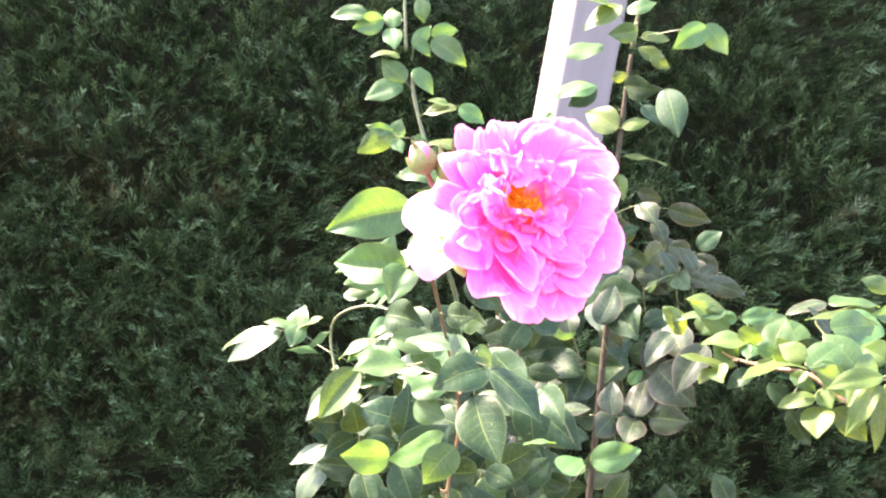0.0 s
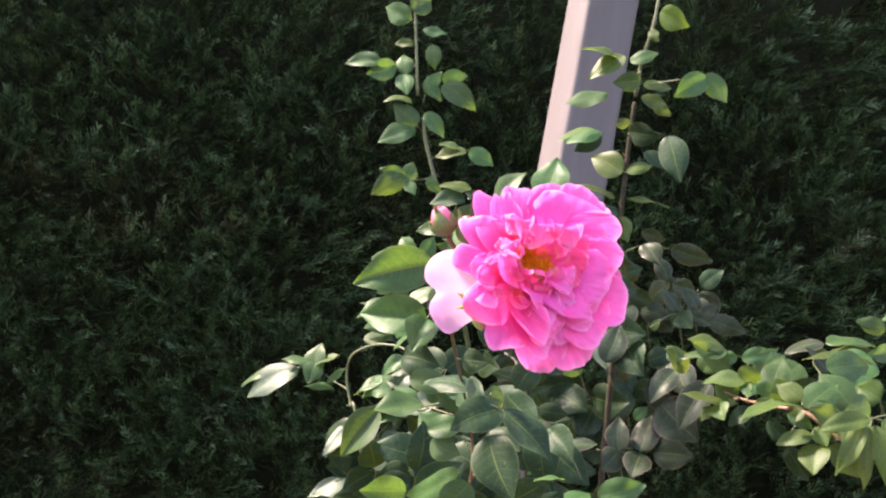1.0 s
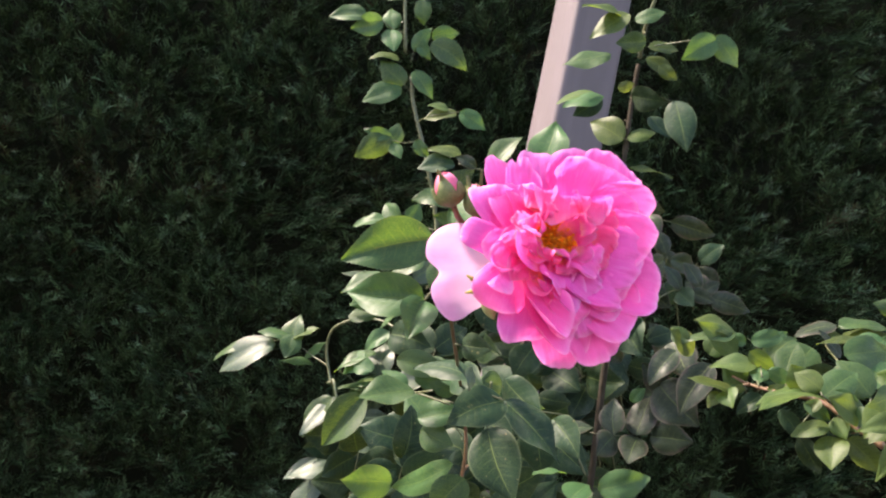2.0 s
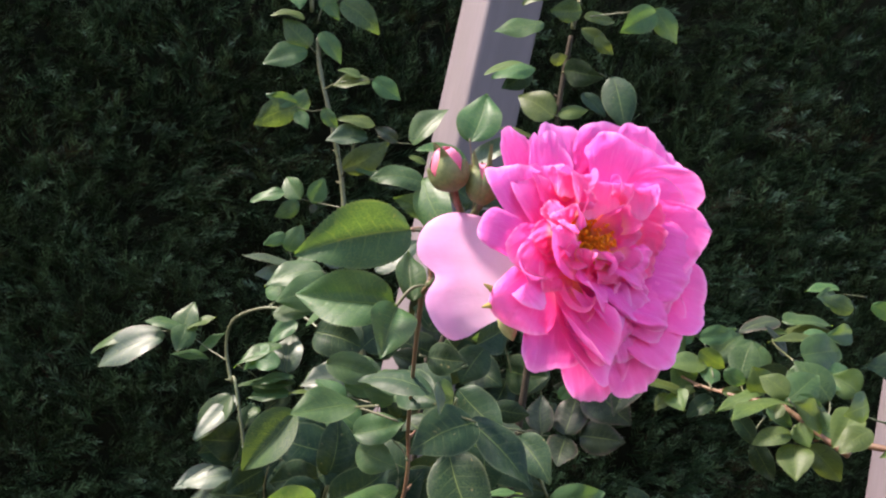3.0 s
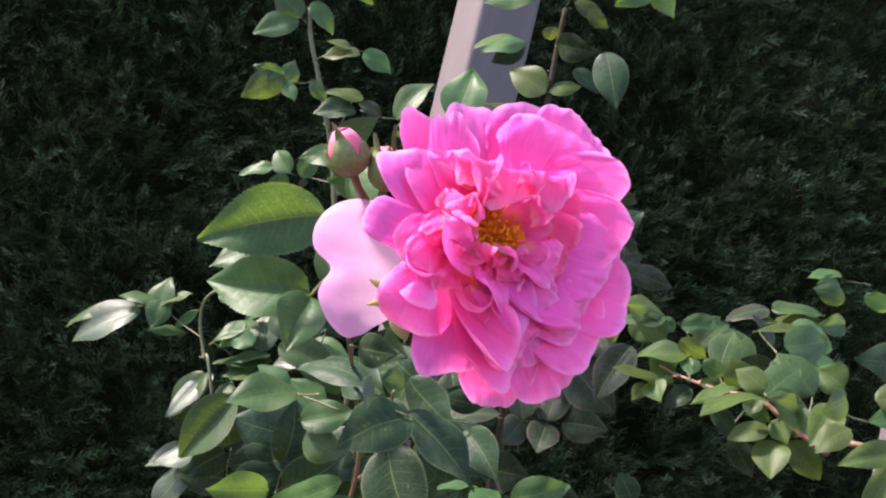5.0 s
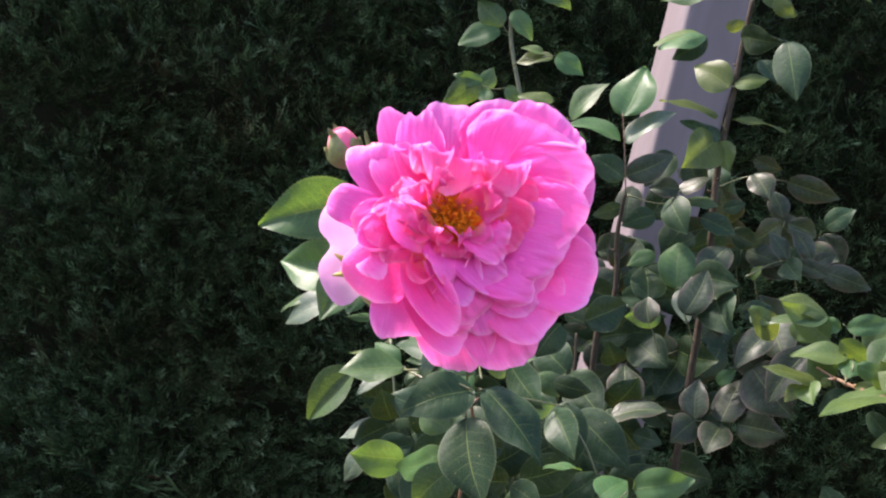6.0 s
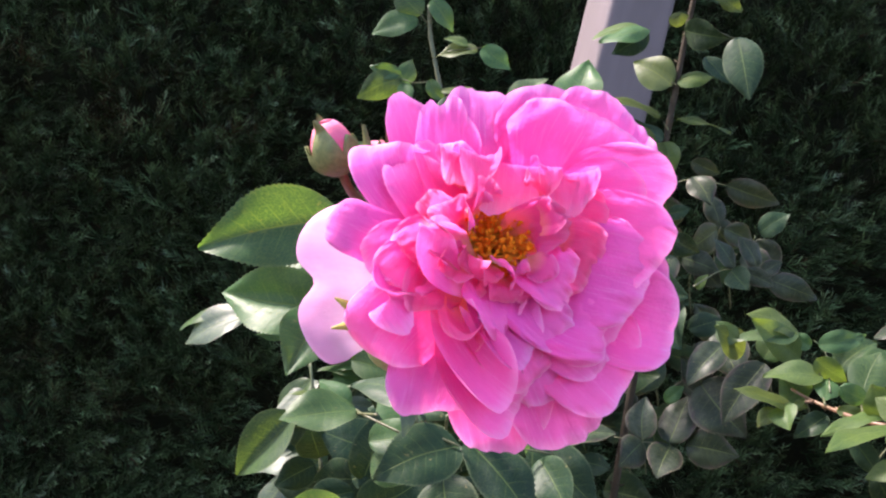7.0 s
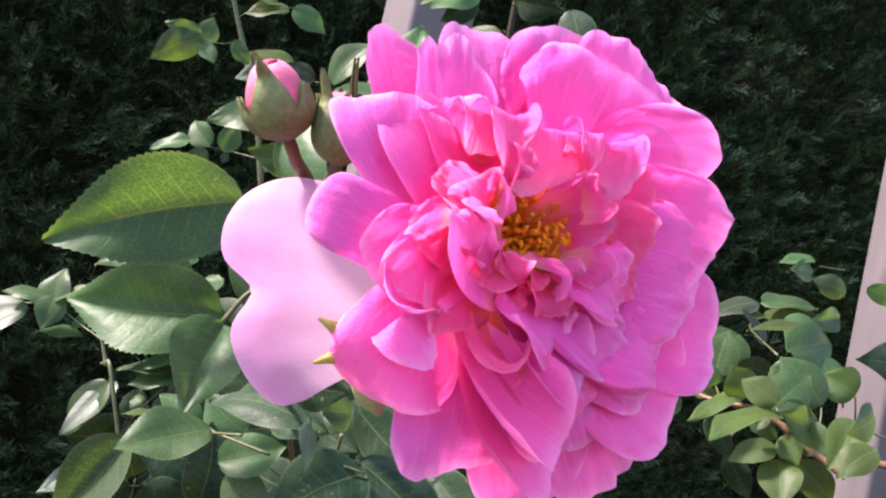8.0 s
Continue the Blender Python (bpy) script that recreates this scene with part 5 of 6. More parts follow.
leaflet(stalk, (-0.0765, 1.0600, 1.3575), (-0.1098, 1.0600, 1.3429), (-0.34, -0.62, 0.71), 0.0223, "g")
leaflet(stalk, (-0.0594, 1.0600, 1.3541), (-0.0779, 1.0780, 1.3756), (-0.08, -0.99, -0.15), 0.0240, "g")
leaflet(stalk, (-0.0609, 1.0600, 1.3506), (-0.0827, 1.0600, 1.3316), (-0.09, -0.99, -0.05), 0.0183, "g")
leaflet(stalk, (-0.0487, 1.0600, 1.3528), (-0.0387, 1.0722, 1.3804), (0.18, -0.97, 0.15), 0.0218, "g")
leaflet(stalk, (-0.0432, 1.0600, 1.3515), (-0.0469, 1.0600, 1.3411), (-0.02, -1.00, -0.09), 0.0080, "b")
stalk = compound_leaf(climbing_rose, [(-0.0225, 1.0300, 1.3818), (-0.0121, 1.0100, 1.4294), (-0.0014, 0.9700, 1.4306)], CANE)
leaflet(stalk, (-0.0014, 0.9700, 1.4306), (-0.0374, 0.9700, 1.4301), (-0.02, -0.68, 0.73), 0.0206, "y")
leaflet(stalk, (-0.0245, 0.9700, 1.3841), (0.0145, 0.9700, 1.4178), (-0.04, -0.98, -0.18), 0.0270, "y")
leaflet(stalk, (-0.0064, 0.9700, 1.4181), (-0.0454, 0.9700, 1.4077), (-0.33, -0.81, 0.48), 0.0246, "d")
leaflet(stalk, (-0.0145, 0.9700, 1.3890), (0.0172, 0.9700, 1.3819), (0.21, -0.59, 0.78), 0.0198, "g")
leaflet(stalk, (0.0119, 0.9700, 1.3462), (0.0261, 0.9700, 1.3603), (-0.22, -0.98, 0.04), 0.0135, "g")
leaflet(stalk, (-0.0021, 0.9700, 1.3413), (-0.0127, 0.9755, 1.3496), (0.02, -0.99, 0.15), 0.0103, "y")
leaflet(stalk, (0.0062, 0.9700, 1.3352), (0.0228, 0.9700, 1.3405), (-0.17, -0.99, 0.01), 0.0103, "g")
stalk = compound_leaf(climbing_rose, [(0.0809, 0.8500, 1.3492), (0.0772, 0.8200, 1.3635), (0.0712, 0.8200, 1.3906), (0.0657, 0.8200, 1.4128)], CANE_RED)
leaflet(stalk, (0.0670, 0.8200, 1.4100), (0.0770, 0.8350, 1.4530), (-0.30, -0.85, 0.42), 0.0373, "g", 0.30, 0.06, True)
leaflet(stalk, (0.0712, 0.8200, 1.3906), (0.1063, 0.8200, 1.4193), (-0.41, -0.68, 0.61), 0.0231, "s")
leaflet(stalk, (0.0770, 0.8200, 1.3648), (0.1102, 0.8200, 1.3874), (-0.08, -0.98, -0.16), 0.0222, "b")
leaflet(stalk, (0.0681, 0.8200, 1.3909), (0.0248, 0.8200, 1.3964), (0.15, -0.48, 0.86), 0.0267, "g")
leaflet(stalk, (0.0765, 0.8200, 1.3629), (0.0479, 0.8200, 1.3759), (0.12, -0.99, -0.01), 0.0212, "d")
stalk = compound_leaf(climbing_rose, [(-0.0043, 0.8600, 1.4063), (0.0128, 0.8600, 1.4043), (0.0254, 0.8600, 1.4054)], CANE)
leaflet(stalk, (0.0256, 0.8600, 1.4045), (0.0505, 0.8600, 1.4395), (-0.49, -0.70, 0.53), 0.0262, "g")
leaflet(stalk, (0.0126, 0.8600, 1.4052), (-0.0080, 0.8600, 1.4129), (-0.00, -1.00, -0.01), 0.0118, "b")
leaflet(stalk, (0.0242, 0.8600, 1.3943), (0.0415, 0.8600, 1.3900), (0.14, -0.66, 0.74), 0.0109, "y")
cane(climbing_rose, [(0.0796, 0.8500, 1.3513), (0.0799, 0.8600, 1.3161), (0.0870, 0.8700, 1.2689), (0.0802, 0.8800, 1.2073), (0.1200, 0.9200, 0.9000), (0.1100, 0.9400, 0.4000), (0.1000, 0.9500, 0.0000)], 0.0015, 0.0042, BARK, "old brown rose cane", 6, 14)
cane(climbing_rose, [(0.0622, 0.8400, 1.2335), (0.0664, 0.8400, 1.2012), (0.0677, 0.8500, 1.1516), (0.0900, 0.8800, 0.7000), (0.0800, 0.9000, 0.0000)], 0.0010, 0.0036, BARK, "", 4, 15)
cane(climbing_rose, [(0.1524, 0.8900, 1.5297), (0.1514, 0.8900, 1.4871), (0.1515, 0.8890, 1.4552), (0.1508, 0.8850, 1.4151), (0.1512, 0.8800, 1.3720), (0.1556, 0.8800, 1.3298), (0.1612, 0.8900, 1.2623), (0.1700, 0.9200, 0.8000), (0.1500, 0.9500, 0.0000)], 0.0021, 0.0034, BARK, "slender upright rose cane with thorns", 7, 16)
cane(climbing_rose, [(0.1527, 0.8900, 1.5358), (0.1527, 0.8800, 1.5675), (0.1587, 0.8700, 1.6050), (0.1624, 0.8700, 1.6623)], 0.0021, 0.0014, CANE, "", 4, 17)
stalk = compound_leaf(climbing_rose, [(0.1513, 0.8850, 1.4555), (0.1464, 0.8850, 1.4571)], CANE)
leaflet(stalk, (0.1140, 0.8850, 1.4958), (0.0797, 0.8850, 1.4794), (-0.55, -0.42, 0.72), 0.0225, "y")
leaflet(stalk, (0.1221, 0.8850, 1.4923), (0.0969, 0.8850, 1.4705), (-0.03, -0.96, -0.27), 0.0205, "d")
leaflet(stalk, (0.1474, 0.8850, 1.4544), (0.1174, 0.9066, 1.4713), (-0.09, -0.99, 0.06), 0.0296, "y")
leaflet(stalk, (0.1511, 0.8850, 1.4569), (0.1779, 0.8850, 1.4667), (-0.36, -0.77, 0.53), 0.0172, "y")
stalk = compound_leaf(climbing_rose, [(0.1496, 0.8900, 1.4963), (0.1623, 0.8600, 1.4958), (0.1821, 0.8600, 1.4928)], CANE)
leaflet(stalk, (0.1481, 0.8800, 1.4969), (0.1754, 0.8458, 1.4886), (0.15, -0.93, -0.34), 0.0243, "d")
leaflet(stalk, (0.1653, 0.8700, 1.4772), (0.1861, 0.8600, 1.4586), (0.28, -0.93, 0.24), 0.0170, "d")
leaflet(stalk, (0.1777, 0.8300, 1.4868), (0.1903, 0.8150, 1.4412), (-0.15, -0.93, -0.35), 0.0285, "d")
leaflet(stalk, (0.1349, 0.8800, 1.5016), (0.1494, 0.8800, 1.5092), (-0.08, -0.98, -0.16), 0.0113, "y")
leaflet(stalk, (0.1655, 0.8600, 1.5243), (0.1843, 0.8600, 1.5125), (0.05, -0.98, -0.19), 0.0131, "y")
stalk = compound_leaf(climbing_rose, [(0.1503, 0.8800, 1.4193), (0.1450, 0.8800, 1.4255)], CANE)
leaflet(stalk, (0.1422, 0.8800, 1.4284), (0.0935, 0.8800, 1.4349), (-0.05, -0.46, 0.88), 0.0288, "y")
leaflet(stalk, (0.1550, 0.8800, 1.4286), (0.1981, 0.8800, 1.4253), (-0.12, -0.44, 0.89), 0.0156, "y")
leaflet(stalk, (0.1482, 0.8800, 1.4114), (0.1131, 0.8800, 1.4208), (0.19, -0.72, 0.67), 0.0222, "d")
leaflet(stalk, (0.1448, 0.8800, 1.4099), (0.1194, 0.8471, 1.3812), (-0.03, -1.00, -0.03), 0.0362, "y")
leaflet(stalk, (0.1485, 0.8800, 1.4095), (0.1583, 0.8685, 1.3848), (-0.15, -0.99, 0.00), 0.0201, "y")
stalk = compound_leaf(climbing_rose, [(0.1492, 0.8700, 1.5304), (0.1422, 0.8700, 1.5437), (0.1346, 0.8700, 1.5625)], CANE)
leaflet(stalk, (0.1258, 0.8700, 1.5671), (0.0887, 0.8700, 1.5713), (0.14, -0.54, 0.83), 0.0227, "y")
leaflet(stalk, (0.1337, 0.8700, 1.5703), (0.1004, 0.8700, 1.5416), (-0.49, -0.83, 0.25), 0.0258, "y")
leaflet(stalk, (0.1399, 0.8700, 1.5643), (0.1672, 0.8700, 1.5776), (-0.37, -0.83, 0.42), 0.0178, "g")
leaflet(stalk, (0.1528, 0.8700, 1.5477), (0.1248, 0.8700, 1.5416), (-0.08, -0.97, -0.21), 0.0200, "g")
leaflet(stalk, (0.1561, 0.8700, 1.5425), (0.1842, 0.8700, 1.5430), (-0.28, -0.77, 0.57), 0.0168, "y")
leaflet(stalk, (0.1546, 0.8700, 1.5311), (0.1870, 0.8700, 1.5169), (0.11, -0.83, 0.55), 0.0216, "y")
leaflet(stalk, (0.1217, 0.8700, 1.5300), (0.0787, 0.8700, 1.5137), (-0.19, -0.69, 0.69), 0.0276, "g")
leaflet(stalk, (0.1206, 0.8700, 1.4906), (0.0837, 0.8700, 1.4750), (-0.19, -0.61, 0.77), 0.0241, "g")
stalk = compound_leaf(climbing_rose, [(0.1570, 0.8750, 1.5439), (0.1853, 0.8450, 1.5460), (0.2113, 0.8450, 1.5523)], CANE)
leaflet(stalk, (0.2114, 0.8450, 1.5512), (0.1818, 0.8450, 1.5281), (-0.15, -0.98, -0.13), 0.0243, "g")
leaflet(stalk, (0.2089, 0.8450, 1.5542), (0.2335, 0.8450, 1.5287), (-0.15, -0.99, 0.01), 0.0221, "g")
leaflet(stalk, (0.1595, 0.8450, 1.6105), (0.1857, 0.8309, 1.5939), (-0.20, -0.81, -0.55), 0.0247, "y")
leaflet(stalk, (0.1515, 0.8450, 1.5903), (0.1602, 0.8396, 1.5786), (-0.11, -0.95, -0.28), 0.0105, "y")
# darker leaves low down, with shade put into their colour, some edged with purple
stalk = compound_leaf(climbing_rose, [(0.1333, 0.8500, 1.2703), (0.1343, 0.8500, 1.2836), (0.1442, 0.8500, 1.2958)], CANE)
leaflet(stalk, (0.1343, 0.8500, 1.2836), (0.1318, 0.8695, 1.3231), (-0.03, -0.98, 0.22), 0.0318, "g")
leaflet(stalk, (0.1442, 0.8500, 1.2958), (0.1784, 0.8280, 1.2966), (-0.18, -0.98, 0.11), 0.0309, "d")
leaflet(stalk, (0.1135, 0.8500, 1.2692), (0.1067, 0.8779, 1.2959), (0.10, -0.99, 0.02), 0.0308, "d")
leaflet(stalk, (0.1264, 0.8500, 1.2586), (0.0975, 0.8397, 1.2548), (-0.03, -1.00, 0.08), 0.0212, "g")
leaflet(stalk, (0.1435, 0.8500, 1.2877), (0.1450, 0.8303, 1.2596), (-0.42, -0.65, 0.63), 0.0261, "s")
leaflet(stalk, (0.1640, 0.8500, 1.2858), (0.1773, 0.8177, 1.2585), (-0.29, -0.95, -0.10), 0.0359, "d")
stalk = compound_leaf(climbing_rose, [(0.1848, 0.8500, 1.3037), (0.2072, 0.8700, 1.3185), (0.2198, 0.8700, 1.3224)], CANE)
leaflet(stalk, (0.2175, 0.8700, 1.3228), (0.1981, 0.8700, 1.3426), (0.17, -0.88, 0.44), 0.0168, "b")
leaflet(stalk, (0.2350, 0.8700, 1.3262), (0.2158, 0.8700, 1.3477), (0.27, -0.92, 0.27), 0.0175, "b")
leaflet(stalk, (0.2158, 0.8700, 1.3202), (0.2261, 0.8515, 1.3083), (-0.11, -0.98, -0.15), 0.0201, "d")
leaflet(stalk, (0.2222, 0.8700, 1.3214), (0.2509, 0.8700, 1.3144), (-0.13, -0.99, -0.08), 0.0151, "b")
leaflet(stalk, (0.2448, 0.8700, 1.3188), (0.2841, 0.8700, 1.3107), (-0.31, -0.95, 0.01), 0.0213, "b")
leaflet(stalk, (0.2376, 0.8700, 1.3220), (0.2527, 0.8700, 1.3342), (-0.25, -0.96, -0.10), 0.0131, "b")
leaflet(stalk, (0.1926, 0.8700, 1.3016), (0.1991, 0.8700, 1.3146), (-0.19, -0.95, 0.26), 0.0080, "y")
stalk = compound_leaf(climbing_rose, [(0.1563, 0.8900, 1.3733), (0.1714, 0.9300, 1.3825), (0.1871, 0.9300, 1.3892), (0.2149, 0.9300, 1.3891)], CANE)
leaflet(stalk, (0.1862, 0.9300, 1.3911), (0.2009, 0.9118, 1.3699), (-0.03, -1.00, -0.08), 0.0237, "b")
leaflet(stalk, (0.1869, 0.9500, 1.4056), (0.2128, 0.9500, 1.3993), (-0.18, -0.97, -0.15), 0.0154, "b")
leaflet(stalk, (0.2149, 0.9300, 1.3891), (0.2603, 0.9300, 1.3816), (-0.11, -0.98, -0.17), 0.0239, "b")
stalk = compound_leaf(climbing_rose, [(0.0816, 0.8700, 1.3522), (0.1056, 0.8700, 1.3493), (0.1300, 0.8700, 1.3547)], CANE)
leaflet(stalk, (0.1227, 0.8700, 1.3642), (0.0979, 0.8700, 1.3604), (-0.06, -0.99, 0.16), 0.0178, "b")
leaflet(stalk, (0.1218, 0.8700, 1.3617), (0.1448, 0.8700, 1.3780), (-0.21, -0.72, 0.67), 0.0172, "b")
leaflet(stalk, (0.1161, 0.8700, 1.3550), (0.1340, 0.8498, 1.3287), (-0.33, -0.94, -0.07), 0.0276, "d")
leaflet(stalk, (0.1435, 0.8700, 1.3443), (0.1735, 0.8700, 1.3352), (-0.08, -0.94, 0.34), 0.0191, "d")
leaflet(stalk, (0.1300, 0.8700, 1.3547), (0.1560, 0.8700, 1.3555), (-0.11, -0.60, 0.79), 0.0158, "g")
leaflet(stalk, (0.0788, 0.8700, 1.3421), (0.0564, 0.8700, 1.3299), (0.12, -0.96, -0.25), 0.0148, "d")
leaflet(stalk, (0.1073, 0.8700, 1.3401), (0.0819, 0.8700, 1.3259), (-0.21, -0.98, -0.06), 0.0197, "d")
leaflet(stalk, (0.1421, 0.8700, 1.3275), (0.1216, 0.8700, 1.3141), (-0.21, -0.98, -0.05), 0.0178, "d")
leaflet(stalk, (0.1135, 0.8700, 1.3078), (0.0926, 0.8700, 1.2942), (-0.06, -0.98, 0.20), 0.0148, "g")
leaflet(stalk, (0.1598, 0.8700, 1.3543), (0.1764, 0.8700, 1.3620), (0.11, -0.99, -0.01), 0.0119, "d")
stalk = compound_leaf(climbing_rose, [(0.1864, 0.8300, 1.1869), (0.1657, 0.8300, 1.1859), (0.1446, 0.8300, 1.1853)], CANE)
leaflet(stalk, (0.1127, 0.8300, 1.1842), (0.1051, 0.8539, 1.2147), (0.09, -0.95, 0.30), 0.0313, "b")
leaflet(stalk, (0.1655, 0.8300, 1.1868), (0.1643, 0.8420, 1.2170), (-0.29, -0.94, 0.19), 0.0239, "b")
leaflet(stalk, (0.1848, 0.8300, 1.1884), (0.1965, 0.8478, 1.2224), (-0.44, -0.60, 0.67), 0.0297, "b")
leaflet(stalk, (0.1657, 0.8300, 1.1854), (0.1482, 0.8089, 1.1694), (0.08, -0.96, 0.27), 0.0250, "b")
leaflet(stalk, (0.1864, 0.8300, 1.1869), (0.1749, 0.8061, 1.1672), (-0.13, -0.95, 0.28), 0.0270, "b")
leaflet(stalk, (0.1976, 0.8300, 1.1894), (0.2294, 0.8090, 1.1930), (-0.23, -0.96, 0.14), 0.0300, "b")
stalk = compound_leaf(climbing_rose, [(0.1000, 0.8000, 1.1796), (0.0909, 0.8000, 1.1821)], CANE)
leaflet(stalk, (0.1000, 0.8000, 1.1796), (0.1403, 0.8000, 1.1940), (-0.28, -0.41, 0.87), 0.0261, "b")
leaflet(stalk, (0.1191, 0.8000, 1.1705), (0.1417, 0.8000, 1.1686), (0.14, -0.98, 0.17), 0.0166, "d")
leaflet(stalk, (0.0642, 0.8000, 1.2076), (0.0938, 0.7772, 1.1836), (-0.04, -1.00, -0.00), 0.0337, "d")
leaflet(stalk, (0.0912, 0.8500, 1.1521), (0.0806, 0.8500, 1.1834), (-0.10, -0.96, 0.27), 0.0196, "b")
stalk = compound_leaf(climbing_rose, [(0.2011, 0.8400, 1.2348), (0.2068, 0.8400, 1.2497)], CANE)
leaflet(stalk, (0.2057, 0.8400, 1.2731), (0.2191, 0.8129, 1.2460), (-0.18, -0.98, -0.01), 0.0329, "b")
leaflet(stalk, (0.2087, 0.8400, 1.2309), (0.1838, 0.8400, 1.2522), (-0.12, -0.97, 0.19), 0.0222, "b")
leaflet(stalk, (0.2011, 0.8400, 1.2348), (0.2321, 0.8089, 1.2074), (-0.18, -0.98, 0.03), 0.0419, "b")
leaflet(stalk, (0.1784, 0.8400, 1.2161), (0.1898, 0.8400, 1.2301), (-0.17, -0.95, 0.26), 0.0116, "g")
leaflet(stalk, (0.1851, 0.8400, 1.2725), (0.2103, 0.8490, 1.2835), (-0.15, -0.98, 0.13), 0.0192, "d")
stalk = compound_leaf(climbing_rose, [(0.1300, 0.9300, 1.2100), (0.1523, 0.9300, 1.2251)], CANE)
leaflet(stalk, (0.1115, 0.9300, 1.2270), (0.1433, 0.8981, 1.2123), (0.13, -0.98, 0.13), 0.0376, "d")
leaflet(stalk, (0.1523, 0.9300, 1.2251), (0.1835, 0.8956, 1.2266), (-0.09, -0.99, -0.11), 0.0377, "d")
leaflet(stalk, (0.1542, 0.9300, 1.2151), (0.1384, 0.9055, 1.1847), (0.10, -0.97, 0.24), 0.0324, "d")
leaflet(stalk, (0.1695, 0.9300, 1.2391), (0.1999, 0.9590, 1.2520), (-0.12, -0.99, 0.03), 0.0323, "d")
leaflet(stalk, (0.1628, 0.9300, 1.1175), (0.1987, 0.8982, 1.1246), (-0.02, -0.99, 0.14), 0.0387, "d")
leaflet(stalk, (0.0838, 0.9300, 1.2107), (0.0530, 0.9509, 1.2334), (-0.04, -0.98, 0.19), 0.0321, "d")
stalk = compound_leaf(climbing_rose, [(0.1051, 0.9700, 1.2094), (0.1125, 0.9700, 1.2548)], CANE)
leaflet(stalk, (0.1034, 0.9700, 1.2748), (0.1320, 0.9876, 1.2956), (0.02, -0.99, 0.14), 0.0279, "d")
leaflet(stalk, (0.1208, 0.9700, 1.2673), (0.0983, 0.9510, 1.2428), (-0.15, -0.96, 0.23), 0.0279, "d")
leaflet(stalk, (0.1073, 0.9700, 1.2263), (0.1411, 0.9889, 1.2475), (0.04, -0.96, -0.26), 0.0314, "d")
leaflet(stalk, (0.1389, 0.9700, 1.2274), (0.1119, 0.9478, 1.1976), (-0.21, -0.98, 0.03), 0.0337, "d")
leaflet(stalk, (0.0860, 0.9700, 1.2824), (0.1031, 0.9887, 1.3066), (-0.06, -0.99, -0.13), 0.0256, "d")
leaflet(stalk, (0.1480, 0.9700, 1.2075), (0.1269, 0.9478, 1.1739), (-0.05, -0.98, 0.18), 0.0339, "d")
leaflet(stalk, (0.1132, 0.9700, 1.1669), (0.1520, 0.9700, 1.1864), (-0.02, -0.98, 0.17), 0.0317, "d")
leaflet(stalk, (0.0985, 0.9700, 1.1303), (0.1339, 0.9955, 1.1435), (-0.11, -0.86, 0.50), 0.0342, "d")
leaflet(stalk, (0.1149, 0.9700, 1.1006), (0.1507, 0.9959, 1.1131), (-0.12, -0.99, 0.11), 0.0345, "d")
# the pale green side branch
cane(rose_bush, [(0.3103, 0.6250, 1.2417), (0.3268, 0.6100, 1.2432), (0.3397, 0.6000, 1.2500), (0.3482, 0.6000, 1.2731), (0.3505, 0.6000, 1.2905)], 0.0022, 0.0018, CANE_RED, "reddish side branch with thorns", 8, 21)
cane(rose_bush, [(0.3493, 0.6100, 1.2486), (0.3737, 0.6000, 1.2410), (0.4429, 0.6200, 1.2306), (0.3000, 0.6600, 0.9000), (0.2000, 0.7000, 0.4000), (0.1000, 0.7300, 0.0000)], 0.0026, 0.0032, CANE_RED, "", 4, 22)
stalk = compound_leaf(rose_bush, [(0.3493, 0.6100, 1.2486), (0.3359, 0.6100, 1.2630), (0.3531, 0.6100, 1.2752)], CANE)
leaflet(stalk, (0.3113, 0.6100, 1.2708), (0.3531, 0.6100, 1.2773), (-0.68, -0.65, 0.33), 0.0216, "y")
leaflet(stalk, (0.3525, 0.6100, 1.2667), (0.3090, 0.6100, 1.2583), (-0.65, -0.70, 0.28), 0.0239, "g")
stalk = compound_leaf(rose_bush, [(0.3397, 0.6000, 1.2500), (0.3504, 0.6000, 1.2493)], CANE)
leaflet(stalk, (0.3589, 0.6000, 1.2501), (0.3145, 0.6000, 1.2354), (-0.80, -0.57, 0.20), 0.0208, "y")
leaflet(stalk, (0.3553, 0.6000, 1.2463), (0.3495, 0.6000, 1.2082), (-0.65, -0.66, 0.37), 0.0236, "y")
leaflet(stalk, (0.3315, 0.6000, 1.2375), (0.3255, 0.6000, 1.2201), (-0.54, -0.79, 0.28), 0.0122, "y")
leaflet(stalk, (0.3593, 0.6000, 1.2432), (0.3684, 0.5899, 1.2156), (-0.68, -0.63, 0.38), 0.0240, "y")
stalk = compound_leaf(rose_bush, [(0.3841, 0.7000, 1.2824), (0.3748, 0.7000, 1.3059), (0.3768, 0.7000, 1.3225)], CANE)
leaflet(stalk, (0.3741, 0.7000, 1.3099), (0.3957, 0.6888, 1.3028), (-0.64, -0.77, 0.02), 0.0208, "g")
leaflet(stalk, (0.3507, 0.7000, 1.3311), (0.3772, 0.7000, 1.3258), (-0.70, -0.71, -0.02), 0.0133, "g")
leaflet(stalk, (0.3372, 0.7000, 1.3252), (0.3128, 0.7000, 1.3298), (-0.52, -0.85, 0.05), 0.0145, "g")
leaflet(stalk, (0.3977, 0.7000, 1.2902), (0.3396, 0.6824, 1.2887), (-0.74, -0.67, 0.06), 0.0295, "d")
leaflet(stalk, (0.4008, 0.7000, 1.3009), (0.4118, 0.6860, 1.2834), (-0.82, -0.55, 0.16), 0.0231, "d")
leaflet(stalk, (0.3771, 0.7000, 1.3205), (0.4017, 0.7000, 1.3238), (-0.62, -0.69, 0.37), 0.0136, "g")
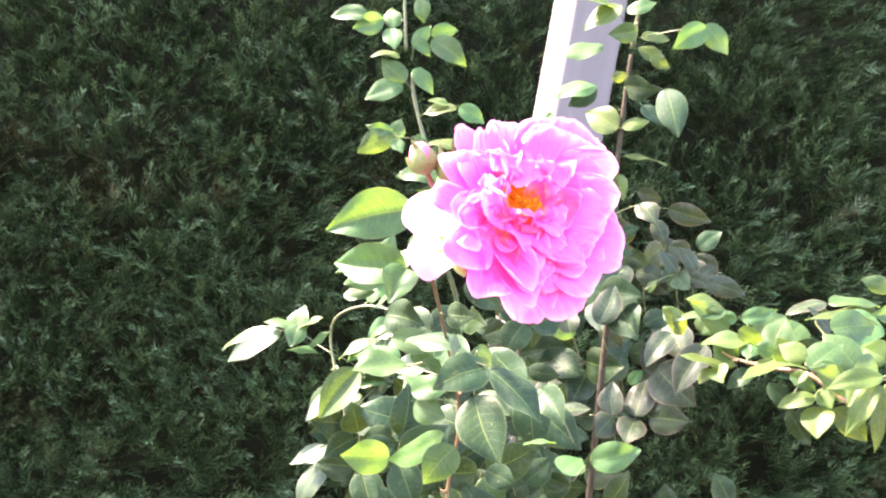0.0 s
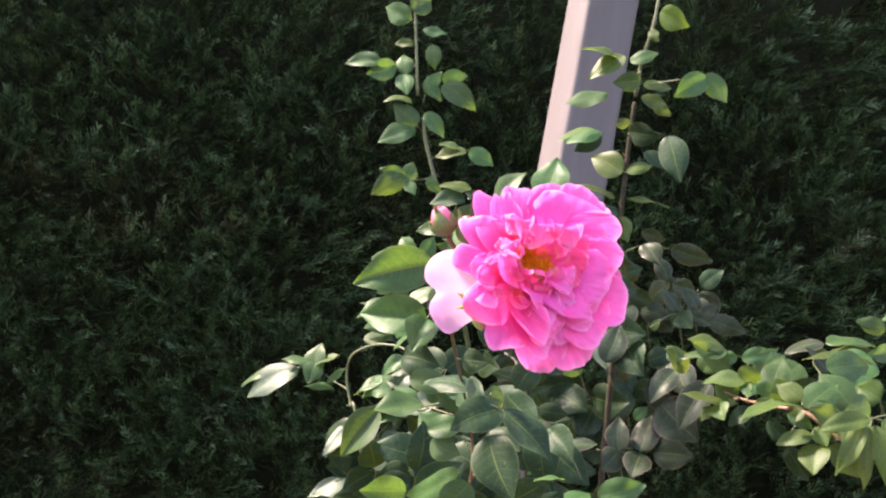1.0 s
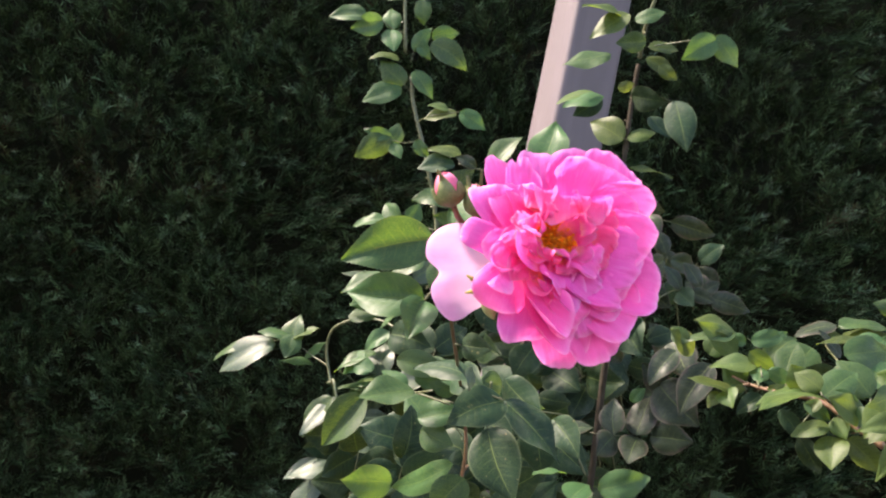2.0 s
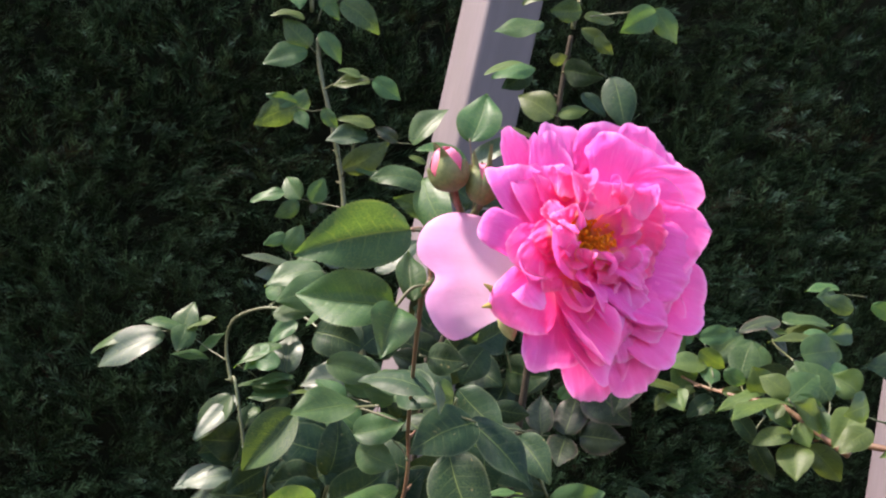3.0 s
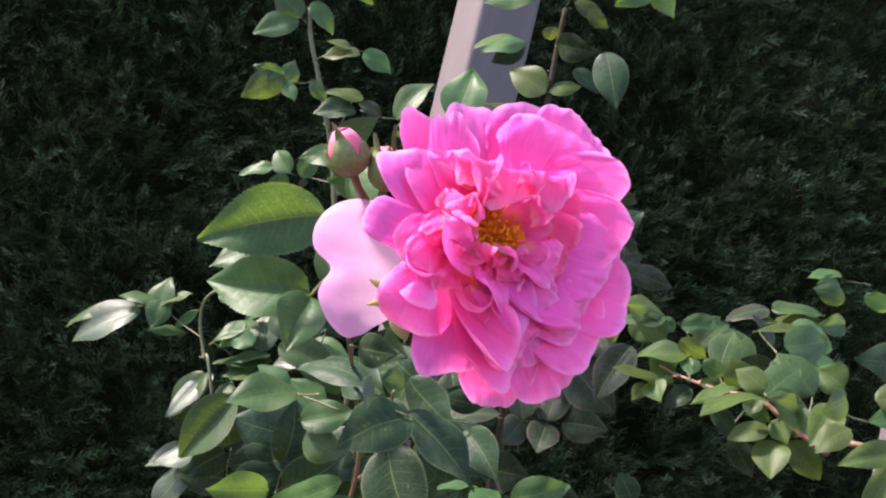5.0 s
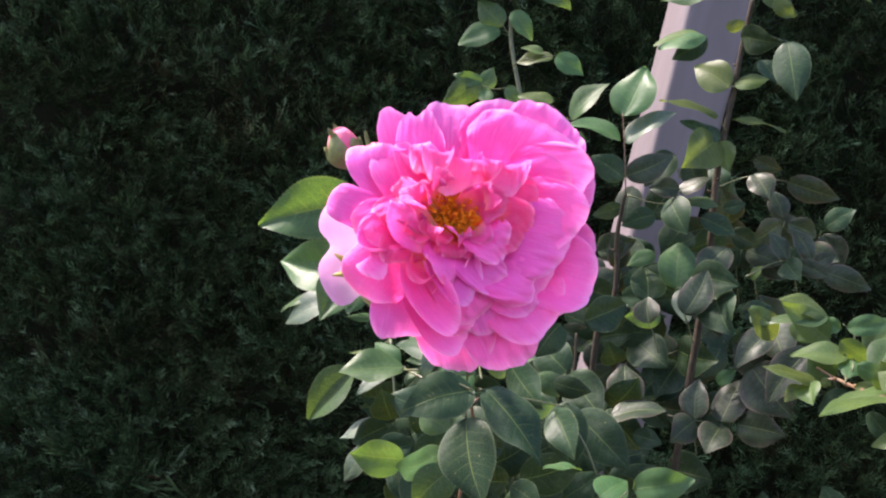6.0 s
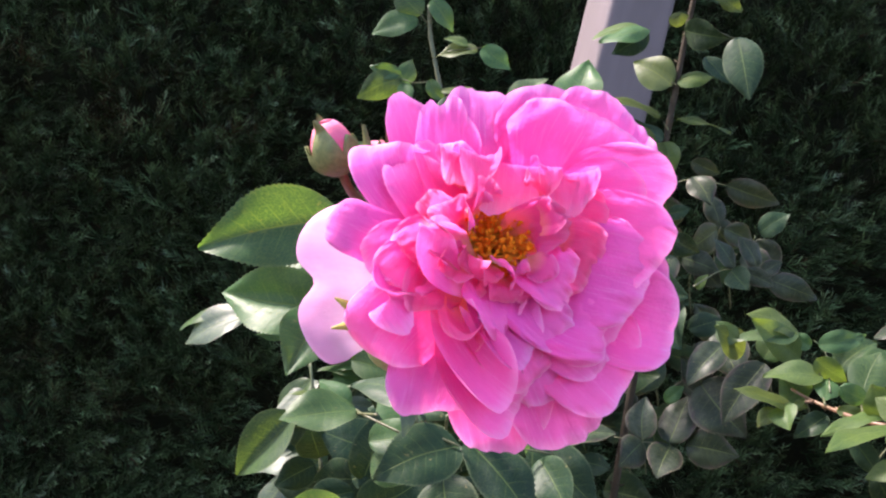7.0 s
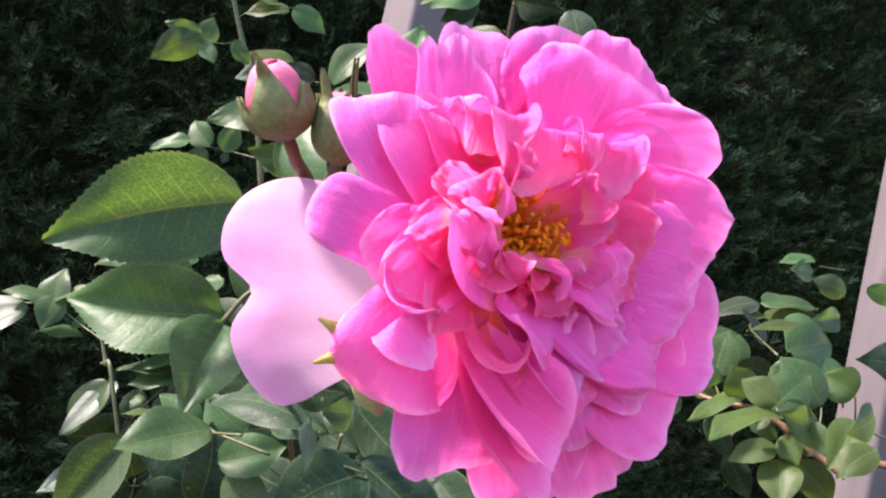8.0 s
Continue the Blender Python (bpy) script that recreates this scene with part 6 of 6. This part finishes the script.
stalk = compound_leaf(rose_bush, [(0.2255, 0.6700, 1.2590), (0.2293, 0.6900, 1.2654), (0.2268, 0.6900, 1.2740)], CANE)
leaflet(stalk, (0.2290, 0.6900, 1.2721), (0.1959, 0.6900, 1.2656), (-0.23, -0.67, 0.70), 0.0193, "y")
leaflet(stalk, (0.2230, 0.6900, 1.2809), (0.2428, 0.6900, 1.2715), (-0.40, -0.91, -0.11), 0.0148, "y")
leaflet(stalk, (0.2310, 0.6900, 1.2710), (0.2279, 0.6764, 1.2604), (-0.29, -0.94, 0.18), 0.0148, "g")
leaflet(stalk, (0.2144, 0.6900, 1.2521), (0.1814, 0.6900, 1.2559), (-0.12, -0.37, 0.92), 0.0190, "y")
leaflet(stalk, (0.2063, 0.6900, 1.2486), (0.1983, 0.6900, 1.2363), (-0.43, -0.83, 0.37), 0.0104, "y")
leaflet(stalk, (0.2083, 0.6900, 1.2502), (0.2111, 0.6742, 1.2408), (-0.45, -0.85, 0.28), 0.0170, "y")
leaflet(stalk, (0.2163, 0.6900, 1.2541), (0.2223, 0.6851, 1.2535), (-0.51, -0.85, 0.12), 0.0066, "y")
stalk = compound_leaf(rose_bush, [(0.2309, 0.6800, 1.2649), (0.2357, 0.7100, 1.2844), (0.2277, 0.7100, 1.2900)], CANE)
leaflet(stalk, (0.2305, 0.7100, 1.2877), (0.2569, 0.7100, 1.2964), (-0.27, -0.95, 0.17), 0.0143, "g")
leaflet(stalk, (0.2269, 0.7100, 1.2862), (0.2140, 0.7153, 1.2888), (-0.44, -0.87, 0.22), 0.0107, "g")
leaflet(stalk, (0.2180, 0.7100, 1.2917), (0.1854, 0.7100, 1.2981), (-0.03, -0.57, 0.82), 0.0191, "y")
leaflet(stalk, (0.2178, 0.7100, 1.2931), (0.1817, 0.7100, 1.2819), (-0.36, -0.49, 0.79), 0.0220, "g")
leaflet(stalk, (0.1838, 0.7100, 1.2804), (0.1719, 0.7186, 1.2902), (-0.30, -0.95, 0.05), 0.0138, "g")
leaflet(stalk, (0.2465, 0.7100, 1.2907), (0.2570, 0.7100, 1.2992), (-0.41, -0.91, 0.09), 0.0074, "g")
stalk = compound_leaf(rose_bush, [(0.2341, 0.6400, 1.2586), (0.2400, 0.6600, 1.2648), (0.2381, 0.6600, 1.2698)], CANE)
leaflet(stalk, (0.2392, 0.6600, 1.2693), (0.2509, 0.6737, 1.2933), (-0.26, -0.91, 0.34), 0.0212, "g")
leaflet(stalk, (0.2272, 0.6600, 1.2713), (0.2453, 0.6600, 1.2669), (-0.40, -0.92, -0.01), 0.0119, "g")
leaflet(stalk, (0.2844, 0.6800, 1.2726), (0.2541, 0.6800, 1.2724), (-0.39, -0.92, -0.05), 0.0164, "d")
leaflet(stalk, (0.2279, 0.6600, 1.2587), (0.2456, 0.6600, 1.2571), (-0.38, -0.84, 0.37), 0.0083, "y")
stalk = compound_leaf(rose_bush, [(0.2579, 0.6200, 1.2575), (0.2407, 0.6000, 1.2631), (0.2384, 0.6000, 1.2657)], CANE)
leaflet(stalk, (0.2392, 0.6000, 1.2627), (0.1894, 0.5690, 1.2525), (-0.64, -0.35, 0.68), 0.0213, "y")
leaflet(stalk, (0.2385, 0.6000, 1.2672), (0.2241, 0.6104, 1.2753), (-0.34, -0.90, 0.28), 0.0163, "y")
stalk = compound_leaf(rose_bush, [(0.2806, 0.6250, 1.2480), (0.2878, 0.6350, 1.2635), (0.2919, 0.6550, 1.2798)], CANE)
leaflet(stalk, (0.2880, 0.6350, 1.2651), (0.2685, 0.6496, 1.2854), (-0.19, -0.86, 0.48), 0.0255, "g")
leaflet(stalk, (0.2755, 0.6550, 1.2895), (0.3155, 0.6747, 1.2956), (-0.43, -0.86, 0.27), 0.0260, "g")
leaflet(stalk, (0.3091, 0.6450, 1.2708), (0.2954, 0.6505, 1.2813), (-0.30, -0.94, 0.16), 0.0132, "g")
stalk = compound_leaf(rose_bush, [(0.2608, 0.6200, 1.2520), (0.2597, 0.6200, 1.2459), (0.2593, 0.6200, 1.2359)], CANE)
leaflet(stalk, (0.2555, 0.6200, 1.2440), (0.2317, 0.6200, 1.2334), (-0.61, -0.48, 0.63), 0.0149, "y")
leaflet(stalk, (0.2591, 0.6200, 1.2370), (0.2533, 0.6029, 1.2183), (-0.45, -0.89, 0.08), 0.0218, "y")
leaflet(stalk, (0.2684, 0.6200, 1.2376), (0.2933, 0.6200, 1.2186), (-0.48, -0.81, 0.34), 0.0176, "y")
leaflet(stalk, (0.2376, 0.6200, 1.2560), (0.2563, 0.6200, 1.2469), (-0.35, -0.87, 0.34), 0.0114, "g")
leaflet(stalk, (0.2563, 0.6200, 1.2672), (0.2736, 0.6200, 1.2515), (-0.46, -0.85, 0.25), 0.0142, "g")
leaflet(stalk, (0.2678, 0.6200, 1.2542), (0.2782, 0.6067, 1.2468), (-0.64, -0.75, 0.15), 0.0175, "g")
leaflet(stalk, (0.2591, 0.6200, 1.2497), (0.2638, 0.6112, 1.2375), (-0.49, -0.81, 0.32), 0.0133, "y")
leaflet(stalk, (0.2472, 0.6200, 1.2598), (0.2408, 0.6200, 1.2490), (-0.57, -0.80, 0.20), 0.0087, "y")
stalk = compound_leaf(rose_bush, [(0.2604, 0.6600, 1.2466), (0.2553, 0.6600, 1.2374), (0.2545, 0.6600, 1.2288)], CANE)
leaflet(stalk, (0.2545, 0.6600, 1.2288), (0.2731, 0.6600, 1.2056), (-0.38, -0.92, -0.10), 0.0146, "d")
leaflet(stalk, (0.2387, 0.6600, 1.2455), (0.2575, 0.6600, 1.2267), (-0.39, -0.92, 0.06), 0.0125, "d")
stalk = compound_leaf(rose_bush, [(0.2883, 0.5800, 1.2616), (0.2764, 0.5800, 1.2635), (0.2718, 0.5800, 1.2684)], CANE)
leaflet(stalk, (0.2753, 0.5800, 1.2707), (0.2514, 0.5650, 1.2642), (-0.73, -0.66, -0.18), 0.0180, "g")
leaflet(stalk, (0.2795, 0.5800, 1.2566), (0.2619, 0.5800, 1.2407), (-0.66, -0.72, 0.24), 0.0156, "y")
stalk = compound_leaf(rose_bush, [(0.2740, 0.6600, 1.2849), (0.2912, 0.7200, 1.2943), (0.3124, 0.7400, 1.3017)], CANE)
leaflet(stalk, (0.3057, 0.7400, 1.3096), (0.2747, 0.7400, 1.2960), (-0.47, -0.46, 0.75), 0.0190, "b")
leaflet(stalk, (0.3130, 0.7400, 1.3015), (0.2816, 0.7400, 1.2995), (-0.42, -0.42, 0.80), 0.0173, "y")
leaflet(stalk, (0.3076, 0.7400, 1.3099), (0.3489, 0.7400, 1.3120), (-0.48, -0.40, 0.78), 0.0223, "g")
leaflet(stalk, (0.3127, 0.7400, 1.3000), (0.3495, 0.7400, 1.3087), (-0.48, -0.31, 0.82), 0.0205, "y")
leaflet(stalk, (0.3654, 0.7400, 1.3087), (0.3375, 0.7285, 1.3040), (-0.51, -0.86, 0.08), 0.0170, "g")
stalk = compound_leaf(rose_bush, [(0.5157, 0.9500, 1.3479), (0.4892, 0.9500, 1.3469)], CANE)
leaflet(stalk, (0.4834, 0.9500, 1.3518), (0.4484, 0.9500, 1.3430), (-0.50, -0.44, 0.75), 0.0193, "g")
leaflet(stalk, (0.4837, 0.9500, 1.3396), (0.4506, 0.9327, 1.3385), (-0.41, -0.91, 0.12), 0.0216, "g")
cane(rose_bush, [(0.2129, 0.6900, 1.2618), (0.2229, 0.6800, 1.2584), (0.2363, 0.6500, 1.2573), (0.2510, 0.6350, 1.2579), (0.2610, 0.6250, 1.2532), (0.2694, 0.6150, 1.2463), (0.2824, 0.6000, 1.2378)], 0.0008, 0.0024, CANE_RED, "", 6, 23)
stalk = compound_leaf(rose_bush, [(0.2331, 0.4400, 1.2758), (0.2191, 0.4400, 1.2739), (0.2096, 0.4400, 1.2701)], CANE)
leaflet(stalk, (0.2109, 0.4400, 1.2709), (0.1852, 0.4400, 1.2618), (-0.36, -0.90, 0.26), 0.0105, "y")
leaflet(stalk, (0.2084, 0.4400, 1.2683), (0.1963, 0.4400, 1.2407), (-0.47, -0.81, 0.34), 0.0098, "y")
leaflet(stalk, (0.2102, 0.4400, 1.2668), (0.2087, 0.4350, 1.2357), (0.35, -0.94, 0.00), 0.0105, "y")
leaflet(stalk, (0.2135, 0.4400, 1.2684), (0.2202, 0.4350, 1.2388), (-0.41, -0.90, 0.14), 0.0100, "y")
leaflet(stalk, (0.2179, 0.4400, 1.2724), (0.2317, 0.4299, 1.2531), (-0.47, -0.81, 0.35), 0.0120, "y")
# more pale leaves along the side branch
stalk = compound_leaf(rose_bush, [(0.3270, 0.6700, 1.2610), (0.3200, 0.6640, 1.2750), (0.3150, 0.6600, 1.2830)], CANE)
leaflet(stalk, (0.3150, 0.6600, 1.2830), (0.2760, 0.6500, 1.2670), (-0.45, -0.75, 0.50), 0.0260, "g")
leaflet(stalk, (0.3300, 0.7000, 1.2970), (0.2710, 0.6900, 1.2940), (-0.35, -0.45, 0.82), 0.0143, "y")
leaflet(stalk, (0.3350, 0.7200, 1.3040), (0.3130, 0.7100, 1.2840), (-0.40, -0.88, 0.25), 0.0322, "g")
stalk = compound_leaf(rose_bush, [(0.2850, 0.7100, 1.2680), (0.2780, 0.7040, 1.2820), (0.2730, 0.7000, 1.2900)], CANE)
leaflet(stalk, (0.2730, 0.7000, 1.2900), (0.2530, 0.6900, 1.2690), (-0.40, -0.88, 0.25), 0.0277, "g")
leaflet(stalk, (0.2450, 0.6400, 1.2670), (0.2060, 0.6200, 1.2500), (-0.6, -0.4, 0.7), 0.0126, "y")
leaflet(stalk, (0.2410, 0.6300, 1.2640), (0.2300, 0.6300, 1.2790), (-0.40, -0.88, 0.25), 0.0182, "y")
stalk = compound_leaf(rose_bush, [(0.2340, 0.7200, 1.2560), (0.2270, 0.7140, 1.2700), (0.2220, 0.7100, 1.2780)], CANE)
leaflet(stalk, (0.2220, 0.7100, 1.2780), (0.1870, 0.7000, 1.2970), (-0.45, -0.75, 0.50), 0.0210, "y")
leaflet(stalk, (0.1920, 0.7200, 1.2740), (0.1690, 0.7100, 1.2880), (-0.45, -0.75, 0.50), 0.0201, "y")
leaflet(stalk, (0.2440, 0.7100, 1.2750), (0.2680, 0.7200, 1.2950), (-0.40, -0.88, 0.25), 0.0230, "g")
stalk = compound_leaf(rose_bush, [(0.2830, 0.6700, 1.2560), (0.2760, 0.6640, 1.2700), (0.2710, 0.6600, 1.2780)], CANE)
leaflet(stalk, (0.2710, 0.6600, 1.2780), (0.2900, 0.6500, 1.2690), (-0.40, -0.88, 0.25), 0.0219, "g")
leaflet(stalk, (0.2490, 0.6200, 1.2610), (0.2740, 0.6300, 1.2800), (-0.40, -0.88, 0.25), 0.0221, "g")
leaflet(stalk, (0.2780, 0.6200, 1.2510), (0.2480, 0.6100, 1.2630), (-0.45, -0.75, 0.50), 0.0208, "y")
stalk = compound_leaf(rose_bush, [(0.2380, 0.7100, 1.2340), (0.2310, 0.7040, 1.2480), (0.2260, 0.7000, 1.2560)], CANE)
leaflet(stalk, (0.2260, 0.7000, 1.2560), (0.2080, 0.7000, 1.2690), (-0.40, -0.88, 0.25), 0.0199, "g")
leaflet(stalk, (0.2320, 0.6800, 1.2520), (0.2160, 0.6800, 1.2360), (-0.40, -0.88, 0.25), 0.0132, "d")
leaflet(stalk, (0.2810, 0.6000, 1.2650), (0.2640, 0.5900, 1.2420), (-0.45, -0.75, 0.50), 0.0187, "y")
stalk = compound_leaf(rose_bush, [(0.3220, 0.6500, 1.2500), (0.3150, 0.6440, 1.2640), (0.3100, 0.6400, 1.2720)], CANE)
leaflet(stalk, (0.3100, 0.6400, 1.2720), (0.2960, 0.6500, 1.2800), (-0.40, -0.88, 0.25), 0.0218, "y")
leaflet(stalk, (0.3040, 0.7200, 1.2860), (0.2840, 0.7200, 1.3040), (-0.35, -0.45, 0.82), 0.0163, "b")
leaflet(stalk, (0.2040, 0.7200, 1.2730), (0.2120, 0.7200, 1.2880), (-0.40, -0.88, 0.25), 0.0184, "g")
# leaves dulled by shade in their colour, between the side branch and the bloom
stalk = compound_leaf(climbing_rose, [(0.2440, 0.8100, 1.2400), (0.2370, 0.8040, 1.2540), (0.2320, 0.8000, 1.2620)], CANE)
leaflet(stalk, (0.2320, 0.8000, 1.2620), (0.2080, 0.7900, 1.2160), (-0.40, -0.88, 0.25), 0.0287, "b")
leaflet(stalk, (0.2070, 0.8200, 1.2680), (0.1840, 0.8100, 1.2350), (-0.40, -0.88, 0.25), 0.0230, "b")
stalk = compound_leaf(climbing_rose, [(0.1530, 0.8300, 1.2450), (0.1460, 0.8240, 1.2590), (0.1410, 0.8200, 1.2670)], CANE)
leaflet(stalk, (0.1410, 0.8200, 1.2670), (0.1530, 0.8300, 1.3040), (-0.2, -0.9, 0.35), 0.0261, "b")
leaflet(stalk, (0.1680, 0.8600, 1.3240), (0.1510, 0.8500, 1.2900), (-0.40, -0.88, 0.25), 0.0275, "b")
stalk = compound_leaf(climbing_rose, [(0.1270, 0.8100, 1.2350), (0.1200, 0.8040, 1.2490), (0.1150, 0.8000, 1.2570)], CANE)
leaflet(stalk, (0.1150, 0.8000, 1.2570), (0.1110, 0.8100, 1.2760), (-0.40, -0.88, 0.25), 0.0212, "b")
# shade-darkened leaves in front of the nearer post
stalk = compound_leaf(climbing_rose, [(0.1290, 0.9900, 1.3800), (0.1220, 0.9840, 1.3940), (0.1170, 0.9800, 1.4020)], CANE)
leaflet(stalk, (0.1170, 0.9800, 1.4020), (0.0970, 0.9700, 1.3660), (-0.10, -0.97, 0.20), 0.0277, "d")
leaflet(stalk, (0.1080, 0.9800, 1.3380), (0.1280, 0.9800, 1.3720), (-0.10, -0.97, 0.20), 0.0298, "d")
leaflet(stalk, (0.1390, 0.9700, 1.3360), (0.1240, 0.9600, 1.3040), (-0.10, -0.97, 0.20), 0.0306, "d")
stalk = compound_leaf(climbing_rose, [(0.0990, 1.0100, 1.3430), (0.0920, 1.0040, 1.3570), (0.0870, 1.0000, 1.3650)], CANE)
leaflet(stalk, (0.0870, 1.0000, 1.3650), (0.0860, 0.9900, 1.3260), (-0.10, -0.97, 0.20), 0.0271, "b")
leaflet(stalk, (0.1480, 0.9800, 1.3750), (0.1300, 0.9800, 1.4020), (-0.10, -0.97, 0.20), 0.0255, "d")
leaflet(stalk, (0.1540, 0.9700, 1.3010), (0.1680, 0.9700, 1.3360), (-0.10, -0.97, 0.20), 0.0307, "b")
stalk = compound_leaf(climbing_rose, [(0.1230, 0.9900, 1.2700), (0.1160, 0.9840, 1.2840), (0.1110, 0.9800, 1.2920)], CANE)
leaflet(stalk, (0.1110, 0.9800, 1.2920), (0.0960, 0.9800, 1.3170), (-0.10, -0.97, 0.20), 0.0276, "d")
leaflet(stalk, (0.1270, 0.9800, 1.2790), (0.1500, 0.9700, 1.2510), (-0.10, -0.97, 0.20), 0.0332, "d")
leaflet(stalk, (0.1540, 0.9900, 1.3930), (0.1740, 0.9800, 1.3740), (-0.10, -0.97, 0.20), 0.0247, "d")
post_climber = empty_thing("climbing_rose", "green rose cane with dark leaves climbing beside a timber post", "climbing rose")
cane(post_climber, [(0.8426, 1.1800, 1.6101), (0.8454, 1.1800, 1.5311), (0.8496, 1.1800, 1.4128), (0.8701, 1.1800, 1.2648), (0.7600, 1.2000, 0.8000), (0.7500, 1.2000, 0.0000)], 0.0036, 0.0042, CANE, "thick green cane beside the second post", 6, 31)
stalk = compound_leaf(post_climber, [(0.8405, 1.1450, 1.5061), (0.8045, 1.1450, 1.4920), (0.7860, 1.1450, 1.4888)], CANE)
leaflet(stalk, (0.8052, 1.1450, 1.4882), (0.7464, 1.1300, 1.4771), (-0.66, -0.72, -0.20), 0.0428, "d")
leaflet(stalk, (0.7994, 1.1450, 1.4677), (0.7583, 1.1300, 1.4491), (-0.59, -0.74, -0.33), 0.0341, "d")
leaflet(stalk, (0.8514, 1.1700, 1.4213), (0.7966, 1.1577, 1.4210), (-0.77, -0.63, -0.09), 0.0260, "d")
leaflet(stalk, (0.8509, 1.1700, 1.3976), (0.8926, 1.1870, 1.4189), (-0.80, -0.57, -0.18), 0.0264, "d")
leaflet(stalk, (0.8504, 1.1700, 1.3740), (0.8254, 1.1923, 1.3846), (-0.63, -0.75, -0.18), 0.0346, "d")
leaflet(stalk, (0.8732, 1.1700, 1.3298), (0.8767, 1.1505, 1.3166), (-0.83, -0.55, -0.10), 0.0267, "d")
leaflet(stalk, (0.8354, 1.1700, 1.5602), (0.8704, 1.1937, 1.6006), (-0.68, -0.69, -0.23), 0.0355, "d")


def thicket(thing, count, lo, hi, kinds, seed, rise=0.0):
    """Leaves deep inside the bush, on short stalks of their own, mostly in the shade-darkened kinds."""
    rng = random.Random(seed)
    for _ in range(count):
        p = Vector([rng.uniform(a, b) for a, b in zip(lo, hi)])
        stalk = compound_leaf(thing, [p + Vector((0.01, 0.02, -0.05)), p + Vector((0, 0.008, -0.02)), p])
        a = rng.uniform(0, 6.283)
        for k in range(3):
            d = Vector((math.cos(a + k * 2.1), rng.uniform(-0.5, 0.3), math.sin(a + k * 2.1) * 0.7 - 0.15)).normalized()
            size = rng.uniform(0.030, 0.046)
            n = Vector((rng.uniform(-0.2, 0.5), -1.0, rng.uniform(-0.35, 0.25) + rise))
            leaflet(stalk, p + d * 0.004, p + d * size, n, size * rng.uniform(0.6, 0.72), rng.choice(kinds))


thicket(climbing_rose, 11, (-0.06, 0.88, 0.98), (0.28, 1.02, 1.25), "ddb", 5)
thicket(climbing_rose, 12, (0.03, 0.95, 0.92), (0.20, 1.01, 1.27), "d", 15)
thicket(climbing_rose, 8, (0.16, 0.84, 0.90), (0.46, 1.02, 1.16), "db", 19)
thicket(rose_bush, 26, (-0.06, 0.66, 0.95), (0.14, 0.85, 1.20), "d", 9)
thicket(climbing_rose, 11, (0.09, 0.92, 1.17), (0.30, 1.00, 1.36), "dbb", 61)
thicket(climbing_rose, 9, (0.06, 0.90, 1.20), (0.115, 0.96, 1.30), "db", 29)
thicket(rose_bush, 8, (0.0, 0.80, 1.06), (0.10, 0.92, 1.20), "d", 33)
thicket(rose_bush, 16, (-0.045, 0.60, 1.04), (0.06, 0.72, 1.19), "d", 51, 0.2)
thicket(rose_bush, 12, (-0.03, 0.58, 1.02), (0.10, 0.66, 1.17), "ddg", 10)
